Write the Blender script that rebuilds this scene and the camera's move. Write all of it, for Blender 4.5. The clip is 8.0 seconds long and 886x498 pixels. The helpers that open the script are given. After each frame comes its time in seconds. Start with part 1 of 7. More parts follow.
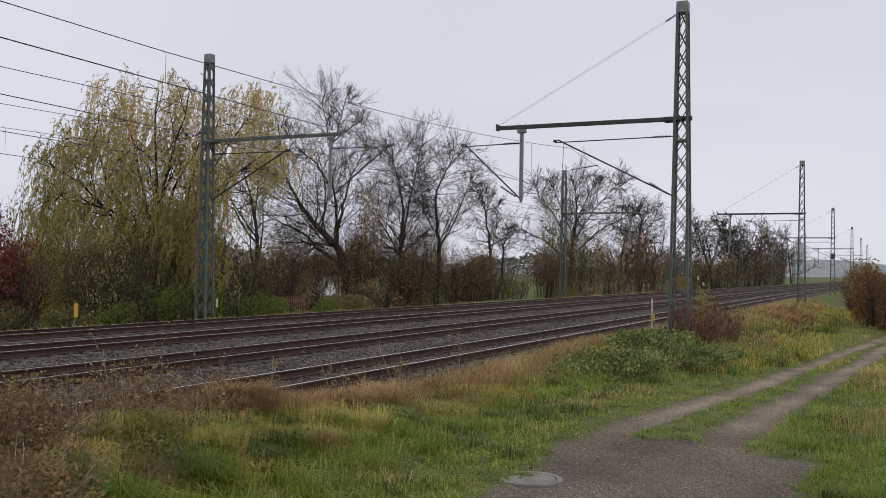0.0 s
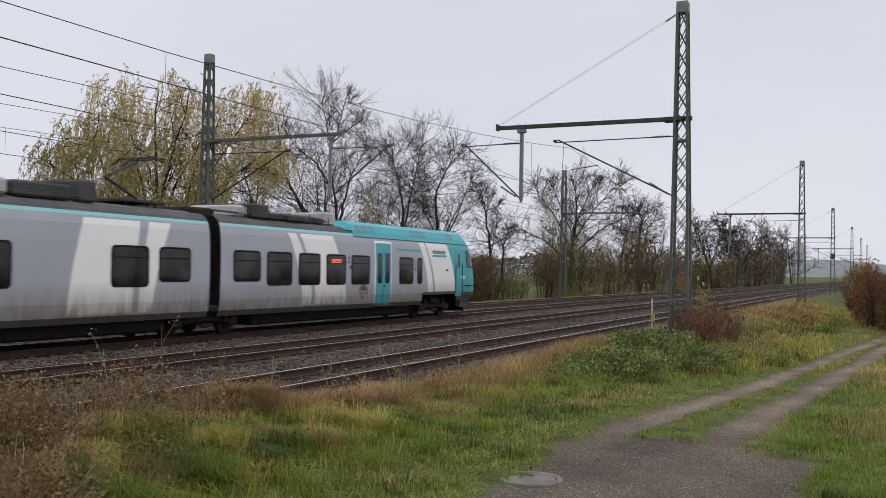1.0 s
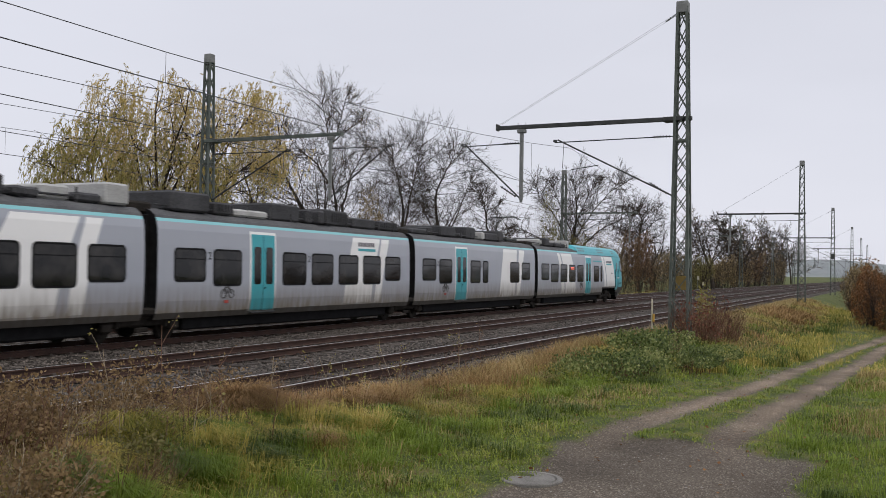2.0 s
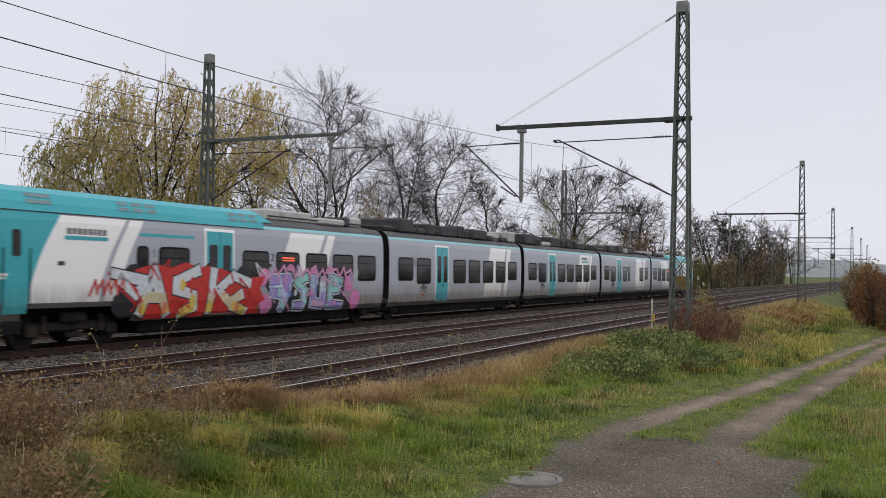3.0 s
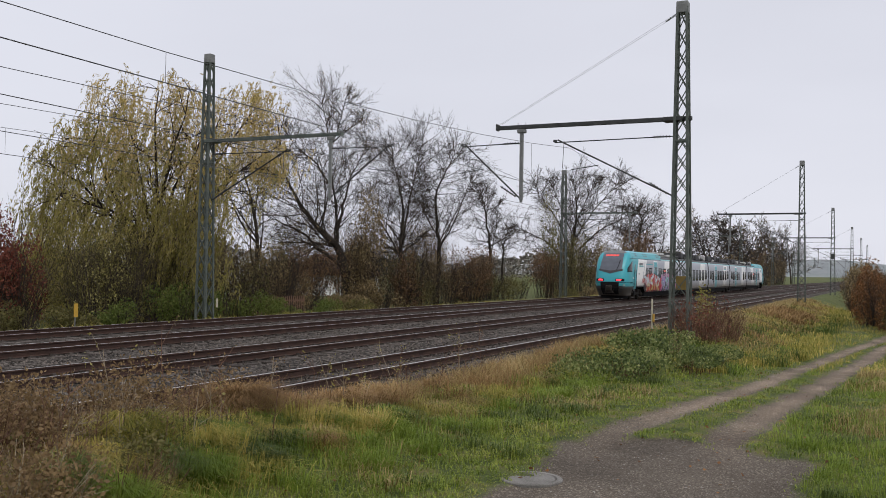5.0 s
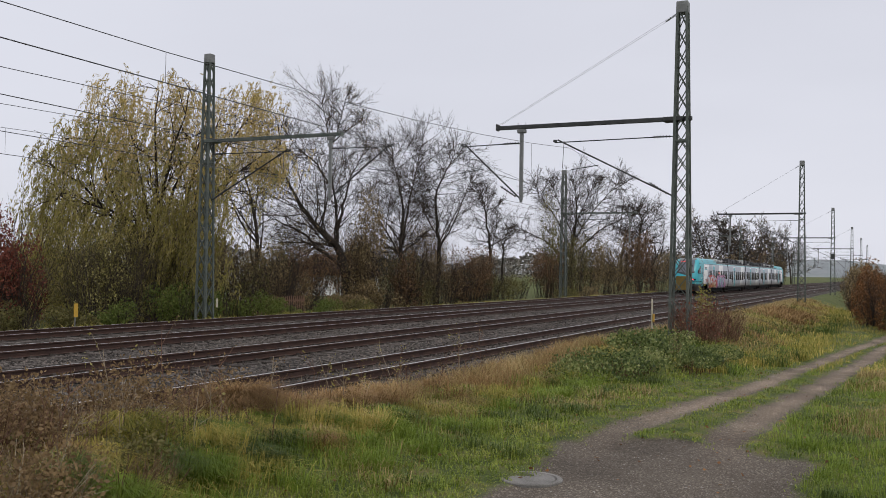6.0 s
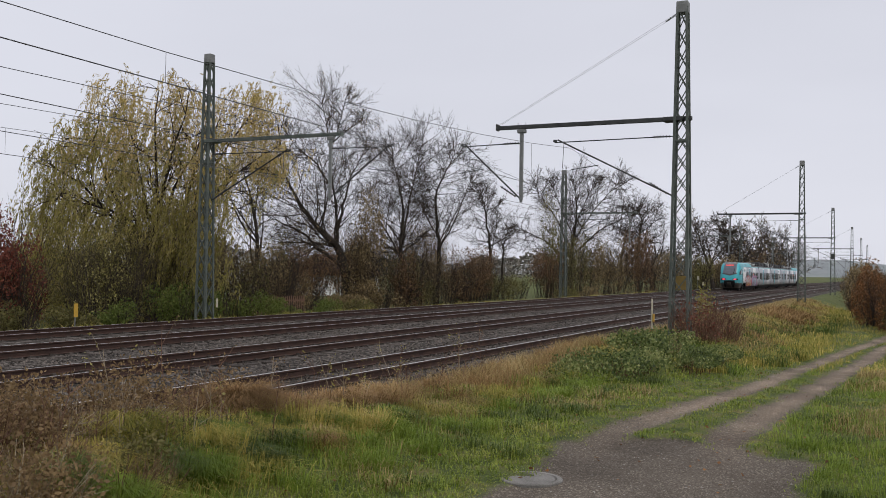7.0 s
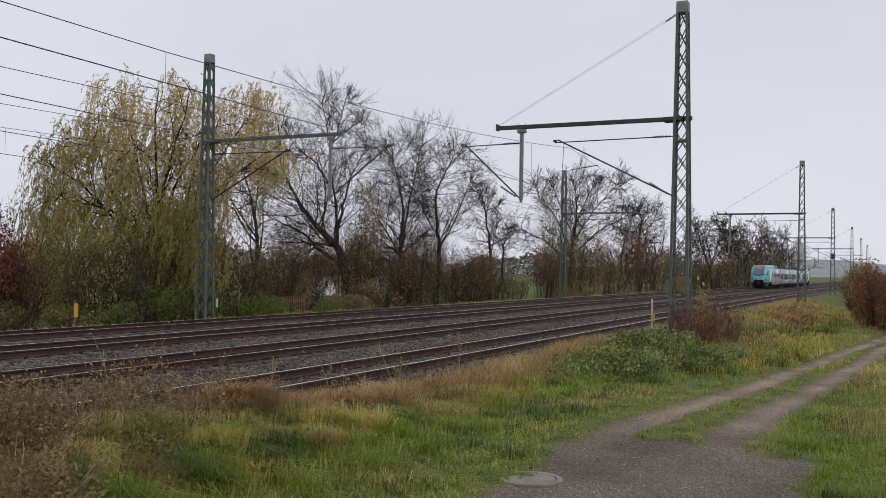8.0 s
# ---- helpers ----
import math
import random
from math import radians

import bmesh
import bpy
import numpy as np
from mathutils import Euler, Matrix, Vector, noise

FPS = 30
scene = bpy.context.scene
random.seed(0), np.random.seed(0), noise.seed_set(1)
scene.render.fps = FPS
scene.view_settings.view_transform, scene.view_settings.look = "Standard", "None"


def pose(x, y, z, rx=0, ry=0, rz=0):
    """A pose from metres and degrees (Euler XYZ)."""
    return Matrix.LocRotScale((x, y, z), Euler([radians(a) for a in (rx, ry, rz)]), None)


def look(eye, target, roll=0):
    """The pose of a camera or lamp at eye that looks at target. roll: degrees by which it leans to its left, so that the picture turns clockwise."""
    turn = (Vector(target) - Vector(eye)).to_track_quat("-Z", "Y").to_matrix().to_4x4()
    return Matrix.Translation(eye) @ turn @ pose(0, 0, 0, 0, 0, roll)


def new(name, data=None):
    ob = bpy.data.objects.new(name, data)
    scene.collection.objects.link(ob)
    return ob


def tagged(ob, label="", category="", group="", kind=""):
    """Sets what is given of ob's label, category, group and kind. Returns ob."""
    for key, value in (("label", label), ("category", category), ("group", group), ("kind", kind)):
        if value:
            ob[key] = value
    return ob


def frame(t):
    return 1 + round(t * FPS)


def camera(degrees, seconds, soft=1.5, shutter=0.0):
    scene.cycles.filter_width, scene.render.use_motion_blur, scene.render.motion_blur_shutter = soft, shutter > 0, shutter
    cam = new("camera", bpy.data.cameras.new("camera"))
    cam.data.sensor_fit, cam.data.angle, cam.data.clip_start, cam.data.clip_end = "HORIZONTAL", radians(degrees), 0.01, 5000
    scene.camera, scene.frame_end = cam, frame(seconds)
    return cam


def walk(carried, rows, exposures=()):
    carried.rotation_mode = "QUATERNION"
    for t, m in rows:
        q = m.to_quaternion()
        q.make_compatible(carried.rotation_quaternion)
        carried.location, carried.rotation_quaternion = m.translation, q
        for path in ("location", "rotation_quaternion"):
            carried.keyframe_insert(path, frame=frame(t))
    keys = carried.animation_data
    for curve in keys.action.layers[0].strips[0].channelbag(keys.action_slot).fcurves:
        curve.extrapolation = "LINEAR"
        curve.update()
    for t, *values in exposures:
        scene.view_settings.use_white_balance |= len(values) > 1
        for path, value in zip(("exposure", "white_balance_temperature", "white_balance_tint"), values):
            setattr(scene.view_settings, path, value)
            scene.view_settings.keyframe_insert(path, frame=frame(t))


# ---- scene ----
# ---------------------------------------------------------------- camera
cam = camera(49.86, 8.0, soft=0.8, shutter=0.12)
EYE = Vector((0.0, 0.0, 2.129))
YAW, PITCH = radians(24.848), radians(1.365)
AIM = EYE + Vector((math.cos(YAW) * math.cos(PITCH), math.sin(YAW) * math.cos(PITCH), math.sin(PITCH)))
walk(cam, [(0.0, look(EYE, AIM, 0.86)), (8.0, look(EYE, AIM, 0.86))], [(0.0, -0.03), (1.0, 0.0), (3.2, 0.05), (4.6, 0.05), (6.0, 0.0), (8.0, -0.02)])

# ---------------------------------------------------------------- world and sun: an overcast day
world = bpy.data.worlds.new("overcast_sky")
scene.world = world
world.use_nodes = True
wn, wl = world.node_tree.nodes, world.node_tree.links
wn.clear()
w_out, w_bg = wn.new("ShaderNodeOutputWorld"), wn.new("ShaderNodeBackground")
sky = wn.new("ShaderNodeTexSky")
sky.sky_type, sky.sun_disc = "NISHITA", False
sky.sun_elevation, sky.sun_rotation, sky.dust_density = radians(38), radians(200), 3.0
w_scale = wn.new("ShaderNodeVectorMath")
w_scale.operation = "SCALE"
w_scale.inputs["Scale"].default_value = 0.10
w_tc, w_map, w_noise, w_ramp, w_mix = (wn.new("ShaderNodeTexCoord"), wn.new("ShaderNodeMapping"), wn.new("ShaderNodeTexNoise"),
                                       wn.new("ShaderNodeValToRGB"), wn.new("ShaderNodeMix"))
w_map.inputs["Scale"].default_value = (1.0, 1.0, 3.5)
w_noise.inputs["Scale"].default_value, w_noise.inputs["Detail"].default_value = 1.6, 4.0
w_ramp.color_ramp.elements[0].position, w_ramp.color_ramp.elements[1].position = 0.3, 0.72
w_ramp.color_ramp.elements[0].color = (0.70, 0.71, 0.79, 1)
w_ramp.color_ramp.elements[1].color = (0.775, 0.785, 0.87, 1)
w_mix.data_type = "RGBA"
w_mix.inputs["Factor"].default_value = 0.94
wl.new(w_tc.outputs["Generated"], w_map.inputs["Vector"])
wl.new(w_map.outputs["Vector"], w_noise.inputs["Vector"])
wl.new(w_noise.outputs["Fac"], w_ramp.inputs["Fac"])
wl.new(sky.outputs["Color"], w_scale.inputs[0])
wl.new(w_scale.outputs["Vector"], w_mix.inputs["A"])
wl.new(w_ramp.outputs["Color"], w_mix.inputs["B"])
wl.new(w_mix.outputs["Result"], w_bg.inputs["Color"])
w_bg.inputs["Strength"].default_value = 1.0
wl.new(w_bg.outputs["Background"], w_out.inputs["Surface"])
sun = new("sun", bpy.data.lights.new("sun", "SUN"))
sun.data.energy, sun.data.angle, sun.data.color = 1.4, radians(25), (1.0, 0.95, 0.88)
sun.matrix_world = look((0, 0, 60), (25, 30, 0))

# ---------------------------------------------------------------- materials


def principled(name, rough=0.7, metal=0.0, spec=0.5):
    m = bpy.data.materials.new(name)
    m.use_nodes = True
    n = m.node_tree.nodes
    b = n["Principled BSDF"]
    b.inputs["Roughness"].default_value, b.inputs["Metallic"].default_value = rough, metal
    b.inputs["Specular IOR Level"].default_value = spec
    return m, n, m.node_tree.links, b


def speckled(name, a, c, big=1.5, fine=25.0, rough=0.8, metal=0.0, bump=0.3, dist=0.01, spec=0.4, lo=0.35, hi=0.65, island=0.0, third=None, obj=0.0):
    """Two-scale mottled surface: colours a to c by large and fine noise, with relief from the fine noise."""
    m, n, l, b = principled(name, rough, metal, spec)
    tc = n.new("ShaderNodeTexCoord")
    n1, n2 = n.new("ShaderNodeTexNoise"), n.new("ShaderNodeTexNoise")
    n1.inputs["Scale"].default_value, n2.inputs["Scale"].default_value = big, fine
    n1.inputs["Detail"].default_value, n2.inputs["Detail"].default_value = 4.0, 5.0
    for q in (n1, n2):
        l.new(tc.outputs["Object"], q.inputs["Vector"])
    add = n.new("ShaderNodeMath")
    add.operation = "MULTIPLY_ADD"
    add.inputs[1].default_value = 0.5
    l.new(n1.outputs["Fac"], add.inputs[0])
    half = n.new("ShaderNodeMath")
    half.operation = "MULTIPLY"
    half.inputs[1].default_value = 0.5
    l.new(n2.outputs["Fac"], half.inputs[0])
    l.new(half.outputs[0], add.inputs[2])
    fac = add.outputs[0]
    if island or obj:
        src = n.new("ShaderNodeNewGeometry").outputs["Random Per Island"] if island else n.new("ShaderNodeObjectInfo").outputs["Random"]
        k = n.new("ShaderNodeMath")
        k.operation = "MULTIPLY_ADD"
        k.inputs[1].default_value, k.inputs[2].default_value = (island or obj), -0.5 * (island or obj)
        l.new(src, k.inputs[0])
        s = n.new("ShaderNodeMath")
        s.operation = "ADD"
        l.new(fac, s.inputs[0])
        l.new(k.outputs[0], s.inputs[1])
        fac = s.outputs[0]
    ramp = n.new("ShaderNodeValToRGB")
    e = ramp.color_ramp.elements
    e[0].position, e[1].position = lo, hi
    e[0].color, e[1].color = (*a, 1), (*c, 1)
    if third:
        t = e.new((lo + hi) / 2)
        t.color = (*third, 1)
    l.new(fac, ramp.inputs["Fac"])
    l.new(ramp.outputs["Color"], b.inputs["Base Color"])
    if bump:
        bp = n.new("ShaderNodeBump")
        bp.inputs["Strength"].default_value, bp.inputs["Distance"].default_value = bump, dist
        l.new(n2.outputs["Fac"], bp.inputs["Height"])
        l.new(bp.outputs["Normal"], b.inputs["Normal"])
    return m


def leafy(name, colours, rough=0.65, trans=0.25):
    """Foliage: one colour per leaf from a ramp, some light passing through."""
    m, n, l, b = principled(name, rough, 0, 0.25)
    g = n.new("ShaderNodeNewGeometry")
    ramp = n.new("ShaderNodeValToRGB")
    e = ramp.color_ramp.elements
    while len(e) < len(colours):
        e.new(0.5)
    for i, c in enumerate(colours):
        e[i].position, e[i].color = i / max(1, len(colours) - 1), (*c, 1)
    tc, nz = n.new("ShaderNodeTexCoord"), n.new("ShaderNodeTexNoise")
    nz.inputs["Scale"].default_value = 0.8
    l.new(tc.outputs["Object"], nz.inputs["Vector"])
    mx = n.new("ShaderNodeMath")
    mx.operation = "MULTIPLY_ADD"
    mx.inputs[1].default_value = 0.6
    l.new(g.outputs["Random Per Island"], mx.inputs[0])
    sh = n.new("ShaderNodeMath")
    sh.operation = "MULTIPLY_ADD"
    sh.inputs[1].default_value, sh.inputs[2].default_value = 1.2, -0.4
    l.new(nz.outputs["Fac"], sh.inputs[0])
    l.new(sh.outputs[0], mx.inputs[2])
    l.new(mx.outputs[0], ramp.inputs["Fac"])
    l.new(ramp.outputs["Color"], b.inputs["Base Color"])
    if trans:
        tr, mix = n.new("ShaderNodeBsdfTranslucent"), n.new("ShaderNodeMixShader")
        mix.inputs["Fac"].default_value = trans
        l.new(ramp.outputs["Color"], tr.inputs["Color"])
        l.new(b.outputs["BSDF"], mix.inputs[1])
        l.new(tr.outputs["BSDF"], mix.inputs[2])
        l.new(mix.outputs["Shader"], n["Material Output"].inputs["Surface"])
    return m


def glowing(name, colour, strength):
    m, n, l, b = principled(name, 0.3)
    b.inputs["Base Color"].default_value = (*colour, 1)
    b.inputs["Emission Color"].default_value, b.inputs["Emission Strength"].default_value = (*colour, 1), strength
    return m


def train_paint(name, a, c, rough=0.32):
    """Vehicle paint with grime that thickens along the lower body and thin streaks."""
    m, n, l, b = principled(name, rough, 0, 0.5)
    tc, sep = n.new("ShaderNodeTexCoord"), n.new("ShaderNodeSeparateXYZ")
    l.new(tc.outputs["Object"], sep.inputs[0])
    mp = n.new("ShaderNodeMapping")
    mp.inputs["Scale"].default_value = (6.0, 6.0, 0.7)
    l.new(tc.outputs["Object"], mp.inputs["Vector"])
    nz, n2 = n.new("ShaderNodeTexNoise"), n.new("ShaderNodeTexNoise")
    nz.inputs["Scale"].default_value, nz.inputs["Detail"].default_value = 1.2, 6.0
    n2.inputs["Scale"].default_value, n2.inputs["Detail"].default_value = 0.5, 3.0
    l.new(mp.outputs["Vector"], nz.inputs["Vector"])
    l.new(tc.outputs["Object"], n2.inputs["Vector"])
    ramp = n.new("ShaderNodeMapRange")
    ramp.inputs["From Min"].default_value, ramp.inputs["From Max"].default_value = 1.75, 0.65
    l.new(sep.outputs["Z"], ramp.inputs["Value"])
    mul = n.new("ShaderNodeMath")
    mul.operation = "MULTIPLY"
    mul.use_clamp = True
    grime = n.new("ShaderNodeMath")
    grime.operation = "MULTIPLY"
    grime.inputs[1].default_value = 1.9
    l.new(nz.outputs["Fac"], grime.inputs[0])
    l.new(ramp.outputs["Result"], mul.inputs[0])
    l.new(grime.outputs[0], mul.inputs[1])
    base, dirt = n.new("ShaderNodeMix"), n.new("ShaderNodeMix")
    base.data_type = dirt.data_type = "RGBA"
    base.inputs["A"].default_value, base.inputs["B"].default_value = (*a, 1), (*c, 1)
    l.new(n2.outputs["Fac"], base.inputs["Factor"])
    l.new(mul.outputs[0], dirt.inputs["Factor"])
    l.new(base.outputs["Result"], dirt.inputs["A"])
    dirt.inputs["B"].default_value = (0.15, 0.125, 0.09, 1) if a[0] > 0.1 else (0.06, 0.052, 0.042, 1) if a[1] < 0.1 else (0.05, 0.19, 0.2, 1)
    l.new(dirt.outputs["Result"], b.inputs["Base Color"])
    rr = n.new("ShaderNodeMapRange")
    rr.inputs["To Min"].default_value, rr.inputs["To Max"].default_value = rough - 0.08, rough + 0.2
    l.new(nz.outputs["Fac"], rr.inputs["Value"])
    l.new(rr.outputs["Result"], b.inputs["Roughness"])
    return m


def window_glass(name, tint=0.02, rough=0.06, spec=0.28):
    """Dark tinted carriage glass, glossy, with vague shapes behind it."""
    m, n, l, b = principled(name, rough, 0, spec)
    tc, nz, ramp = n.new("ShaderNodeTexCoord"), n.new("ShaderNodeTexNoise"), n.new("ShaderNodeValToRGB")
    nz.inputs["Scale"].default_value, nz.inputs["Detail"].default_value = 1.7, 2.0
    l.new(tc.outputs["Object"], nz.inputs["Vector"])
    e = ramp.color_ramp.elements
    e[0].position, e[1].position = 0.4, 0.75
    e[0].color, e[1].color = (tint * 0.6, tint * 0.62, tint * 0.66, 1), (tint * 3.0, tint * 2.8, tint * 2.6, 1)
    l.new(nz.outputs["Fac"], ramp.inputs["Fac"])
    l.new(ramp.outputs["Color"], b.inputs["Base Color"])
    return m


def stony(name, stops, scale, rough=0.95, depth=0.05):
    """Packed stones: each cell of a Voronoi pattern has its own tone and a raised middle."""
    m, n, l, b = principled(name, rough, 0, 0.2)
    tc, vo, sep, ramp = n.new("ShaderNodeTexCoord"), n.new("ShaderNodeTexVoronoi"), n.new("ShaderNodeSeparateColor"), n.new("ShaderNodeValToRGB")
    big = n.new("ShaderNodeTexNoise")
    vo.inputs["Scale"].default_value, big.inputs["Scale"].default_value = scale, 0.7
    for q in (vo, big):
        l.new(tc.outputs["Object"], q.inputs["Vector"])
    l.new(vo.outputs["Color"], sep.inputs["Color"]), l.new(sep.outputs["Red"], ramp.inputs["Fac"])
    e = ramp.color_ramp.elements
    while len(e) < len(stops):
        e.new(0.5)
    for i, (p, c) in enumerate(stops):
        e[i].position, e[i].color = p, (*c, 1)
    tone = n.new("ShaderNodeMapRange")
    tone.inputs["From Min"].default_value, tone.inputs["From Max"].default_value = 0.3, 0.7
    tone.inputs["To Min"].default_value, tone.inputs["To Max"].default_value = 0.6, 1.25
    l.new(big.outputs["Fac"], tone.inputs["Value"])
    sc = n.new("ShaderNodeVectorMath")
    sc.operation = "SCALE"
    l.new(ramp.outputs["Color"], sc.inputs[0]), l.new(tone.outputs["Result"], sc.inputs["Scale"])
    l.new(sc.outputs["Vector"], b.inputs["Base Color"])
    inv = n.new("ShaderNodeMath")
    inv.operation = "SUBTRACT"
    inv.inputs[0].default_value = 1.0
    l.new(vo.outputs["Distance"], inv.inputs[1])
    bp = n.new("ShaderNodeBump")
    bp.inputs["Strength"].default_value, bp.inputs["Distance"].default_value = 1.0, depth
    l.new(inv.outputs[0], bp.inputs["Height"]), l.new(bp.outputs["Normal"], b.inputs["Normal"])
    return m


M_BALLAST = stony("ballast", [(0.0, (0.012, 0.01, 0.008)), (0.6, (0.06, 0.051, 0.044)), (1.0, (0.19, 0.168, 0.15))], 17.0)
M_STONE = speckled("ballast_stone", (0.018, 0.015, 0.012), (0.18, 0.155, 0.138), 0.5, 20, 0.9, 0, 0.4, 0.01, 0.2, 0.2, 0.8, island=0.9)
M_RAIL = speckled("rusty_rail_web", (0.026, 0.014, 0.011), (0.075, 0.04, 0.029), 2, 40, 0.85, 0.1, 0.3, 0.004)
M_RAILTOP = speckled("polished_rail_head", (0.5, 0.49, 0.49), (0.7, 0.69, 0.69), 1, 30, 0.5, 0.8, 0.05, 0.001)
M_RAILDULL = speckled("dull_rail_head", (0.35, 0.33, 0.32), (0.55, 0.53, 0.52), 1, 30, 0.5, 0.7, 0.05, 0.001)
M_SLEEPER = speckled("weathered_sleeper", (0.03, 0.024, 0.02), (0.11, 0.095, 0.085), 3, 30, 0.9, 0, 0.5, 0.01, 0.2, obj=0.25)
M_STEEL = speckled("green_grey_mast_paint", (0.045, 0.058, 0.05), (0.12, 0.135, 0.118), 2.5, 30, 0.7, 0.0, 0.2, 0.003)
M_GALV = speckled("weathered_galvanised_steel", (0.13, 0.135, 0.13), (0.24, 0.245, 0.24), 3, 30, 0.6, 0.3, 0.1, 0.002)
M_DARKSTEEL = speckled("dark_steel", (0.025, 0.027, 0.027), (0.07, 0.072, 0.07), 4, 30, 0.6, 0.3, 0.1, 0.002)
M_INSUL = speckled("brown_insulator", (0.03, 0.015, 0.012), (0.05, 0.03, 0.025), 5, 20, 0.25, 0, 0.0)
M_WIRE = speckled("copper_wire_patina", (0.05, 0.05, 0.055), (0.1, 0.1, 0.105), 1, 10, 0.6, 0.3, 0)
M_TEAL = train_paint("teal_train_paint", (0.034, 0.325, 0.38), (0.048, 0.375, 0.435))
M_GREY = train_paint("grey_train_paint", (0.32, 0.34, 0.392), (0.385, 0.405, 0.452))
M_WHITE = train_paint("white_train_paint", (0.76, 0.76, 0.75), (0.84, 0.84, 0.83))
M_SKIRT = train_paint("grimy_skirt_paint", (0.035, 0.035, 0.035), (0.065, 0.064, 0.062), 0.65)
M_ROOF = speckled("grey_train_roof", (0.045, 0.046, 0.05), (0.12, 0.122, 0.127), 0.8, 20, 0.75, 0, 0.2, 0.004)
M_UNIT = speckled("dark_roof_unit", (0.022, 0.022, 0.024), (0.075, 0.075, 0.08), 1, 20, 0.7, 0.1, 0.2, 0.004)
M_UNITL = speckled("pale_roof_unit", (0.3, 0.3, 0.29), (0.48, 0.48, 0.47), 1, 20, 0.6, 0, 0.2, 0.004)
# black for rubber parts, and for shade put in below the floor
M_BLACK = speckled("black_rubber_and_shade", (0.005, 0.005, 0.0055), (0.014, 0.014, 0.015), 4, 30, 0.8, 0, 0.2, 0.003, 0.12)
M_BOGIE = speckled("grimy_bogie_steel", (0.01, 0.009, 0.008), (0.036, 0.031, 0.026), 3, 25, 0.85, 0.0, 0.3, 0.006, 0.15)
M_GLASS = window_glass("tinted_window_glass", 0.012)
# the pale blue-grey base colour holds the sky mirrored in the cab glass
M_SCREEN = speckled("sky_tinted_glass", (0.075, 0.084, 0.105), (0.105, 0.115, 0.14), 0.5, 2, 0.34, 0, 0, 0.01, 0.6)
M_RED = glowing("red_tail_light", (1.0, 0.035, 0.05), 2.2)
M_LED = glowing("red_led_display", (1.0, 0.08, 0.06), 0.35)
M_LEDO = glowing("orange_led_display", (1.0, 0.12, 0.05), 0.6)
M_YELLOW = speckled("yellow_sign_paint", (0.42, 0.25, 0.03), (0.55, 0.34, 0.05), 4, 30, 0.6, 0, 0.1, 0.002)
M_OCHRE = speckled("dull_ochre_paint", (0.16, 0.11, 0.03), (0.26, 0.18, 0.05), 4, 30, 0.7, 0, 0.1, 0.002)
M_PALE = speckled("pale_post_paint", (0.34, 0.31, 0.22), (0.52, 0.48, 0.38), 8, 40, 0.7, 0, 0.1, 0.002)
M_REDP = speckled("faded_red_paint", (0.3, 0.04, 0.03), (0.4, 0.07, 0.05), 8, 40, 0.7, 0, 0.1, 0.002)
M_CONC = speckled("concrete_cover", (0.10, 0.095, 0.085), (0.22, 0.21, 0.195), 4, 50, 0.9, 0, 0.4, 0.005)
M_BARK = speckled("dark_bark", (0.018, 0.014, 0.011), (0.06, 0.05, 0.042), 1.5, 14, 0.95, 0, 0.7, 0.03, 0.2)
M_TWIG = speckled("twig_bark", (0.022, 0.017, 0.014), (0.068, 0.055, 0.045), 1, 10, 0.95, 0, 0.0, 0.01, 0.1)
M_BRAMBLE = speckled("red_brown_stems", (0.09, 0.047, 0.032), (0.2, 0.12, 0.085), 2, 20, 0.9, 0, 0.0, 0.01, 0.1, island=0.5)
M_PALESTEM = speckled("dry_weed_stems", (0.16, 0.12, 0.08), (0.36, 0.3, 0.22), 2, 20, 0.9, 0, 0.0, 0.01, 0.1, island=0.6)


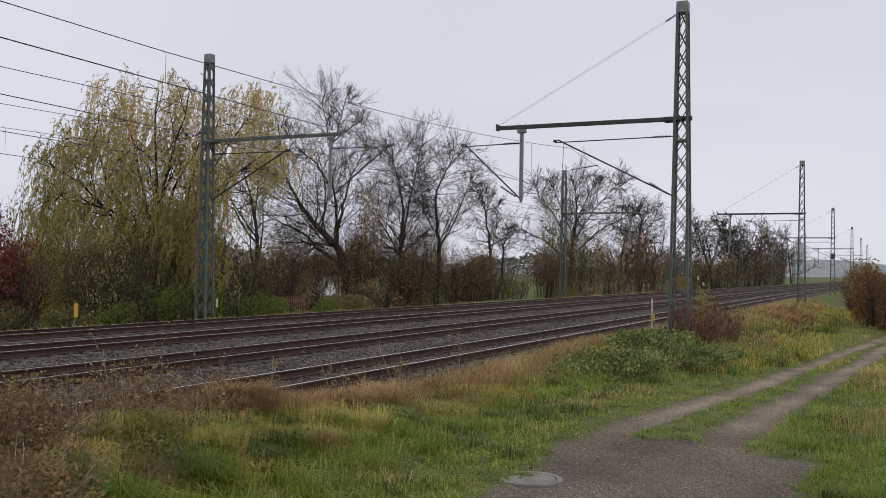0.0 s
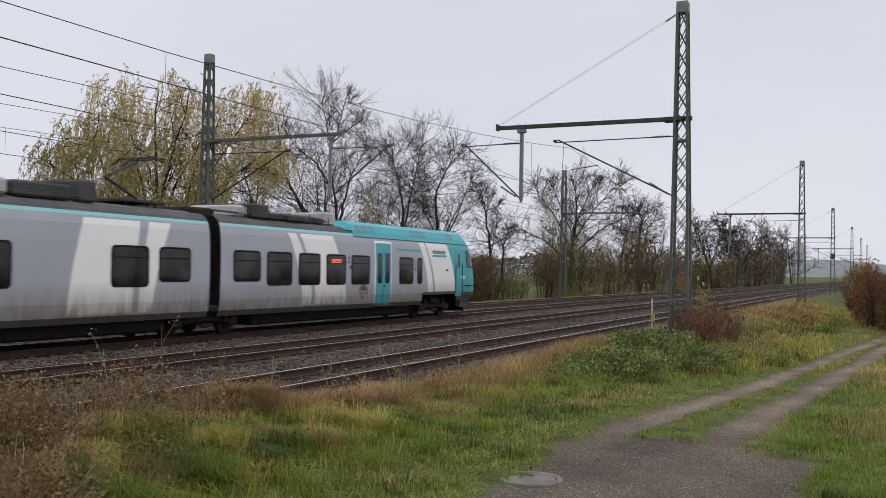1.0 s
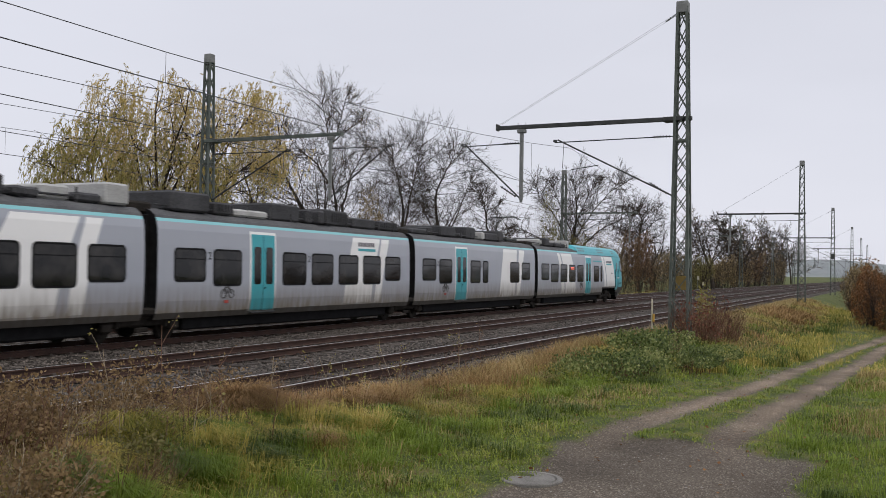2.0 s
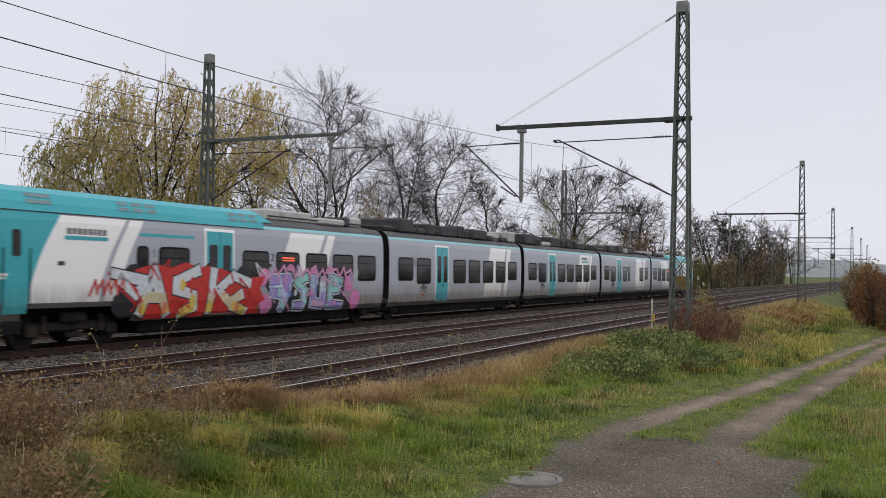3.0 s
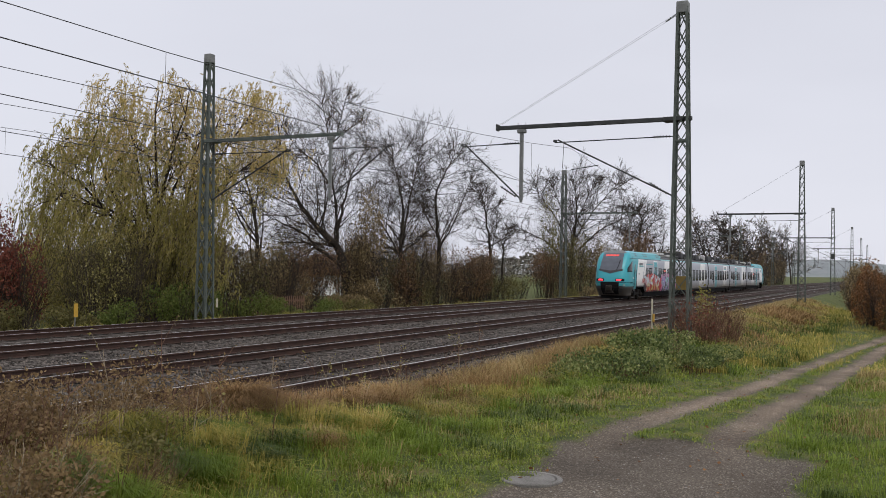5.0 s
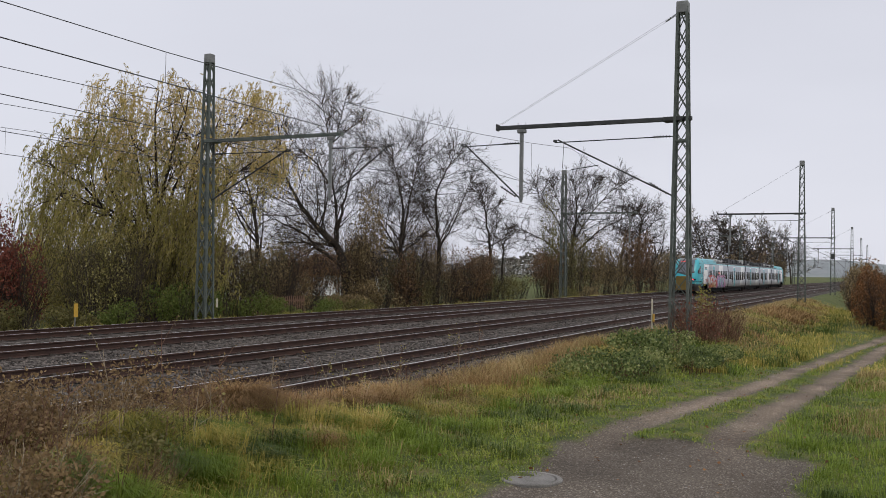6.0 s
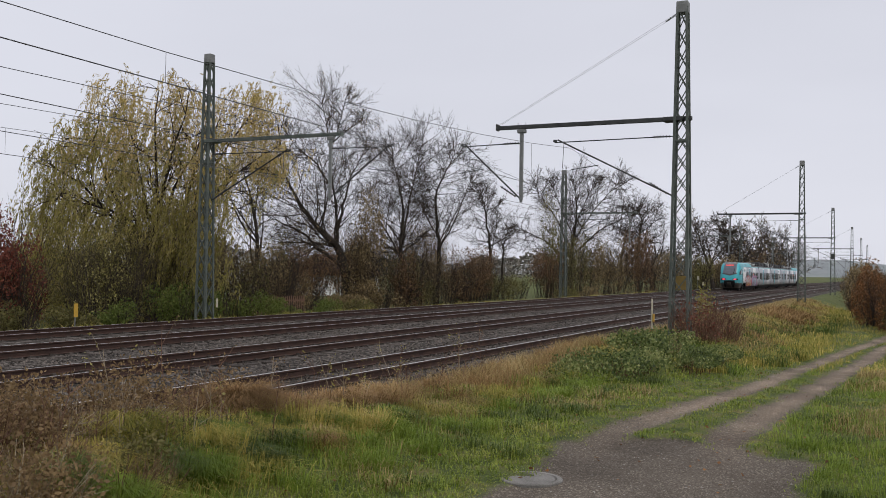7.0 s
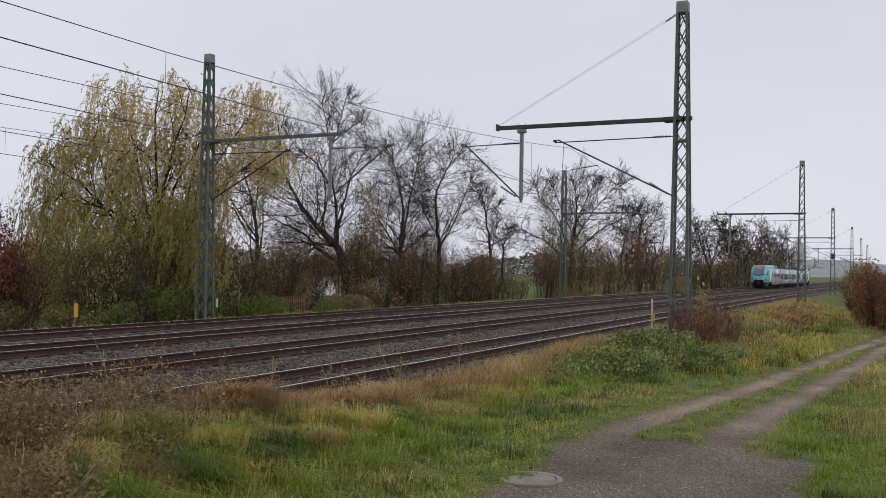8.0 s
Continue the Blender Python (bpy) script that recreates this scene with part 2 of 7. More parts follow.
# ---------------------------------------------------------------- mesh tools
class Mb:
    """Collects vertices, faces and material slots for one mesh."""

    def __init__(self):
        self.v, self.f, self.m, self.slot = [], [], [], 0

    def add(self, verts, faces):
        k = len(self.v)
        self.v += [tuple(p) for p in verts]
        self.f += [tuple(i + k for i in f) for f in faces]
        self.m += [self.slot] * len(faces)

    def box(self, c, s, rz=0.0, bevel=0.0):
        x, y, z = (a / 2 for a in s)
        if bevel:
            b = min(bevel, x * 0.9, y * 0.9, z * 0.9)
            ring = [(x - b, -y), (x, -y + b), (x, y - b), (x - b, y), (-x + b, y), (-x, y - b), (-x, -y + b), (-x + b, -y)]
            small = [(px * (x - b) / x, py * (y - b) / y) for px, py in ring]
            pts = [(px, py, h) for h, r in ((-z, small), (-z + b, ring), (z - b, ring), (z, small)) for px, py in r]
            faces = [tuple(range(7, -1, -1)), tuple(range(24, 32))]
            for j in range(3):
                faces += [(j * 8 + i, j * 8 + (i + 1) % 8, j * 8 + 8 + (i + 1) % 8, j * 8 + 8 + i) for i in range(8)]
        else:
            pts = [(i * x, j * y, k * z) for k in (-1, 1) for i, j in ((-1, -1), (1, -1), (1, 1), (-1, 1))]
            faces = [(3, 2, 1, 0), (4, 5, 6, 7), (0, 1, 5, 4), (1, 2, 6, 5), (2, 3, 7, 6), (3, 0, 4, 7)]
        ca, sa = math.cos(rz), math.sin(rz)
        self.add([(c[0] + px * ca - py * sa, c[1] + px * sa + py * ca, c[2] + pz) for px, py, pz in pts], faces)
        return self

    def bar(self, a, b, w, h=None, up=(0, 0, 1)):
        """A rectangular bar from a to b."""
        a, b = Vector(a), Vector(b)
        d = (b - a).normalized()
        s = d.cross(Vector(up))
        s = (s if s.length > 1e-4 else d.cross(Vector((0, 1, 0)))).normalized()
        u = s.cross(d)
        h = h or w
        pts = [p + s * (i * w / 2) + u * (j * h / 2) for p in (a, b) for i, j in ((-1, -1), (1, -1), (1, 1), (-1, 1))]
        self.add(pts, [(3, 2, 1, 0), (4, 5, 6, 7), (0, 1, 5, 4), (1, 2, 6, 5), (2, 3, 7, 6), (3, 0, 4, 7)])
        return self

    def tube(self, pts, r0, r1=None, sides=6, cap=True):
        """A tapered tube through the points."""
        pts = [Vector(p) for p in pts]
        r1 = r0 if r1 is None else r1
        n, out, faces = len(pts), [], []
        d = (pts[1] - pts[0]).normalized()
        s = d.cross(Vector((0, 0, 1)))
        s = (s if s.length > 1e-3 else Vector((1, 0, 0))).normalized()
        for i, p in enumerate(pts):
            d = (pts[min(i + 1, n - 1)] - pts[max(i - 1, 0)]).normalized()
            s = (s - d * s.dot(d)).normalized()
            u = d.cross(s)
            r = r0[i] if isinstance(r0, list) else r0 + (r1 - r0) * i / (n - 1)
            out += [p + (s * math.cos(6.28318 * k / sides) + u * math.sin(6.28318 * k / sides)) * r for k in range(sides)]
        for i in range(n - 1):
            faces += [(i * sides + k, i * sides + (k + 1) % sides, (i + 1) * sides + (k + 1) % sides, (i + 1) * sides + k) for k in range(sides)]
        if cap:
            faces += [tuple(range(sides - 1, -1, -1)), tuple(range((n - 1) * sides, n * sides))]
        self.add(out, faces)
        return self

    def grid(self, rows):
        """A sheet through rows of points, all of one length."""
        n, m = len(rows), len(rows[0])
        self.add([p for r in rows for p in r], [(i * m + j, i * m + j + 1, (i + 1) * m + j + 1, (i + 1) * m + j) for i in range(n - 1) for j in range(m - 1)])
        return self

    def disc(self, c, axis, r, depth, sides=24, r2=None):
        a = Vector(axis).normalized()
        self.tube([Vector(c) - a * depth / 2, Vector(c) + a * depth / 2], r, r2 or r, sides)
        return self

    def mesh(self, name, mats, smooth=False):
        me = bpy.data.meshes.new(name)
        me.from_pydata(self.v, [], self.f)
        for m in mats if isinstance(mats, (list, tuple)) else [mats]:
            me.materials.append(m)
        if any(self.m):
            me.polygons.foreach_set("material_index", self.m)
        if smooth:
            me.polygons.foreach_set("use_smooth", [True] * len(me.polygons))
        me.update()
        return me


def part(name, mb, material, parent, label="", smooth=False, kind=""):
    """Links what mb holds as one mesh under a thing or a part."""
    ob = new(name, mb.mesh(name, material, smooth))
    ob.parent = parent
    return tagged(ob, label, kind=kind)


def thing(name, label, category, at=(0, 0, 0), group="", kind=""):
    ob = new(name)
    ob.empty_display_size = 0.3
    ob.matrix_basis = Matrix.Translation(at)
    return tagged(ob, label, category, group, kind)


def solid(name, mb, material, label, category, at=(0, 0, 0), group="", kind="", smooth=False):
    ob = new(name, mb.mesh(name, material, smooth))
    ob.matrix_basis = Matrix.Translation(at)
    return tagged(ob, label, category, group, kind)


def quads(name, centres, along, across, material):
    """A mesh of loose diamond leaves or blades, from numpy arrays of centres and half axes."""
    n = len(centres)
    v = np.stack([centres - along, centres + across, centres + along, centres - across], 1).reshape(-1, 3)
    me = bpy.data.meshes.new(name)
    me.vertices.add(4 * n)
    me.vertices.foreach_set("co", v.astype(np.float32).ravel())
    me.loops.add(4 * n)
    me.loops.foreach_set("vertex_index", np.arange(4 * n, dtype=np.int32))
    me.polygons.add(n)
    me.polygons.foreach_set("loop_start", np.arange(0, 4 * n, 4, dtype=np.int32))
    me.materials.append(material)
    me.update(calc_edges=True)
    return me


def unit(rng, n):
    v = rng.normal(size=(n, 3))
    return v / np.linalg.norm(v, axis=1, keepdims=True)


# ---------------------------------------------------------------- ground
TRACKS = (10.672, 15.294, 20.369, 25.056)


def curve_y(x):
    """Sideways shift of the line at x: it bends gently to the south beyond 100 m."""
    return -0.005 * ((x - 110) + np.sqrt((x - 110) ** 2 + 2500)) + 0.0542


def polyline_distance(X, Y, pts):
    best = np.full(X.shape, 1e9)
    for (ax, ay), (bx, by) in zip(pts, pts[1:]):
        dx, dy = bx - ax, by - ay
        t = np.clip(((X - ax) * dx + (Y - ay) * dy) / (dx * dx + dy * dy), 0, 1)
        best = np.minimum(best, np.hypot(X - ax - t * dx, Y - ay - t * dy))
    return best


RUT_A = ((9, 3.0), (12, 3.75), (15.1, 3.83), (17.5, 3.46), (21.2, 3.06), (27.2, 2.52), (37.1, 2.08), (46.5, 1.24), (56.3, -0.1), (80, -5), (110, -14))
RUT_B = ((9, 1.9), (12, 1.8), (15.4, 2.21), (17.0, 2.0), (21.1, 1.69), (28.0, 1.22), (37.3, 0.75), (49, -0.09), (58, -2.0), (80, -7), (110, -17))


def wobble(X, Y):
    return 0.5 * np.sin(1.3 * X + 0.7 * np.sin(2.1 * Y)) + 0.3 * np.sin(2.9 * Y + 1.7 * X) + 0.2 * np.sin(6.1 * X - 3.3 * Y)


def ease(u):
    u = np.clip(u, 0, 1)
    return u * u * (3 - 2 * u)


def path_mask(X, Y):
    w = 0.10 * wobble(X * 1.7, Y * 1.7)
    ruts = np.minimum(polyline_distance(X, Y, RUT_A) - 0.34, polyline_distance(X, Y, RUT_B) - 0.36) + w
    apron = np.maximum(np.maximum(X - 14.3 - 0.5 * np.cos(Y * 2.2), (Y - 4.1 - 0.04 * (X - 10))), 0.75 + 0.09 * (X - 11.5) - Y) + w * 2
    back = np.maximum(np.maximum(X - 10, Y - 4.0), -1.0 - Y + 0.16 * X)
    d = np.minimum(np.minimum(ruts, apron), back)
    return np.clip(0.5 - d / 0.42, 0, 1)


def ground_z(X, Y):
    z = -0.36 + 0.05 * wobble(X * 0.35, Y * 0.4) * np.clip((10 - np.abs(Y - 3)) / 6, 0, 1)
    z = z - 0.04 * path_mask(X, Y)
    z = z - 0.7 * ease((X - 16) / 30) * ease((6.8 - Y) / 3.5)
    z = z + (0.09 + 0.07 * wobble(X * 0.9, Y * 1.3)) * wobble(X * 2.3 + 1, Y * 2.9) * ease((Y - 4.8) / 2) * ease((9 - Y) / 0.8) * ease((26 - X) / 8)
    z = z + 0.03 * wobble(X * 3.1, Y * 3.7) * (1 - path_mask(X, Y)) * ease((30 - X) / 8) * ease((9 - Y) / 0.8)
    z = z + 0.25 * ease((0.3 - Y) / 1.5) * ease((X - 8) / 4) * ease((40 - X) / 12)
    mound = np.clip(1 - np.hypot((X - 26) / 7, (Y - 7.0) / 2.2), 0, 1)
    z = z + 0.35 * mound * mound * (3 - 2 * mound)
    left = np.clip(1.25 - np.hypot((X - 7.5) / 7.0, (Y - 7.4) / 1.9), 0, 1)
    z = z + 0.36 * left * left * (3 - 2 * left)
    z = np.where((Y > 8.3) & (Y < 27.6), np.minimum(z, -0.5), z)
    z = z - 0.5 * np.clip((Y - 27.6) / 3, 0, 1)
    rise = np.clip((np.hypot(X, Y) - 420) / 900, 0, 1)
    return z + 4 * rise * rise * (0.5 + 0.5 * np.sin(np.arctan2(Y, X) * 7 + 1.0))


def build_ground():
    def axis(lo, hi, step, far):
        out = [np.arange(lo, hi, step)]
        a, b, s = lo, hi, step
        left, right = [], []
        while a > -far or b < far:
            s *= 1.35
            a, b = a - s, b + s
            left.append(max(a, -far - 1)), right.append(min(b, far + 1))
        return np.unique(np.array(left + right + list(out[0])))

    xs, ys = axis(-3, 46, 0.2, 3500), axis(-5.5, 9.5, 0.15, 3500)
    X, Y = np.meshgrid(xs, ys)
    Z = ground_z(X, Y)
    n, m = X.shape
    idx = np.arange(n * m).reshape(n, m)
    faces = np.stack([idx[:-1, :-1], idx[:-1, 1:], idx[1:, 1:], idx[1:, :-1]], -1).reshape(-1, 4)
    me = bpy.data.meshes.new("ground")
    me.from_pydata(np.stack([X, Y, Z], -1).reshape(-1, 3).tolist(), [], faces.tolist())
    a = me.attributes.new("gravel", "FLOAT", "POINT")
    a.data.foreach_set("value", path_mask(X, Y).astype(np.float32).ravel())
    worn = np.minimum(polyline_distance(X, Y, RUT_A), polyline_distance(X, Y, RUT_B))
    a = me.attributes.new("worn", "FLOAT", "POINT")
    a.data.foreach_set("value", (np.clip(1.15 - worn / 0.4, 0, 1) * np.clip((X - 12.5) / 7.0, 0, 1)).astype(np.float32).ravel())
    m_, nd, l, b = principled("grass_and_gravel", 0.95, 0, 0.2)
    tc = nd.new("ShaderNodeTexCoord")
    at = nd.new("ShaderNodeAttribute")
    at.attribute_name = "gravel"

    def nz(scale, detail=5.0):
        q = nd.new("ShaderNodeTexNoise")
        q.inputs["Scale"].default_value, q.inputs["Detail"].default_value = scale, detail
        l.new(tc.outputs["Object"], q.inputs["Vector"])
        return q

    def ramp(src, stops):
        r = nd.new("ShaderNodeValToRGB")
        e = r.color_ramp.elements
        while len(e) < len(stops):
            e.new(0.5)
        for i, (p, c) in enumerate(stops):
            e[i].position, e[i].color = p, (*c, 1)
        l.new(src, r.inputs["Fac"])
        return r

    big, mid, fine = nz(0.5, 6), nz(2.2), nz(30)
    peb, pick = nd.new("ShaderNodeTexVoronoi"), nd.new("ShaderNodeSeparateColor")
    peb.inputs["Scale"].default_value = 58.0
    l.new(tc.outputs["Object"], peb.inputs["Vector"]), l.new(peb.outputs["Color"], pick.inputs["Color"])
    soil = ramp(mid.outputs["Fac"], [(0.3, (0.04, 0.058, 0.016)), (0.5, (0.08, 0.10, 0.03)), (0.68, (0.14, 0.12, 0.05))])
    grit = ramp(pick.outputs["Red"], [(0.0, (0.055, 0.046, 0.038)), (0.8, (0.105, 0.09, 0.074)), (1.0, (0.21, 0.188, 0.16))])
    tone = ramp(big.outputs["Fac"], [(0.36, (0.78, 0.75, 0.72)), (0.64, (1.35, 1.32, 1.27))])
    mul = nd.new("ShaderNodeMix")
    mul.data_type, mul.blend_type = "RGBA", "MULTIPLY"
    mul.inputs["Factor"].default_value = 1.0
    l.new(grit.outputs["Color"], mul.inputs["A"]), l.new(tone.outputs["Color"], mul.inputs["B"])
    wa, pale = nd.new("ShaderNodeAttribute"), nd.new("ShaderNodeMix")
    wa.attribute_name, pale.data_type, pale.blend_type = "worn", "RGBA", "MULTIPLY"
    pale.inputs["B"].default_value = (2.0, 1.86, 1.74, 1)
    l.new(wa.outputs["Fac"], pale.inputs["Factor"]), l.new(mul.outputs["Result"], pale.inputs["A"])
    edge = nd.new("ShaderNodeMath")
    edge.operation = "MULTIPLY_ADD"
    edge.inputs[1].default_value = 0.7
    l.new(fine.outputs["Fac"], edge.inputs[0])
    sub = nd.new("ShaderNodeMath")
    sub.operation = "ADD"
    sub.inputs[1].default_value = -0.35
    l.new(at.outputs["Fac"], sub.inputs[0]), l.new(sub.outputs[0], edge.inputs[2])
    hard = nd.new("ShaderNodeMapRange")
    hard.inputs["From Min"].default_value, hard.inputs["From Max"].default_value = 0.3, 0.7
    l.new(edge.outputs[0], hard.inputs["Value"])
    mix = nd.new("ShaderNodeMix")
    mix.data_type = "RGBA"
    l.new(hard.outputs["Result"], mix.inputs["Factor"])
    l.new(soil.outputs["Color"], mix.inputs["A"]), l.new(pale.outputs["Result"], mix.inputs["B"])
    l.new(mix.outputs["Result"], b.inputs["Base Color"])
    bp = nd.new("ShaderNodeBump")
    bp.inputs["Strength"].default_value, bp.inputs["Distance"].default_value = 0.8, 0.03
    l.new(fine.outputs["Fac"], bp.inputs["Height"]), l.new(bp.outputs["Normal"], b.inputs["Normal"])
    me.materials.append(m_)
    tagged(new("ground", me), "damp grassy ground with a gravel farm track", "ground", kind="structure")


build_ground()

# ---------------------------------------------------------------- track bed, rails and sleepers
X0, X1 = -60.0, 700.0


def build_bed():
    prof = [(8.15, -0.55), (8.75, -0.30), (9.3, -0.215)]
    for i, c in enumerate(TRACKS):
        prof += [(c - 0.72, -0.20), (c, -0.205), (c + 0.72, -0.20)]
        if i < 3:
            prof += [((c + TRACKS[i + 1]) / 2 - 0.6, -0.27), ((c + TRACKS[i + 1]) / 2 + 0.6, -0.26)]
    prof += [(26.5, -0.215), (27.1, -0.32), (28.0, -0.75)]
    xs = list(np.arange(X0, 70, 0.7)) + list(np.arange(70, X1 + 1, 6.0))
    ys = []
    for (a, za), (b, zb) in zip(prof, prof[1:]):
        k = max(1, int((b - a) / 0.35))
        ys += [(a + (b - a) * i / k, za + (zb - za) * i / k) for i in range(k)]
    ys.append(prof[-1])
    mb = Mb()
    mb.grid([[(x, y + float(curve_y(x)) + 0.1 * noise.noise((x * 0.8, y, 3)) * (y < 9), z + 0.02 * noise.noise((x * 1.1, y * 1.1, 0))) for x in xs] for y, z in ys])
    solid("trackbed", mb, M_BALLAST, "grey-brown crushed stone bed under the railway tracks", "track bed", kind="structure")
    rng = np.random.default_rng(5)
    # loose stones on top of the bed
    n = 22000
    x, y = 7 + 48 * rng.random(n) ** 1.3, rng.uniform(8.5, 20.5, n)
    off = np.min(np.abs(np.abs(y[:, None] - np.array(TRACKS)[None]) - 0.75), axis=1)
    keep = off > 0.11
    x, y = x[keep], y[keep]
    zz = np.interp(y, [q[0] for q in ys], [q[1] for q in ys])
    base = np.array([(0, 0, 1), (1, 0, 0), (0, 1, 0), (-1, 0, 0), (0, -1, 0), (0, 0, -1)], float)
    tri = np.array([(0, 1, 2), (0, 2, 3), (0, 3, 4), (0, 4, 1)])
    k = len(x)
    size = rng.uniform(0.018, 0.042, (k, 1, 1)) * rng.uniform(0.6, 1.3, (k, 1, 3))
    v = base[None] * size * rng.uniform(0.7, 1.3, (k, 6, 1))
    a = rng.uniform(0, 6.28, k)
    ca, sa = np.cos(a)[:, None], np.sin(a)[:, None]
    v = np.stack([v[..., 0] * ca - v[..., 1] * sa, v[..., 0] * sa + v[..., 1] * ca, v[..., 2]], -1)
    v += np.stack([x, y, zz + 0.012], -1)[:, None]
    mb = Mb()
    mb.v = v.reshape(-1, 3).tolist()
    mb.f = (tri[None] + 6 * np.arange(k)[:, None, None]).reshape(-1, 3).tolist()
    mb.m = [0] * len(mb.f)
    solid("ballast_stones", mb, M_STONE, "loose grey and brown ballast stones on the track bed", "gravel", kind="stuff")


def rail_mesh(top):
    prof = [(-0.068, -0.172), (-0.068, -0.160), (-0.012, -0.145), (-0.010, -0.050), (-0.035, -0.035), (-0.036, -0.010), (-0.028, 0.0)]
    prof = prof + [(-y, z) for y, z in prof[::-1]]
    mb = Mb()
    xs = [X0, 0] + list(range(20, 340, 12)) + [400, 500, X1]
    n = len(prof)
    mb.v = [(x, y + float(curve_y(x)), z) for x in xs for y, z in prof]
    for i in range(len(xs) - 1):
        for j in range(n):
            mb.slot = 1 if j == 6 else 0
            mb.add([], [])
            mb.f.append((i * n + j, (i + 1) * n + j, (i + 1) * n + (j + 1) % n, i * n + (j + 1) % n))
            mb.m.append(mb.slot)
    mb.f += [tuple(range(n)), tuple(range((len(xs) - 1) * n, len(xs) * n))[::-1]]
    mb.m += [0, 0]
    return mb.mesh("rail", [M_RAIL, top])


def build_tracks():
    bright, dull = rail_mesh(M_RAILTOP), rail_mesh(M_RAILDULL)
    mb = Mb()
    mb.box((0, 0, 0), (0.25, 2.55, 0.14), bevel=0.02)
    for s in (-1, 1):
        mb.box((0, 0.75 * s, 0.078), (0.16, 0.34, 0.018))
        for q in (-0.11, 0.11):
            mb.box((0, 0.75 * s + q, 0.1), (0.09, 0.05, 0.04))
    sl = mb.mesh("sleeper", M_SLEEPER)
    rng = random.Random(3)
    for i, c in enumerate(TRACKS):
        t = tagged(new("track_%d" % (i + 1)), "railway track of rusty steel rails on weathered sleepers", "railway track", kind="structure")
        t.location = (0, c, 0)
        for s in (-0.75, 0.75):
            r = new("rail", dull if i == 1 else bright)
            r.parent, r.location = t, (0, s, 0)
        far = Mb()
        for k in range(900):
            x = X0 + 0.63 * k + rng.uniform(-0.03, 0.03)
            if 5 < x < (75 if i < 3 else 45):
                o = new("sleeper", sl)
                o.parent, o.location, o.rotation_euler = t, (x, float(curve_y(x)) + rng.uniform(-0.03, 0.03), -0.262 + rng.uniform(-0.012, 0.012)), (0, 0, rng.uniform(-0.02, 0.02))
            elif x < 320:
                far.box((x, float(curve_y(x)), -0.255), (0.25, 2.55, 0.14))
        part("sleepers", far, M_SLEEPER, t, kind="stuff")


build_bed()
build_tracks()

# ---------------------------------------------------------------- masts and overhead line


def lattice(mb, h, wb, wt, z0=-0.9, panels=14):
    """Four tapering angle legs with crossed lacing on all faces."""
    def corner(i, z):
        w = (wb + (wt - wb) * z / h) / 2
        return Vector((w * (-1, 1, 1, -1)[i], w * (-1, -1, 1, 1)[i], z + z0))
    for i in range(4):
        a, b = corner(i, 0), corner(i, h)
        mb.bar(a, b, 0.085, 0.085, up=(0, 1, 0))
    zs = [h * k / panels for k in range(panels + 1)]
    for i in range(4):
        j = (i + 1) % 4
        for z, w in zip(zs, zs[1:]):
            mb.bar(corner(i, z), corner(j, w), 0.035, 0.03)
            mb.bar(corner(j, z), corner(i, w), 0.035, 0.03)
    for z in (0.05, h * 0.62, h - 0.02):
        for i in range(4):
            mb.bar(corner(i, z), corner((i + 1) % 4, z), 0.06, 0.06)


def insulator(mb, a, b, r=0.05, n=5):
    a, b = Vector(a), Vector(b)
    mb.tube([a, b], r * 0.4, sides=6)
    for k in range(n):
        p = a.lerp(b, (k + 0.5) / n)
        mb.disc(p, b - a, r, 0.025, 8, r * 0.55)


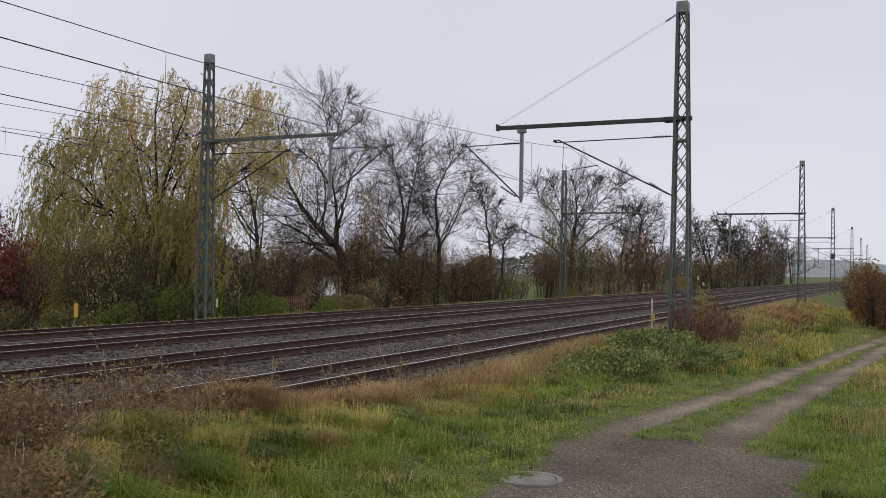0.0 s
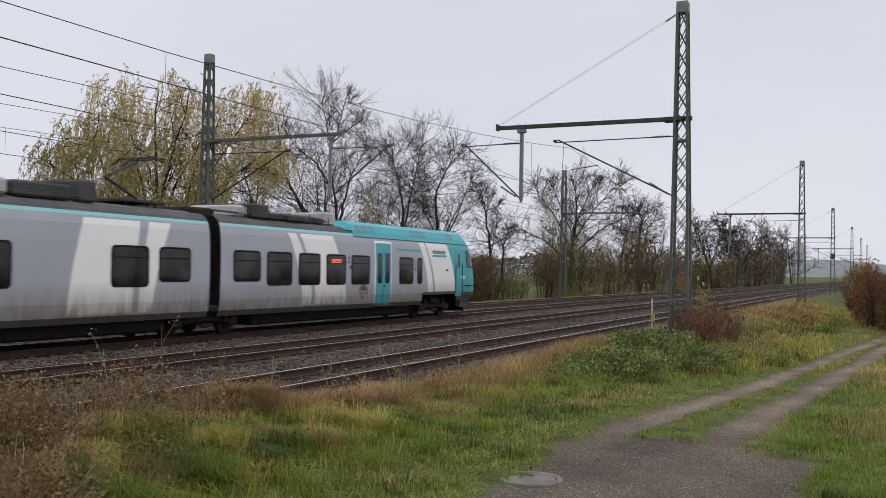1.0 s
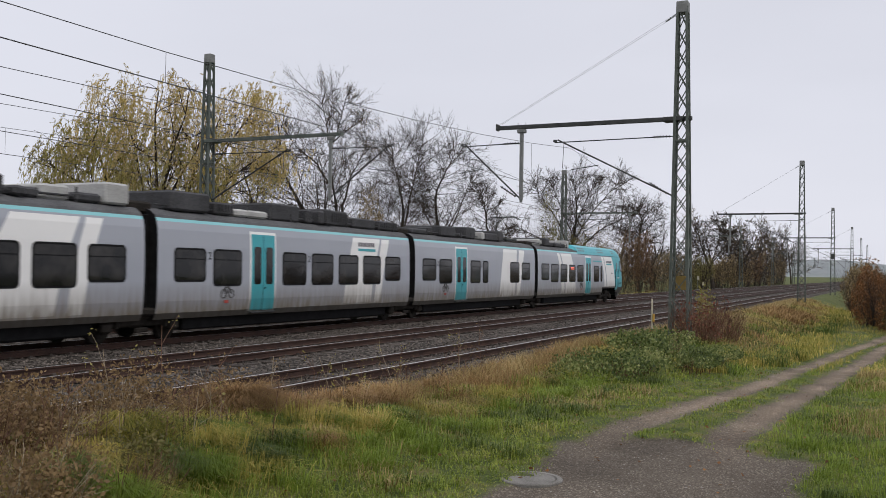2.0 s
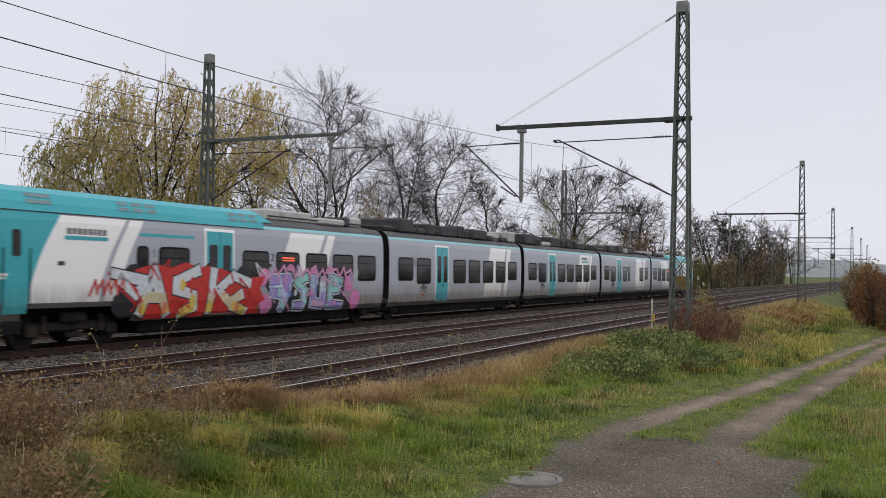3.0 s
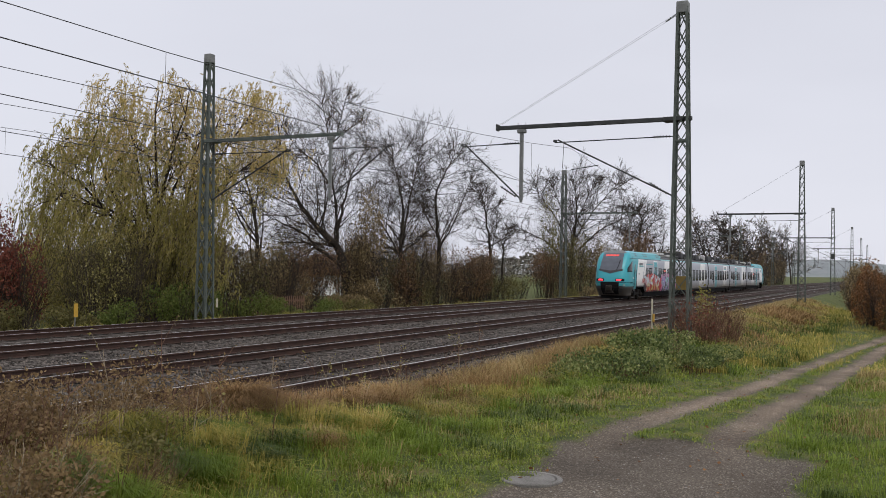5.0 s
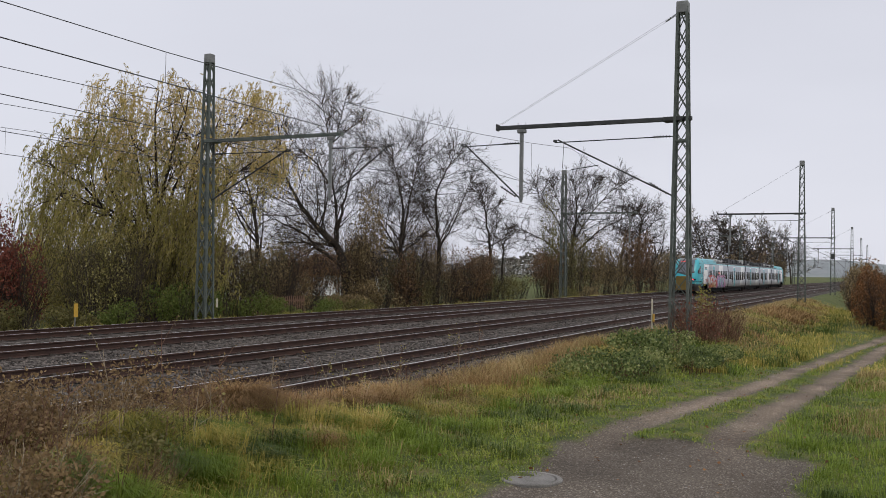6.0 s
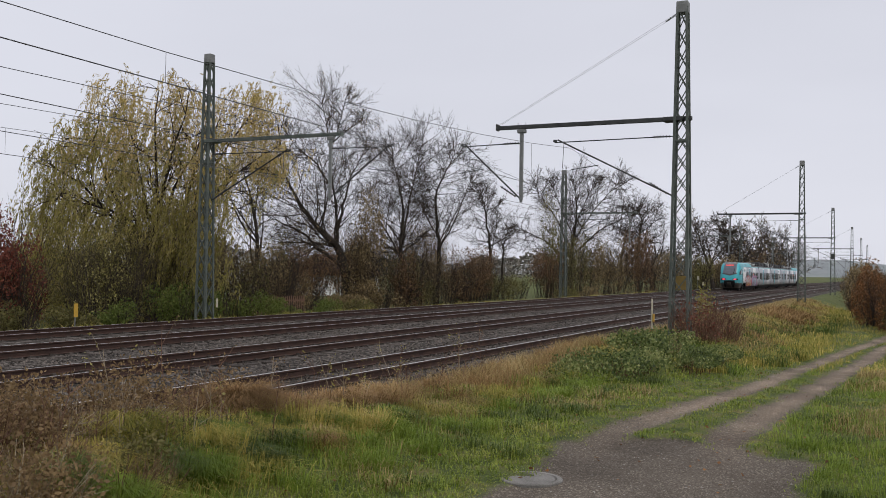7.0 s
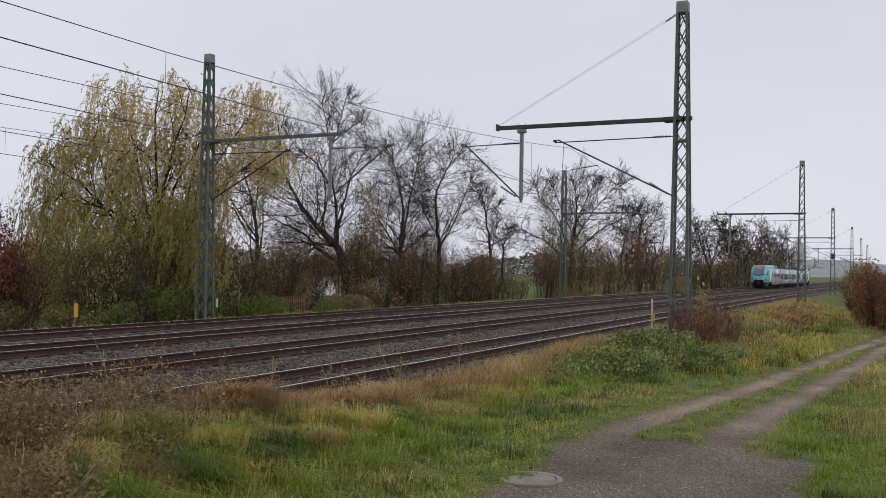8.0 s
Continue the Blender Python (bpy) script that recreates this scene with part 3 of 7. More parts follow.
def catenary_mast(at, h, side, wb=0.68, wt=0.32, arm_z=7.75, reach=7.1, post=6.1, tip=4.75, tip2=8.6, box=False, detail=True, ties=True):
    """Lattice mast whose cantilever arm reaches over two tracks; side +1: towards +y."""
    t = thing("catenary_mast", "green-grey steel lattice railway mast with an overhead line arm", "railway mast", (at[0], at[1], 0), "catenary masts")
    mb = Mb()
    lattice(mb, h + 0.9, wb, wt, panels=17 if detail else 12)
    part("lattice_shaft", mb, M_STEEL, t)
    part("cap", Mb().box((0, 0, h), (wt + 0.09, wt + 0.09, 0.42), bevel=0.02), M_GALV, t)
    s = side
    mb = Mb()
    for dx in (-0.07, 0.07):
        mb.bar((dx, -0.35 * s, arm_z), (dx, reach * s, arm_z - 0.0), 0.05, 0.14)
    for k in range(8):
        y = 0.4 + (reach - 0.6) * k / 7
        mb.box((0, y * s, arm_z), (0.14, 0.08, 0.012))
    mb.box((0, 0.3 * s, arm_z - 0.02), (0.5, 0.7, 0.16), bevel=0.02)
    mb.box((0, reach * s, arm_z + 0.02), (0.26, 0.08, 0.26), bevel=0.02)
    part("cantilever_beam", mb, M_DARKSTEEL if s > 0 else M_STEEL, t)
    if ties:
        mb = Mb()
        for dx in (-0.1, 0.1):
            mb.tube([(dx, 0.1 * s, h - 0.15), (dx * 0.6, (reach - 0.1) * s, arm_z + 0.12)], 0.0045, sides=4)
        insulator(mb, (0, 0.25 * s, h - 0.22), (0, 0.62 * s, h - 0.45), 0.05)
        part("tie_rod", mb, M_GALV, t)
    mb = Mb()
    mb.box((0, post * s, arm_z - 1.45), (0.13, 0.13, 2.75), bevel=0.015)
    mb.box((0, post * s, arm_z - 0.16), (0.2, 0.34, 0.16), bevel=0.03)
    mb.box((0, post * s, arm_z - 2.86), (0.09, 0.09, 0.1))
    for q in (-0.16, 0.16):
        mb.tube([(0, (post + q) * s, arm_z), (0, (post + q) * s, arm_z + 0.16)], 0.015, sides=5)
    part("drop_post", mb, M_GALV, t)
    for k, (y0, y1) in enumerate(((0.3, tip), (post, tip2))):
        mb = Mb()
        zt, zl = arm_z - 0.62, arm_z - 2.75
        mb.tube([(0, y0 * s, zt), (0, y1 * s, zt - 0.04)], 0.022, sides=6)
        mb.tube([(0, (y0 + 0.05) * s, zl), (0, (y1 - 0.1) * s, zt + 0.06)], 0.034, sides=6)
        ym = y0 + (y1 - y0) * 0.62
        mb.tube([(0, ym * s, zl + 1.18), (0, (ym + 1.05 * (1 if k == 0 else 1)) * s, zl + 1.04)], 0.018, sides=5)
        mb.tube([(0, (y1 - 0.35) * s, zt), (0, (y1 - 0.3) * s, zl + 1.1)], 0.01, sides=4)
        insulator(mb, (0, (y0 + 0.1) * s, zt), (0, (y0 + 0.75) * s, zt), 0.06, 6)
        insulator(mb, (0, (y0 + 0.2) * s, zl + 0.06), (0, (y0 + 0.85) * s, zl + 0.48), 0.06, 6)
        mb.box((0, y1 * s, zt + 0.02), (0.08, 0.14, 0.1), bevel=0.02)
        part("bracket", mb, M_DARKSTEEL, t, "tubular bracket with brown insulators")
    if box:
        part("switch_box", Mb().box((0, 0, 5.1), (wb * 0.75, wb * 0.75, 0.75), bevel=0.03), M_DARKSTEEL, t)
    return t


def build_masts():
    t = catenary_mast((34.5, 6.6), 11.75, 1)
    part("sign", Mb().box((0.2, 0.0, 1.85), (0.03, 0.42, 0.5), bevel=0.01), M_OCHRE, t, "dull ochre sign plate")
    catenary_mast((89.5, 6.6), 12.2, 1, reach=7.2)
    t = catenary_mast((145.6, 6.6), 11.8, 1, box=True)
    for x, y in ((201.0, 5.67), (257.0, 5.17), (313.0, 4.6)):
        catenary_mast((x, y), 11.8, 1, detail=False)
    catenary_mast((35.9, 28.9), 12.0, -1, wb=0.58, wt=0.28, arm_z=8.1, reach=7.3, post=6.75, tip=4.6, tip2=9.8, ties=False)
    catenary_mast((90.9, 28.9), 12.2, -1, wb=0.6, wt=0.34, arm_z=8.1, reach=7.2, post=6.6, tip=4.4, tip2=9.6, ties=False)
    for x in (147.0, 203.0, 259.0, 315.0):
        catenary_mast((x, 27.6 + float(curve_y(x))), 12.2, -1, arm_z=8.1, detail=False, ties=False)
    # masts behind the camera carry the line on
    catenary_mast((-20.5, 6.6), 11.8, 1, detail=False)
    catenary_mast((-19.0, 28.9), 12.1, -1, detail=False, arm_z=8.1, ties=False)


def drop_wire(line, x, y, z0, z1):
    part("dropper", Mb().tube([(x, y, z0), (x, y, z1)], 0.005, sides=4), M_WIRE, line)


def build_wires():
    spans = [-20.0, 35.2, 90.0, 146.0, 202.0, 258.0, 314.0, 370.0]
    for i, c in enumerate(TRACKS):
        t = thing("overhead_line", "dark overhead contact line with droppers above the track", "overhead wire", (0, c, 0), "overhead lines")
        mes, con = [], []
        for k, (a, b) in enumerate(zip(spans, spans[1:])):
            for j in range(12):
                u = j / 12
                x = a + (b - a) * u
                y = 0.3 * (1 - 2 * u) * (1 if k % 2 else -1) + float(curve_y(x))
                zc = (5.16, 5.40, 5.55, 5.63)[i]
                zm = 6.95 - 4 * u * (1 - u) * (1.32, 1.07, 0.80, 0.65)[i]
                mes.append((x, y, zm)), con.append((x, y, zc))
                if j % 4 == (3, 2, 0, 1)[i] and k < 4:
                    drop_wire(t, x, y, zc, zm)
        part("messenger_wire", Mb().tube(mes, 0.008, sides=5), M_WIRE, t)
        part("contact_wire", Mb().tube(con, 0.010, sides=5), M_WIRE, t)


build_masts()
build_wires()

# ---------------------------------------------------------------- the train
# s runs from the leading nose backwards; local x = -s, y towards the far side, z from the rail head
SIDE = [(1.30, 0.62), (1.385, 0.80), (1.43, 1.15), (1.44, 1.60), (1.44, 2.20), (1.43, 2.80), (1.405, 3.25), (1.36, 3.48), (1.32, 3.575), (1.27, 3.66), (1.08, 3.80), (0.60, 3.90), (0.0, 3.93)]
HOOD = [(1.30, 0.62), (1.385, 0.80), (1.43, 1.15), (1.44, 1.60), (1.44, 2.20), (1.43, 2.80), (1.405, 3.25), (1.36, 3.48), (1.29, 3.70), (1.15, 3.95), (0.85, 4.10), (0.0, 4.16)]
L_TRAIN = 90.47
JOINTS = (20.48, 36.98, 53.49, 69.99)
GAP = 0.27


def half_width(z, prof=SIDE):
    return float(np.interp(z, [q[1] for q in prof], [q[0] for q in prof]))


def on_side(s, z, side, off=0.0):
    """A point on the straight body side, pushed out by off."""
    return (-s, side * (half_width(z) + off), z)


def patch(s_left, s_right, z0, z1, side, off, rows=6, cols=2, back=0.0):
    """A raised panel on the body side between two edge curves s_left(z), s_right(z)."""
    mb = Mb()
    f = (lambda z: s_left) if not callable(s_left) else s_left
    g = (lambda z: s_right) if not callable(s_right) else s_right
    zs = sorted({round(z0 + (z1 - z0) * i / rows, 4) for i in range(rows + 1)} | {q[1] for q in SIDE if z0 < q[1] < z1})
    sheet = [[on_side(f(z) + (g(z) - f(z)) * j / cols, z, side, off) for j in range(cols + 1)] for z in zs]
    mb.grid(sheet if side > 0 else [r[::-1] for r in sheet])
    # edge returns down to the skin
    for row in (sheet[0], sheet[-1]):
        mb.grid([row, [(x, y - side * (off + 0.01), z) for x, y, z in row]])
    for j in (0, -1):
        col = [r[j] for r in sheet]
        mb.grid([col, [(x, y - side * (off + 0.01), z) for x, y, z in col]])
    return mb


def rounded(s0, s1, z0, z1, side, off, r=0.13, thick=0.02):
    """A panel with rounded corners that follows the body side."""
    mb = Mb()
    out = []
    for cs, cz, a0 in ((s1 - r, z1 - r, 0), (s0 + r, z1 - r, 90), (s0 + r, z0 + r, 180), (s1 - r, z0 + r, 270)):
        out += [(cs + r * math.cos(radians(a0 + a)), cz + r * math.sin(radians(a0 + a))) for a in (0, 30, 60, 90)]
    front = [on_side(s, z, side, off) for s, z in out]
    rear = [on_side(s, z, side, off - thick) for s, z in out]
    n = len(out)
    mb.add(front, [tuple(range(n))])
    mb.add(front + rear, [(i, (i + 1) % n, n + (i + 1) % n, n + i) for i in range(n)])
    return mb


def extrude(prof, s0, s1, mats_at, taper=None):
    """Body shell from s0 to s1 with both sides; mats_at(z) gives the slot."""
    pts = [(-y, z) for y, z in prof] + [(y, z) for y, z in prof[-2::-1]]
    ss = [s0 + (s1 - s0) * i / 8 for i in range(9)]
    mb = Mb()
    n = len(pts)
    mb.v = [(-s, y, z) for s in ss for y, z in pts]
    for i in range(len(ss) - 1):
        for j in range(n - 1):
            mb.f.append((i * n + j, i * n + j + 1, (i + 1) * n + j + 1, (i + 1) * n + j))
            mb.m.append(mats_at((pts[j][1] + pts[j + 1][1]) / 2))
        mb.f.append((i * n + n - 1, i * n, (i + 1) * n, (i + 1) * n + n - 1))
        mb.m.append(0)
    mb.f += [tuple(range(n))[::-1], tuple(range((len(ss) - 1) * n, len(ss) * n))]
    mb.m += [4, 4]
    return mb


M_VENT = speckled('roof_vent_grey', (0.13, 0.2, 0.22), (0.2, 0.28, 0.3), 4, 20, 0.6, 0, 0)
M_LETTER = speckled('grey_lettering', (0.16, 0.15, 0.17), (0.22, 0.21, 0.23), 4, 20, 0.5, 0, 0)
M_SILL = train_paint('dusty_sill_paint', (0.075, 0.073, 0.068), (0.125, 0.12, 0.11), 0.7)
# lighter copy of the teal: skylight on the roof edge put into the colour
M_EDGE = train_paint('sky_lit_teal_paint', (0.2, 0.5, 0.54), (0.26, 0.56, 0.6))
BODY = [M_SKIRT, M_GREY, M_TEAL, M_ROOF, M_BLACK, M_SILL, M_EDGE]


def middle_slots(z):
    return 5 if z < 0.72 else 1 if z < 3.44 else 6 if z < 3.56 else 3


def wheelset_bogie(car, s, name="bogie"):
    mb = Mb()
    for side in (-1, 1):
        mb.box((-s, side * 1.02, 0.56), (3.1, 0.16, 0.24), bevel=0.05)
        mb.box((-s, side * 1.06, 0.78), (0.9, 0.34, 0.28), bevel=0.08)
        for q in (-1.35, 1.35):
            mb.box((-s + q, side * 1.06, 0.46), (0.4, 0.28, 0.32), bevel=0.06)
            mb.tube([(-s + q * 0.72, side * 1.1, 0.42), (-s + q * 0.72, side * 1.1, 0.86)], 0.1, sides=10)
        mb.box((-s, side * 1.12, 0.34), (0.5, 0.1, 0.14), bevel=0.03)
    mb.box((-s, 0, 0.55), (0.7, 2.0, 0.3), bevel=0.05)
    b = part(name, mb, M_BOGIE, car, "grimy dark bogie frame")
    for q in (-1.35, 1.35):
        for side in (-1, 1):
            w = Mb().disc((-s + q, side * 0.75, 0.41), (0, 1, 0), 0.41, 0.13, 28)
            w.disc((-s + q, side * 0.83, 0.41), (0, 1, 0), 0.24, 0.06, 20)
            w.disc((-s + q, side * 0.68, 0.41), (0, 1, 0), 0.435, 0.03, 28)
            part("wheel", w, M_BOGIE, car, "dark steel rail wheel", smooth=False)


def windows(car, spans, z0=1.60, z1=2.70):
    for s0, s1, *zz in spans:
        a, b = zz if zz else (z0, z1)
        for side in (-1, 1):
            part("window_frame", rounded(s0 - 0.03, s1 + 0.03, a - 0.03, b + 0.03, side, 0.008, 0.15), M_BLACK, car)
            part("window_pane", rounded(s0 + 0.03, s1 - 0.03, a + 0.03, b - 0.03, side, 0.013, 0.11), M_GLASS, car, "dark tinted window pane")
            if s1 - s0 > 1.1:
                part("window_bar", Mb().box((-(s0 + s1) / 2, side * (half_width(b - 0.3) + 0.016), b - 0.3), (s1 - s0 - 0.08, 0.012, 0.025)), M_BLACK, car)


def doors(car, s0, s1):
    """A double-leaf door with its white surround."""
    m = (s0 + s1) / 2
    for side in (-1, 1):
        part("door_surround", patch(s0 - 0.09, s1 + 0.09, 0.74, 3.36, side, 0.006), M_WHITE, car, "white painted door surround")
        for a, b in ((s0, m - 0.012), (m + 0.012, s1)):
            part("door_leaf", patch(a, b, 0.76, 3.27, side, 0.014), M_TEAL, car, "teal sliding door leaf")
            c = (a + b) / 2
            part("door_pane", rounded(c - 0.2, c + 0.2, 1.62, 2.86, side, 0.02, 0.09), M_GLASS, car)
        part("door_seal", patch(m - 0.012, m + 0.012, 0.76, 3.27, side, 0.010, cols=1), M_BLACK, car)
        part("door_button", Mb().disc((-(m - 0.08), side * 1.455, 1.5), (0, 1, 0), 0.035, 0.03, 10), M_BLACK, car)
        part("door_step", Mb().box((-m, side * 1.40, 0.70), (s1 - s0, 0.14, 0.05), bevel=0.01), M_DARKSTEEL, car)


def white_band(car, top0, top1, bot0, bot1, str_t0, str_t1, str_b0, str_b1, up=3.42, low=0.86):
    """The slanting white livery field and the narrow stripe beside it; they bow like a blade."""
    def edge(t, b):
        def f(z):
            u = (z - low) / (up - low)
            return b + (t - b) * u ** 1.7
        return f
    for side in (-1, 1):
        part("white_field", patch(edge(top0, bot0), edge(top1, bot1), low, up, side, 0.003, 10), M_WHITE, car, "white painted livery field")
        part("white_stripe", patch(edge(str_t0, str_b0), edge(str_t1, str_b1), low, up, side, 0.003, 10), M_WHITE, car, "narrow white livery stripe")


def bars(car, name, s, z, widths, h, material, side=-1, gap=0.03, direction=-1):
    """Unreadable lettering as plain bars in a row."""
    mb = Mb()
    for w in widths:
        mb.box((-(s + direction * w / 2), side * (half_width(z) + 0.008), z), (w, 0.006, h))
        s += direction * (w + gap)
    part(name, mb, material, car)


def roof_units(car, s0, s1, seed):
    r = random.Random(seed)
    s = s0
    while s < s1 - 0.9:
        ln = r.choice((0.4, 0.6, 0.9, 1.3, 1.8))
        ln = min(ln, s1 - s)
        h, w = r.choice((0.25, 0.4, 0.5, 0.6)), r.uniform(1.8, 2.25)
        mb = Mb().box((-(s + ln / 2), r.uniform(-0.12, 0.12) - 0.05, 3.84 + h / 2), (ln, w, h), bevel=0.06)
        for k in range(int(ln / 0.16) if r.random() < 0.4 else 0):
            mb.box((-(s + 0.1 + 0.16 * k), -w / 2 - 0.05, 3.86 + h / 2), (0.05, 0.03, h * 0.55))
        part("roof_unit", mb, M_UNITL if r.random() < 0.1 else M_UNIT, car, "boxy roof equipment housing")
        s += ln + r.uniform(0.05, 0.4)
    mb = Mb()
    for y in (-0.95, 0.95):
        mb.tube([(-s0, y, 3.98), (-s1, y, 3.98)], 0.03, sides=5)
    for k in range(int((s1 - s0) / 1.3)):
        x = -(s0 + 0.5 + 1.3 * k)
        mb.tube([(x, -1.0, 3.82), (x, -1.0, 4.05 + r.uniform(0, 0.2))], 0.035, sides=6)
    part("roof_conduit", mb, M_UNIT, car)


def pantograph(car, s):
    mb = Mb()
    mb.box((-s, 0, 4.05), (1.7, 1.5, 0.1), bevel=0.02)
    for q in (-0.6, 0.6):
        for y in (-0.6, 0.6):
            insulator(mb, (-s + q, y, 3.85), (-s + q, y, 4.05), 0.09, 3)
    mb.tube([(-s + 0.6, 0, 4.12), (-s - 0.85, 0, 4.72)], 0.055, 0.045, 8)
    mb.tube([(-s - 0.85, 0, 4.72), (-s + 0.65, 0.0, 5.36)], 0.035, 0.025, 8)
    for y in (-0.3, 0.3):
        mb.tube([(-s - 0.85, 0, 4.72), (-s + 0.65, y, 5.36)], 0.014, sides=5)
    for q in (0.45, 0.85):
        mb.tube([(-s + q, -0.98, 5.22), (-s + q, -0.7, 5.39), (-s + q, 0.7, 5.39), (-s + q, 0.98, 5.22)], 0.03, sides=6)
    mb.tube([(-s + 0.45, 0, 5.36), (-s + 0.85, 0, 5.36)], 0.02, sides=5)
    part("pantograph", mb, M_DARKSTEEL, car, "raised single-arm pantograph")


def middle_car(train, s0, s1, wins, door, band, seed, panto=None, mark=None):
    mb = extrude(SIDE, s0 + GAP, s1 - GAP, middle_slots)
    car = part("middle_car", mb, BODY, train, "grey middle car with white livery field and teal roof edge", smooth=False)
    windows(car, wins)
    doors(car, *door)
    white_band(car, *band)
    if panto:
        pantograph(car, panto)
        roof_units(car, s0 + 4.6, s1 - 0.6, seed)
    else:
        roof_units(car, s0 + 0.6, s1 - 0.6, seed)
    # underframe block, deepened and blackened to hold the shade beneath the car
    part("shaded_underframe", Mb().box((-(s0 + s1) / 2, 0, 0.45), (s1 - s0 - 3.6, 2.2, 0.42), bevel=0.06), M_BLACK, car)
    for a, b in zip(wins, wins[1:]):
        if a[0] > door[1] or (b[0] > door[0] - 2.0 and b[1] < door[0]):
            number_two(car, (a[1] + b[0]) / 2, 2.4)
    first = next(w for w in wins if w[0] > door[1])
    for side in (-1, 1):
        bicycle(car, (first[0] + first[1]) / 2, side)
    return car


def bicycle(car, s, side):
    """Bicycle pictogram with a small red plate below it."""
    y = side * 1.447
    for q in (s - 0.2, s + 0.2):
        ring = Mb()
        for k in range(16):
            a0, a1 = 6.2832 * k / 16, 6.2832 * (k + 1) / 16
            ring.bar((-(q + 0.13 * math.cos(a0)), y, 1.33 + 0.13 * math.sin(a0)), (-(q + 0.13 * math.cos(a1)), y, 1.33 + 0.13 * math.sin(a1)), 0.012, 0.03)
        part("bicycle_sign", ring, M_SKIRT, car)
    fr = Mb()
    for p0, p1 in (((-0.2, 1.33), (-0.07, 1.55)), ((-0.07, 1.55), (0.12, 1.53)), ((0.12, 1.53), (0.01, 1.33)), ((0.01, 1.33), (-0.07, 1.55)), ((0.2, 1.33), (0.11, 1.6))):
        fr.bar((-(s + p0[0]), y, p0[1]), (-(s + p1[0]), y, p1[1]), 0.012, 0.03)
    part("bicycle_sign", fr, M_SKIRT, car)
    part("red_plate", Mb().box((-(s + 0.05), side * 1.444, 1.08), (0.2, 0.01, 0.09)), M_REDP, car)


def number_two(car, s, z, digit="2", side=-1):
    cu = bpy.data.curves.new("class_number", "FONT")
    cu.body, cu.size, cu.extrude, cu.align_x = digit, 0.34, 0.002, "CENTER"
    tmp = bpy.data.objects.new("class_number", cu)
    me = bpy.data.meshes.new_from_object(tmp)
    bpy.data.objects.remove(tmp)
    me.materials.append(M_BLACK)
    ob = new("class_number", me)
    ob.parent = car
    ob.matrix_basis = Matrix.Translation((-s, side * (half_width(z) + 0.008), z)) @ pose(0, 0, 0, 90, 0, 0 if side < 0 else 180)


# nose: horizontal outlines stacked upwards, from the tip profile back to the full body
TIP = [(0.30, -0.2), (0.55, -0.55), (0.80, -0.77), (1.00, -0.87), (1.30, -0.91), (1.62, -0.90), (2.0, -0.82), (2.4, -0.68), (2.8, -0.48), (3.2, -0.18), (3.6, 0.18), (3.9, 0.55), (4.05, 0.9), (4.12, 1.2), (4.16, 1.5)]
NOSE_W = HOOD[:-1] + [(0.45, 4.14), (0.0, 4.17)]


def nose_point(z, phi, off=0.0, n=4.2):
    """phi 0: on the side, 90: at the tip's centre; negative y for phi beyond 90. The plan is a blunt superellipse."""
    s0 = float(np.interp(z, [q[0] for q in TIP], [q[1] for q in TIP]))
    w = half_width(z, NOSE_W) if z > 0.62 else 1.30
    w *= 1.0 if z > 0.9 else 0.96
    a = max(0.5, 1.30 - s0)
    c, s = math.cos(radians(phi)), abs(math.sin(radians(phi)))
    r = (abs(c) ** n + s ** n) ** (-1 / n)
    return (s0 - off * s + a * (1 - r * s), r * c * (w + off), z)


def nose_sheet(z0, z1, p0, p1, off, rows=10, cols=12, sign=1, zshape=None):
    """A sheet of the nose surface between heights and angles, for the skin or panels on it."""
    out = []
    for i in range(rows + 1):
        row = []
        for j in range(cols + 1):
            phi = p0 + (p1 - p0) * j / cols
            lo, hi = (z0, z1) if zshape is None else zshape(phi)
            s, y, z = nose_point(lo + (hi - lo) * i / rows, phi, off)
            row.append((-s if sign > 0 else s, y * (1 if sign > 0 else -1), z))
        out.append(row)
    return Mb().grid(out)


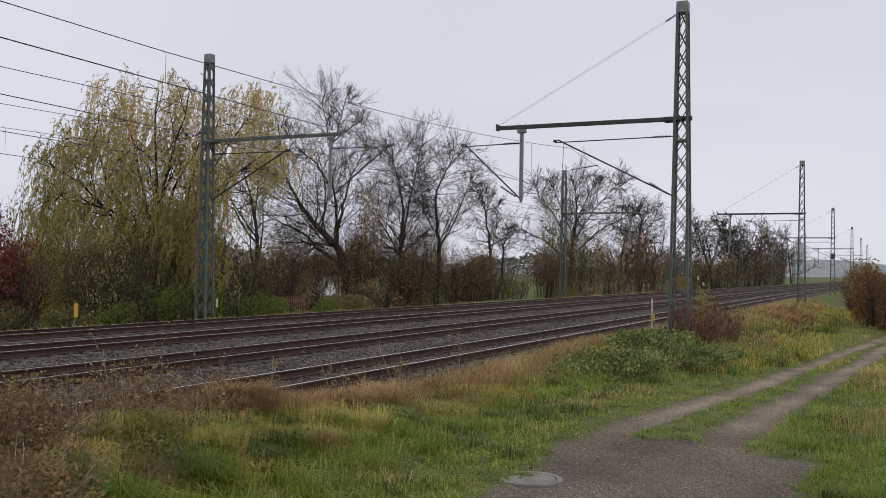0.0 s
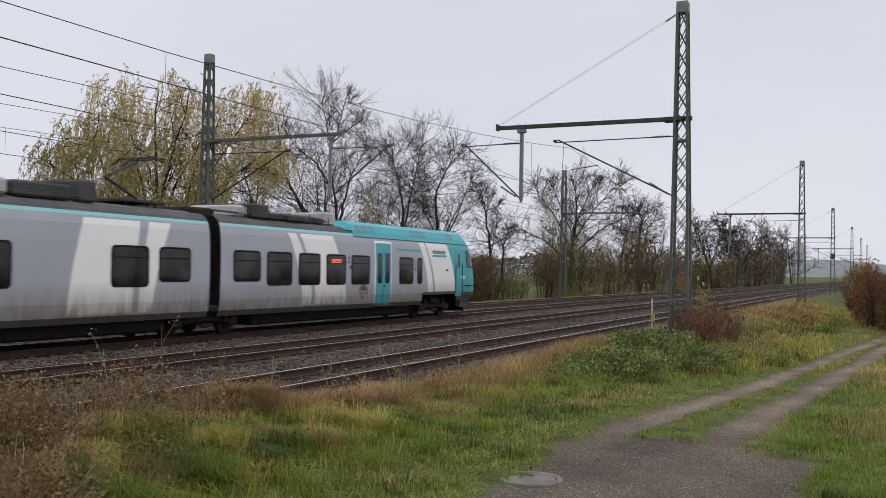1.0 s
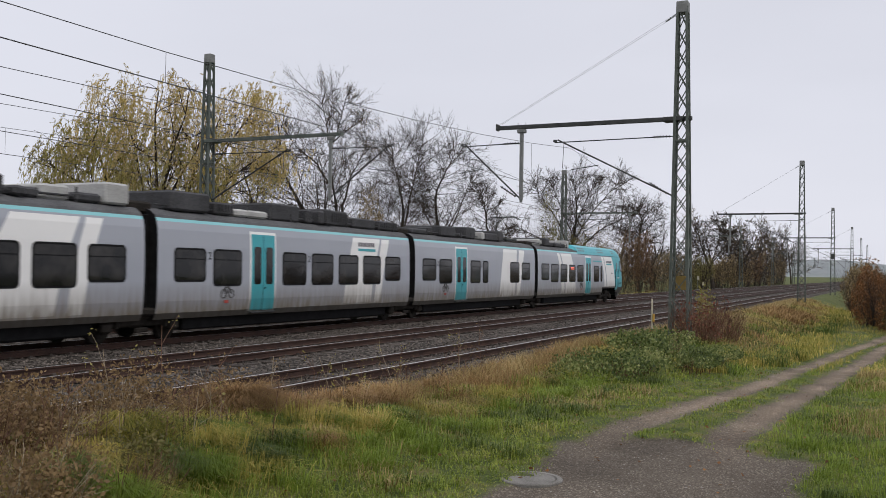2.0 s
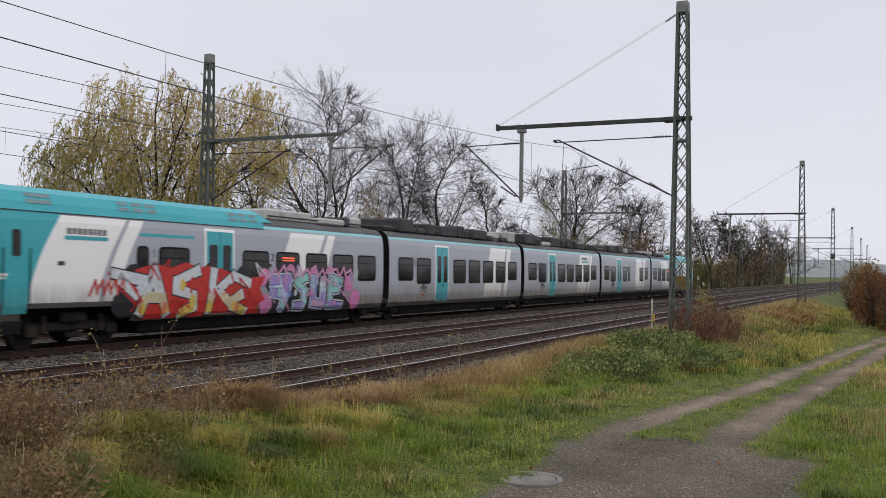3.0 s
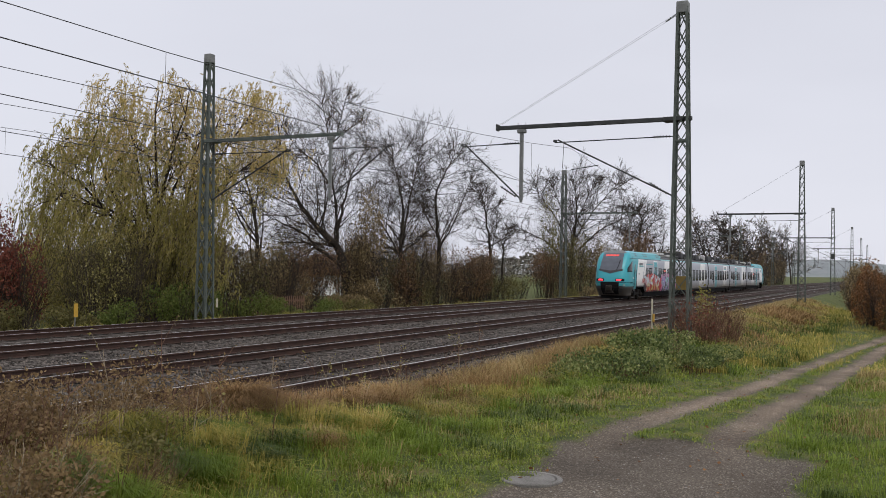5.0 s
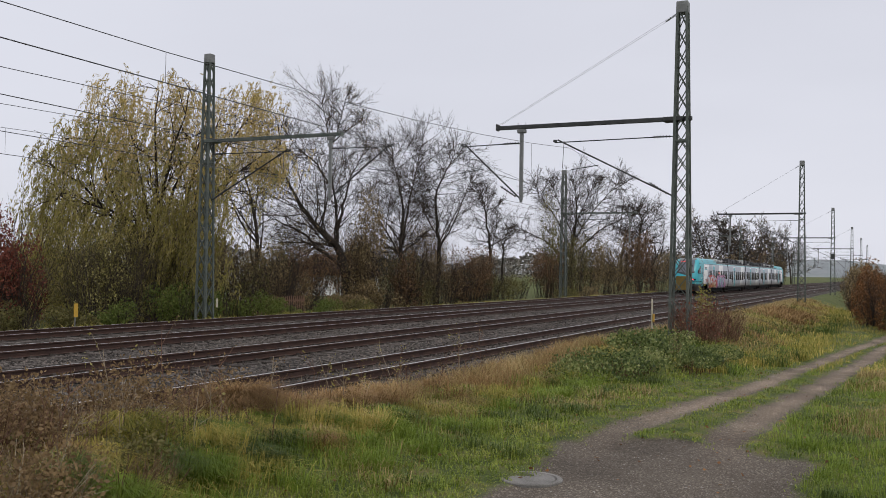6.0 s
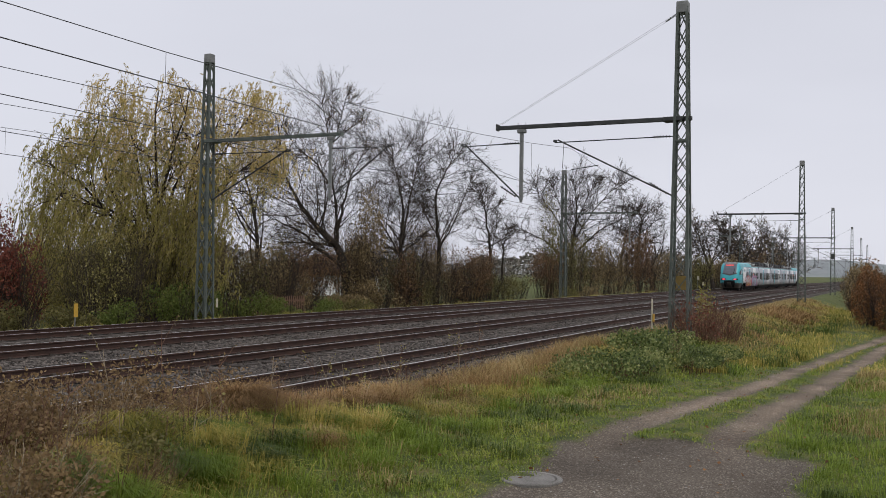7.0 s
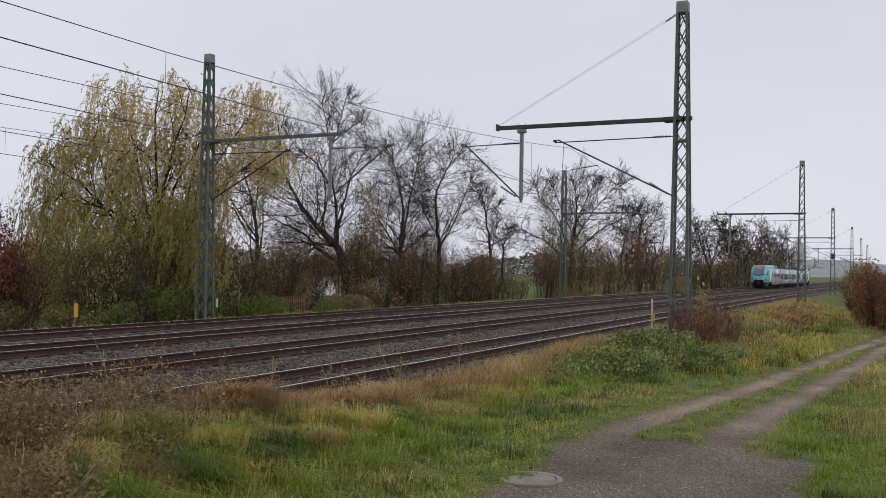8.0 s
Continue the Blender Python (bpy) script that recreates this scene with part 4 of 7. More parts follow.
def end_car(train, front, tail):
    """An end car in its own space, nose at x = 0 towards +x; the rear one is turned round."""
    over = [(1.425, 1.07)] + HOOD[2:]
    car_mb = extrude(HOOD, 5.75, 11.9, lambda z: 0 if z < 0.86 else 1 if z < 3.44 else 2)
    car = part("end_car", car_mb, BODY, train, "grey end car with a teal raked cab" + (", its side sprayed with graffiti" if tail else ""))
    part("cab_body", extrude(HOOD, 1.31, 1.95, lambda z: 0 if z < 1.2 else 1 if z < 3.44 else 2), BODY, car)
    part("arch_body", extrude(over, 1.95, 5.75, lambda z: 0 if z < 1.2 else 1 if z < 3.44 else 2), BODY, car)
    part("rear_body", extrude(SIDE, 11.9, JOINTS[0] - GAP, middle_slots), BODY, car)
    # cab skin
    skin = nose_sheet(0.40, 4.158, 0, 180, 0.0, 40, 40)
    skin.m = [0 if max(skin.v[i][2] for i in f) > 1.22 else 1 for f in skin.f]
    part("cab_shell", skin, [M_TEAL, M_SKIRT], car, "teal rounded cab shell", smooth=True)
    part("cab_roof", nose_sheet(3.88, 4.15, 46, 134, 0.012, 8, 24), M_GALV, car, "grey cab roof panel", smooth=True)
    part("side_teal", patch(lambda z: 1.3, lambda z: 2.16 + 0.99 * ((z - 1.2) / 2.22) ** 1.7 if z > 1.2 else 2.16, 1.2, 3.46, -1, 0.002, 10), M_TEAL, car)
    part("side_teal", patch(lambda z: 1.3, lambda z: 2.16 + 0.99 * ((z - 1.2) / 2.22) ** 1.7 if z > 1.2 else 2.16, 1.2, 3.46, 1, 0.002, 10), M_TEAL, car)
    # windscreen with its dark lower wedge, destination display
    part("windscreen", nose_sheet(0, 0, 57, 123, 0.022, 14, 24, zshape=lambda p: (2.43 + 0.12 * abs(p - 90) / 33, 3.54)), M_SCREEN, car, "raked windscreen, sky reflection put in its colour", smooth=True)
    part("windscreen_wedge", nose_sheet(0, 0, 54, 126, 0.016, 5, 24, zshape=lambda p: (2.18 + 0.26 * abs(p - 90) / 36, 2.46 + 0.12 * abs(p - 90) / 36)), M_UNIT, car, smooth=True)
    part("display_glass", nose_sheet(3.56, 3.87, 55, 125, 0.020, 4, 20), M_SCREEN, car, smooth=True)
    led = Mb()
    for q in range(9):
        p0 = 70 + 5.2 * q
        for z in (3.63, 3.71):
            g = nose_sheet(z, z + 0.055, p0, p0 + 4.6, 0.03, 1, 1)
            led.add(g.v, g.f)
    part("destination_display", led, M_LED, car, "glowing red destination display")
    wip = Mb().tube([(0.66, 0.5, 2.52), (0.52, 0.62, 2.8), (0.16, 0.68, 3.28)], 0.022, sides=5)
    part("wiper", wip, M_BLACK, car, "black windscreen wiper")
    # lamps, bumper line, coupler and apron
    for a, b in ((48, 72), (108, 132)):
        part("lamp_housing", nose_sheet(1.58, 1.78, a, b, 0.014, 3, 6), M_BLACK, car, smooth=True)
        c, d = (a + 8, b - 2.5) if a < 90 else (a + 2.5, b - 8)
        part("tail_lamp" if tail else "headlamp", nose_sheet(1.62, 1.74, c, d, 0.03, 2, 4), M_RED if tail else M_PALE, car, "glowing red tail lamp" if tail else "unlit headlamp")
    for a, b in ((8, 62), (118, 172)):
        part("bumper_line", nose_sheet(1.45, 1.48, a, b, 0.012, 1, 16), M_BLACK, car, smooth=True)
        part("marker_lamp", nose_sheet(1.22, 1.31, a + 39 if a < 90 else a + 12, a + 42 if a < 90 else a + 15, 0.02, 1, 2), M_PALE, car)
    part("coupler_recess", nose_sheet(0.5, 1.52, 62, 118, 0.02, 4, 14), M_BLACK, car)
    part("bumper_trim", nose_sheet(1.36, 1.43, 50, 61, 0.016, 1, 8), M_TEAL, car)
    part("bumper_trim", nose_sheet(1.36, 1.43, 119, 130, 0.016, 1, 8), M_TEAL, car)
    for a in (52, 119):
        rib = Mb()
        for q in range(4):
            g0 = nose_sheet(0.72 + 0.13 * q, 0.80 + 0.13 * q, a, a + 9, 0.03, 1, 4)
            rib.add(g0.v, g0.f)
        part("step_grille", rib, M_UNIT, car)
    cp = Mb().tube([(0.3, 0, 0.98), (1.06, 0, 0.98)], 0.16, sides=12)
    cp.box((1.14, 0, 1.0), (0.3, 0.5, 0.5), bevel=0.07)
    cp.disc((1.30, 0.06, 1.02), (1, 0, 0), 0.16, 0.06, 14, 0.1)
    cp.box((1.06, 0, 0.66), (0.2, 0.7, 0.14), bevel=0.04)
    for q in (-0.34, 0.34):
        cp.tube([(0.6, q, 1.1), (1.02, q * 0.9, 0.78), (0.85, q * 1.2, 0.5)], 0.035, sides=6)
    part("coupler", cp, M_BOGIE, car, "black automatic coupler")
    part("snow_plough", nose_sheet(0.16, 0.46, 25, 155, -0.1, 2, 20), M_BLACK, car)
    for side in (-1, 1):
        part("number_bars", Mb().box((-1.25, side * 1.452, 1.9), (0.55, 0.008, 0.07)).box((-1.25, side * 1.452, 1.82), (0.42, 0.008, 0.05)), M_WHITE, car)
        # cab side window, door and grab rails
        ph = (lambda p: p) if side > 0 else (lambda p: 180 - p)
        for off, g, mat, nm in ((0.016, 1.0, M_BLACK, "cab_window_frame"), (0.024, 0.0, M_GLASS, "cab_side_window")):
            def shape(p, g=g):
                u = (ph(p) - 15) / 25.0
                return (2.40 - 0.04 * g, 3.16 + 0.04 * g - 0.75 * max(0.0, u - 0.3) ** 1.2)
            part(nm, nose_sheet(0, 0, ph(15 - g * 1.2), ph(40 + g * 1.2), off, 5, 8, zshape=shape), mat, car, smooth=True)
        part("cab_door", patch(1.42, 2.12, 0.95, 3.26, side, 0.010), M_TEAL, car, "teal cab door")
        part("cab_door_pane", rounded(1.64, 1.90, 2.35, 3.0, side, 0.018, 0.06), M_GLASS, car)
        for s in (1.38, 2.17):
            part("grab_rail", Mb().tube([(-s, side * 1.475, 1.15), (-s, side * 1.475, 2.55)], 0.016, sides=6), M_BLACK, car)
        part("step_box", Mb().box((-1.75, side * 1.37, 0.62), (0.5, 0.1, 0.34), bevel=0.02), M_BLACK, car)
        # vents on the teal roof hood
        for s in (2.35, 2.75, 5.45, 6.0, 6.55, 10.3, 10.85, 11.4):
            for z in (3.72, 3.88):
                w = half_width(z, HOOD)
                lean = half_width(z - 0.05, HOOD) - half_width(z + 0.05, HOOD)
                vent = Mb()
                vent.grid([[(-s + q, side * (w + lean / 2 * -k + 0.012), z + 0.05 * k) for q in (-0.2, 0.2)] for k in (-1, 1)])
                part("roof_vent", vent, M_VENT, car, "small dark roof vent")
        part("hood_edge", Mb().box((-6.0, side * 1.372, 3.47), (11.8, 0.02, 0.025)), M_SKIRT, car)
        part("side_hatch", rounded(2.85, 3.5, 1.58, 2.34, side, 0.008, 0.1), M_WHITE, car)
        part("hatch_grille", Mb().box((-3.15, side * (half_width(2.2) + 0.012), 2.2), (0.22, 0.01, 0.1)), M_SKIRT, car)
        part("teal_strip", patch(5.96, 8.28, 3.0, 3.09, side, 0.006, 1), M_TEAL, car)
        part("rubbing_line", patch(0.2, 1.3, 1.42, 1.45, side, 0.012, 1), M_BLACK, car)
        bicycle(car, 11.15, side)
    hood = Mb()
    hood.add([(-11.9, y, z) for y, z in ((-1.29, 3.7), (-1.15, 3.95), (-0.85, 4.1), (0.85, 4.1), (1.15, 3.95), (1.29, 3.7))] + [(-12.5, y, 3.72) for y in (-1.24, -1.1, -0.8, 0.8, 1.1, 1.24)],
             [(i, i + 1, i + 7, i + 6) for i in range(5)])
    part("hood_end", hood, M_TEAL, car)
    white_band(car, 3.15, 5.48, 2.16, 4.46, 5.62, 6.15, 4.66, 5.19, low=1.2)
    windows(car, [(5.86, 6.30), (6.75, 8.05), (10.68, 12.1), (12.56, 13.95), (14.4, 15.8), (16.25, 17.72), (18.12, 19.55, 1.74, 2.70)])
    doors(car, 8.85, 10.15)
    white_band(car, 13.48, 15.72, 12.46, 14.66, 15.95, 16.45, 14.9, 15.53)
    for side in (-1, 1):
        for z in (2.40, 2.49):
            part("service_display", patch(12.9, 13.62, z, z + 0.055, side, 0.02, 1), M_LEDO, car, "orange service display behind a pane")
        mb = Mb().box((-4.0, side * (half_width(2.86) + 0.010), 2.86), (1.5, 0.006, 0.10))
        part("logo_underline", mb, M_TEAL, car)
        bars(car, "lettering", 3.35 if side < 0 else 4.7, 3.03, (0.15, 0.14, 0.1, 0.15, 0.15, 0.15, 0.14, 0.15), 0.16, M_LETTER, side, 0.035, 1 if side < 0 else -1)
    roof_units(car, 12.7, 20.0, 7 if tail else 4)
    for side in (-1, 1):
        number_two(car, 12.33, 2.42, "2", side)
        number_two(car, 6.52, 2.42, "1", side)
        bars(car, "lettering", 12.27, 2.25, (0.12,), 0.12, M_SKIRT, side)
        bars(car, "lettering", 6.58, 2.22, (0.1,), 0.14, M_SKIRT, side, 0.03, -1)
    # black underframe block that doubles as the shade beneath the floor
    part("shaded_underframe", Mb().box((-12.2, 0, 0.45), (11.8, 2.2, 0.42), bevel=0.06), M_BLACK, car)
    for side in (-1, 1):
        part("arch_skirt", patch(1.35, lambda z: 6.1 - 0.55 * (z - 1.07) / 0.13, 1.07, 1.2, side, 0.004, 2), M_SKIRT, car)
    # solid black block put in as the darkness behind the bogie
    part("wheel_well_shade", Mb().box((-3.85, 0, 0.98), (3.78, 1.5, 0.6)), M_BLACK, car)
    wheelset_bogie(car, 3.9)
    if tail:
        graffiti(car)
        car.matrix_basis = pose(-L_TRAIN, 0, 0, 0, 0, 180)
    return car


def spray(name, base, rough=0.45):
    return speckled(name, tuple(c * 0.7 for c in base), base, 2.0, 8.0, rough, 0, 0.0)


def graffiti(car):
    """Two sprayed pieces on the side that faces the field: bold letters on a red cloud, and a lilac one."""
    red, white_p, yellow, orange = spray("red_spray", (0.55, 0.035, 0.03)), spray("pale_spray", (0.62, 0.66, 0.7)), spray("yellow_spray", (0.65, 0.5, 0.1)), spray("orange_spray", (0.6, 0.22, 0.1))
    lilac, mint, pink, blue, black = spray("lilac_spray", (0.36, 0.26, 0.56)), spray("mint_spray", (0.3, 0.62, 0.58)), spray("pink_spray", (0.66, 0.22, 0.45)), spray("blue_spray", (0.12, 0.2, 0.5)), spray("black_spray", (0.02, 0.02, 0.025))
    sand, sky_b, rose = spray("sand_spray", (0.6, 0.52, 0.34)), spray("pale_blue_spray", (0.42, 0.52, 0.68)), spray("rose_spray", (0.6, 0.36, 0.5))
    side = 1  # this car is turned round, so +y faces the field
    rng = random.Random(11)

    def lay(m, poly, off):
        """Adds a convex polygon in (s, z) to m, cut into bands so that it follows the body side."""
        for lo, hi in ((0.63, 0.80), (0.80, 1.15), (1.15, 1.60), (1.60, 2.20), (2.20, 2.80)):
            q = poly
            for level, sign in ((lo, 1), (hi, -1)):
                out = []
                for (a, b), (c, d) in zip(q, q[1:] + q[:1]):
                    u, v = (b - level) * sign, (d - level) * sign
                    if u >= 0:
                        out.append((a, b))
                    if u * v < 0:
                        out.append((a + (c - a) * u / (u - v), level))
                q = out
                if len(q) < 3:
                    break
            if len(q) >= 3:
                m.add([on_side(s, z, side, off) for s, z in q], [tuple(range(len(q)))])

    def blob(name, pts, off, mat):
        n = len(pts)
        c = (sum(p[0] for p in pts) / n, sum(p[1] for p in pts) / n)
        m = Mb()
        for i in range(n):
            lay(m, [pts[i], pts[(i + 1) % n], c], off)
        part(name, m, mat, car)

    def stroke(pts, w, mats):
        for off, k, mat in ((0.0325, 1.0, mats[0]), (0.034, 0.6, mats[1])):
            m = Mb()
            for (a, b), (c, d) in zip(pts, pts[1:]):
                ln = math.hypot(c - a, d - b)
                nx, nz = -(d - b) / ln * w * k / 2, (c - a) / ln * w * k / 2
                ex, ez = (c - a) / ln * w * k * 0.35, (d - b) / ln * w * k * 0.35
                q = [(a - ex + nx, b - ez + nz), (c + ex + nx, d + ez + nz), (c + ex - nx, d + ez - nz), (a - ex - nx, b - ez - nz)]
                lay(m, q, off)
            part("graffiti_stroke", m, mat, car)

    def word(strokes, w, line, fill, halo=None):
        """Fat sprayed strokes: halo, dark outline and fill, each layer over the one before."""
        layers = ([(0.0235, w + 0.2, halo)] if halo else []) + [(0.0255, w + 0.09, line), (0.028, w, fill)]
        for off, ww, mat in layers:
            m = Mb()
            for pts in strokes:
                for i, ((a, b), (c, d)) in enumerate(zip(pts, pts[1:])):
                    ln = math.hypot(c - a, d - b)
                    nx, nz = -(d - b) / ln * ww / 2, (c - a) / ln * ww / 2
                    ex, ez = (c - a) / ln * ww * 0.3, (d - b) / ln * ww * 0.3
                    q = [(a - ex + nx, b - ez + nz), (c + ex + nx * 0.8, d + ez + nz * 0.8), (c + ex - nx * 0.8, d + ez - nz * 0.8), (a - ex - nx, b - ez - nz)]
                    lay(m, q, off + 0.0003 * i)
            part("graffiti_letter", m, mat[0] if isinstance(mat, tuple) else mat, car)
            for lo, hi, tone in zip((0.9, 0.6), (1.32, 0.98), mat[1:] if isinstance(mat, tuple) else ()):
                for pts in strokes:
                    for (a, b), (c, d) in zip(pts, pts[1:]):
                        ln = math.hypot(c - a, d - b)
                        nx, nz = -(d - b) / ln * ww * 0.42, (c - a) / ln * ww * 0.42
                        k0, k1 = [min(1.0, max(0.0, (lvl - b) / (d - b))) if abs(d - b) > 0.05 else (0.0, 1.0)[side_] for side_, lvl in enumerate((lo, hi))]
                        if abs(d - b) <= 0.05 and not lo < b < hi or abs(k1 - k0) < 0.03:
                            continue
                        p, r = (a + (c - a) * k0, b + (d - b) * k0), (a + (c - a) * k1, b + (d - b) * k1)
                        m = Mb()
                        lay(m, [(p[0] + nx, p[1] + nz), (r[0] + nx, r[1] + nz), (r[0] - nx, r[1] - nz), (p[0] - nx, p[1] - nz)], off + 0.0022 + 0.0006 * (lo < 0.8))
                        part("graffiti_fill", m, tone, car)

    # red piece with bold pale letters
    for s, z, r in ((5.7, 1.95, 0.34), (7.0, 2.1, 0.22), (9.0, 2.1, 0.26), (10.7, 1.95, 0.36), (5.4, 1.1, 0.5)):
        blob("graffiti_cap", [(s + r * math.cos(0.5236 * k), z + r * math.sin(0.5236 * k) * 0.8) for k in range(12)], 0.0215, black)
    blob("graffiti_cloud", [(4.72, 1.98), (5.5, 1.92), (5.9, 2.1), (6.6, 2.24), (7.2, 2.12), (7.9, 2.3), (8.5, 2.14), (8.9, 2.2), (9.6, 2.12), (10.2, 1.95), (11.0, 1.86), (11.9, 1.88), (11.6, 1.5), (11.9, 1.1), (11.4, 0.9),
                          (11.7, 0.66), (9, 0.66), (6.1, 0.66), (5.9, 1.0), (5.2, 1.5)], 0.0225, red)
    word([[(6.02, 0.85), (6.52, 2.05), (7.1, 0.8)], [(6.25, 1.3), (6.9, 1.25)], [(6.3, 1.72), (4.95, 1.95)], [(5.2, 1.8), (5.8, 1.38), (6.2, 1.62)]], 0.34, black, (white_p, sand, yellow))
    word([[(8.45, 2.05), (7.5, 1.75), (7.45, 1.5), (8.25, 1.32), (8.3, 0.98), (7.7, 0.78)]], 0.34, black, (white_p, sand, yellow))
    word([[(9.2, 2.05), (9.0, 0.78)], [(11.0, 1.66), (10.2, 1.9), (9.25, 1.38)], [(9.5, 1.4), (10.15, 0.95), (10.85, 0.75)], [(10.6, 1.3), (10.1, 1.1)]], 0.34, black, (white_p, sand, yellow))
    for s, z, mat in ((6.1, 0.95, yellow), (7.0, 0.95, orange), (8.2, 1.15, yellow), (7.75, 1.62, yellow), (9.05, 0.95, yellow), (10.4, 0.9, orange), (9.1, 1.5, white_p), (6.62, 1.6, white_p)):
        blob("graffiti_fill", [(s + 0.13 * math.cos(1.047 * k), z + 0.2 * math.sin(1.047 * k)) for k in range(6)], 0.031, mat)
    # lilac piece
    for s, z, r in ((11.85, 1.85, 0.32), (13.4, 2.02, 0.3), (14.9, 1.92, 0.3), (16.0, 2.0, 0.3), (17.4, 1.6, 0.34), (17.9, 1.0, 0.4), (12.0, 0.95, 0.35)):
        blob("graffiti_cap", [(s + r * math.cos(0.5236 * k), z + r * math.sin(0.5236 * k)) for k in range(12)], 0.0215, pink)
    blob("graffiti_cloud", [(11.9, 1.6), (12.5, 2.2), (13.2, 2.1), (14.2, 2.0), (15.2, 1.95), (16.2, 2.0), (17.1, 1.8), (17.0, 1.3), (17.7, 0.7), (15, 0.64), (12.4, 0.64), (12.3, 1.2)], 0.0225, black)
    word([[(12.3, 1.75), (13.3, 1.8), (12.9, 1.3), (12.3, 1.35)], [(13.2, 1.5), (12.9, 0.8)]], 0.3, blue, (lilac, sky_b, mint), white_p)
    word([[(14.4, 1.85), (13.8, 1.7), (14.3, 1.35), (14.2, 0.85), (13.7, 0.85)]], 0.28, black, (mint, sky_b, lilac), white_p)
    word([[(14.9, 1.8), (14.85, 0.95), (15.5, 0.85), (15.55, 1.75)]], 0.27, blue, (sky_b, lilac, rose), white_p)
    word([[(16.1, 1.85), (16.0, 0.85), (16.9, 0.8)], [(16.1, 1.4), (16.6, 1.4)], [(16.1, 1.85), (16.8, 1.7)]], 0.26, black, (mint, sky_b, lilac), white_p)
    for k in range(14):
        s, z = 12.4 + 0.33 * k, rng.uniform(0.8, 1.8)
        blob("graffiti_fill", [(s + 0.09 * math.cos(1.047 * j), z + 0.13 * math.sin(1.047 * j)) for j in range(6)], 0.031, (lilac, mint, pink, blue, white_p)[k % 5])
    # thin outlines, arrows and drips over both pieces
    for k in range(30):
        a, z = 5.6 + 0.42 * k + rng.uniform(-0.15, 0.15), rng.uniform(0.85, 2.0)
        two = (red, red) if a < 11.5 else ((pink, rose), (lilac, sky_b), (white_p, white_p))[k % 3]
        stroke([(a, z), (a + rng.uniform(-0.35, 0.35), z + rng.uniform(0.2, 0.4)), (a + rng.uniform(0.1, 0.5), z + rng.uniform(-0.3, 0.1))], rng.uniform(0.04, 0.09), two)
    for k in range(11):
        a = 12.2 + 0.5 * k
        stroke([(a, 1.9 + 0.12 * (k % 3)), (a + 0.28, 2.16 + 0.1 * (k % 2)), (a + 0.46, 1.86)], 0.1, (pink, rose))
    # small red tag on the white field
    for k in range(5):
        a = 4.1 + 0.25 * k
        stroke([(a, 1.36 + 0.1 * (k % 2)), (a + 0.2, 1.78), (a + 0.28, 1.4)], 0.06, (red, red))


def bellows(train, s):
    mb = Mb()
    for k in range(6):
        w = 1.14 if k % 2 else 1.04
        mb.box((-(s - GAP - 0.02 + (2 * GAP + 0.04) * (k + 0.5) / 6), 0, 2.2), ((2 * GAP + 0.04) / 6, 2 * w, 2.9), bevel=0.02)
    part("bellows", mb, M_BLACK, train, "black rubber gangway bellows")
    part("joint_cover", Mb().box((-s, 0, 0.86), (1.0, 2.74, 0.22), bevel=0.05), M_BOGIE, train)
    part("roof_joint", Mb().box((-s, 0, 3.86), (1.1, 1.9, 0.34), bevel=0.06), M_BOGIE, train)


def build_train():
    train = thing("passenger_train", "five-car teal, grey and white electric passenger train with graffiti", "train")
    end_car(train, 0.0, False)
    w2 = [(21.66, 23.0, 1.74, 2.70), (23.45, 24.87), (28.14, 28.84), (29.2, 30.45), (32.75, 34.16), (34.55, 35.95, 1.74, 2.70)]
    middle_car(train, JOINTS[0], JOINTS[1], w2, (30.93, 32.25), (23.75, 25.85, 24.07, 26.38, 22.5, 23.4, 23.25, 23.82), 21, panto=22.9)
    w3 = [(38.16, 39.5, 1.74, 2.70), (39.92, 41.35), (41.77, 43.21), (43.65, 45.1), (45.5, 46.95), (49.3, 50.7), (51.1, 52.5, 1.74, 2.70)]
    c3 = middle_car(train, JOINTS[1], JOINTS[2], w3, (47.45, 48.75), (39.9, 42.1, 40.65, 42.8, 39.1, 39.77, 39.84, 40.36), 33)
    part("logo_underline", Mb().box((-41.05, -(half_width(3.0) + 0.012), 2.95), (1.4, 0.006, 0.10)), M_TEAL, c3)
    bars(c3, "lettering", 41.75, 3.16, (0.14, 0.13, 0.1, 0.14, 0.14, 0.14, 0.13, 0.14), 0.17, M_LETTER, -1, 0.035, -1)
    w4 = [(54.5, 55.85, 1.74, 2.70), (56.25, 57.65), (58.05, 59.45), (59.85, 61.3), (61.7, 63.15), (65.7, 67.1), (67.5, 68.9, 1.74, 2.70)]
    middle_car(train, JOINTS[2], JOINTS[3], w4, (63.8, 65.1), (56.1, 58.3, 56.9, 59.3, 55.3, 55.9, 55.95, 56.5), 45)
    end_car(train, L_TRAIN, True)
    for s in JOINTS:
        bellows(train, s)
        wheelset_bogie(train, s)
    return train


TRAIN = build_train()


def motions():
    """The train gathers speed along the third track, from 29 to 32 m/s, and follows its bend."""
    times = [0.0, 1 / 30, 2 / 30] + [0.1 * k for k in range(1, 80)] + [8.0 - 2 / 30, 8.0 - 1 / 30, 8.0]
    rows = []
    for t in times:
        x = 14.776 + 29.447 * t + 0.23600 * t * t - 0.002780 * t ** 3
        y0, y1 = float(curve_y(x)), float(curve_y(x - L_TRAIN))
        rows.append((t, pose(x, TRACKS[2] + y0, 0, 0, 0, math.degrees(math.atan2(y0 - y1, L_TRAIN)))))
    walk(TRAIN, rows)


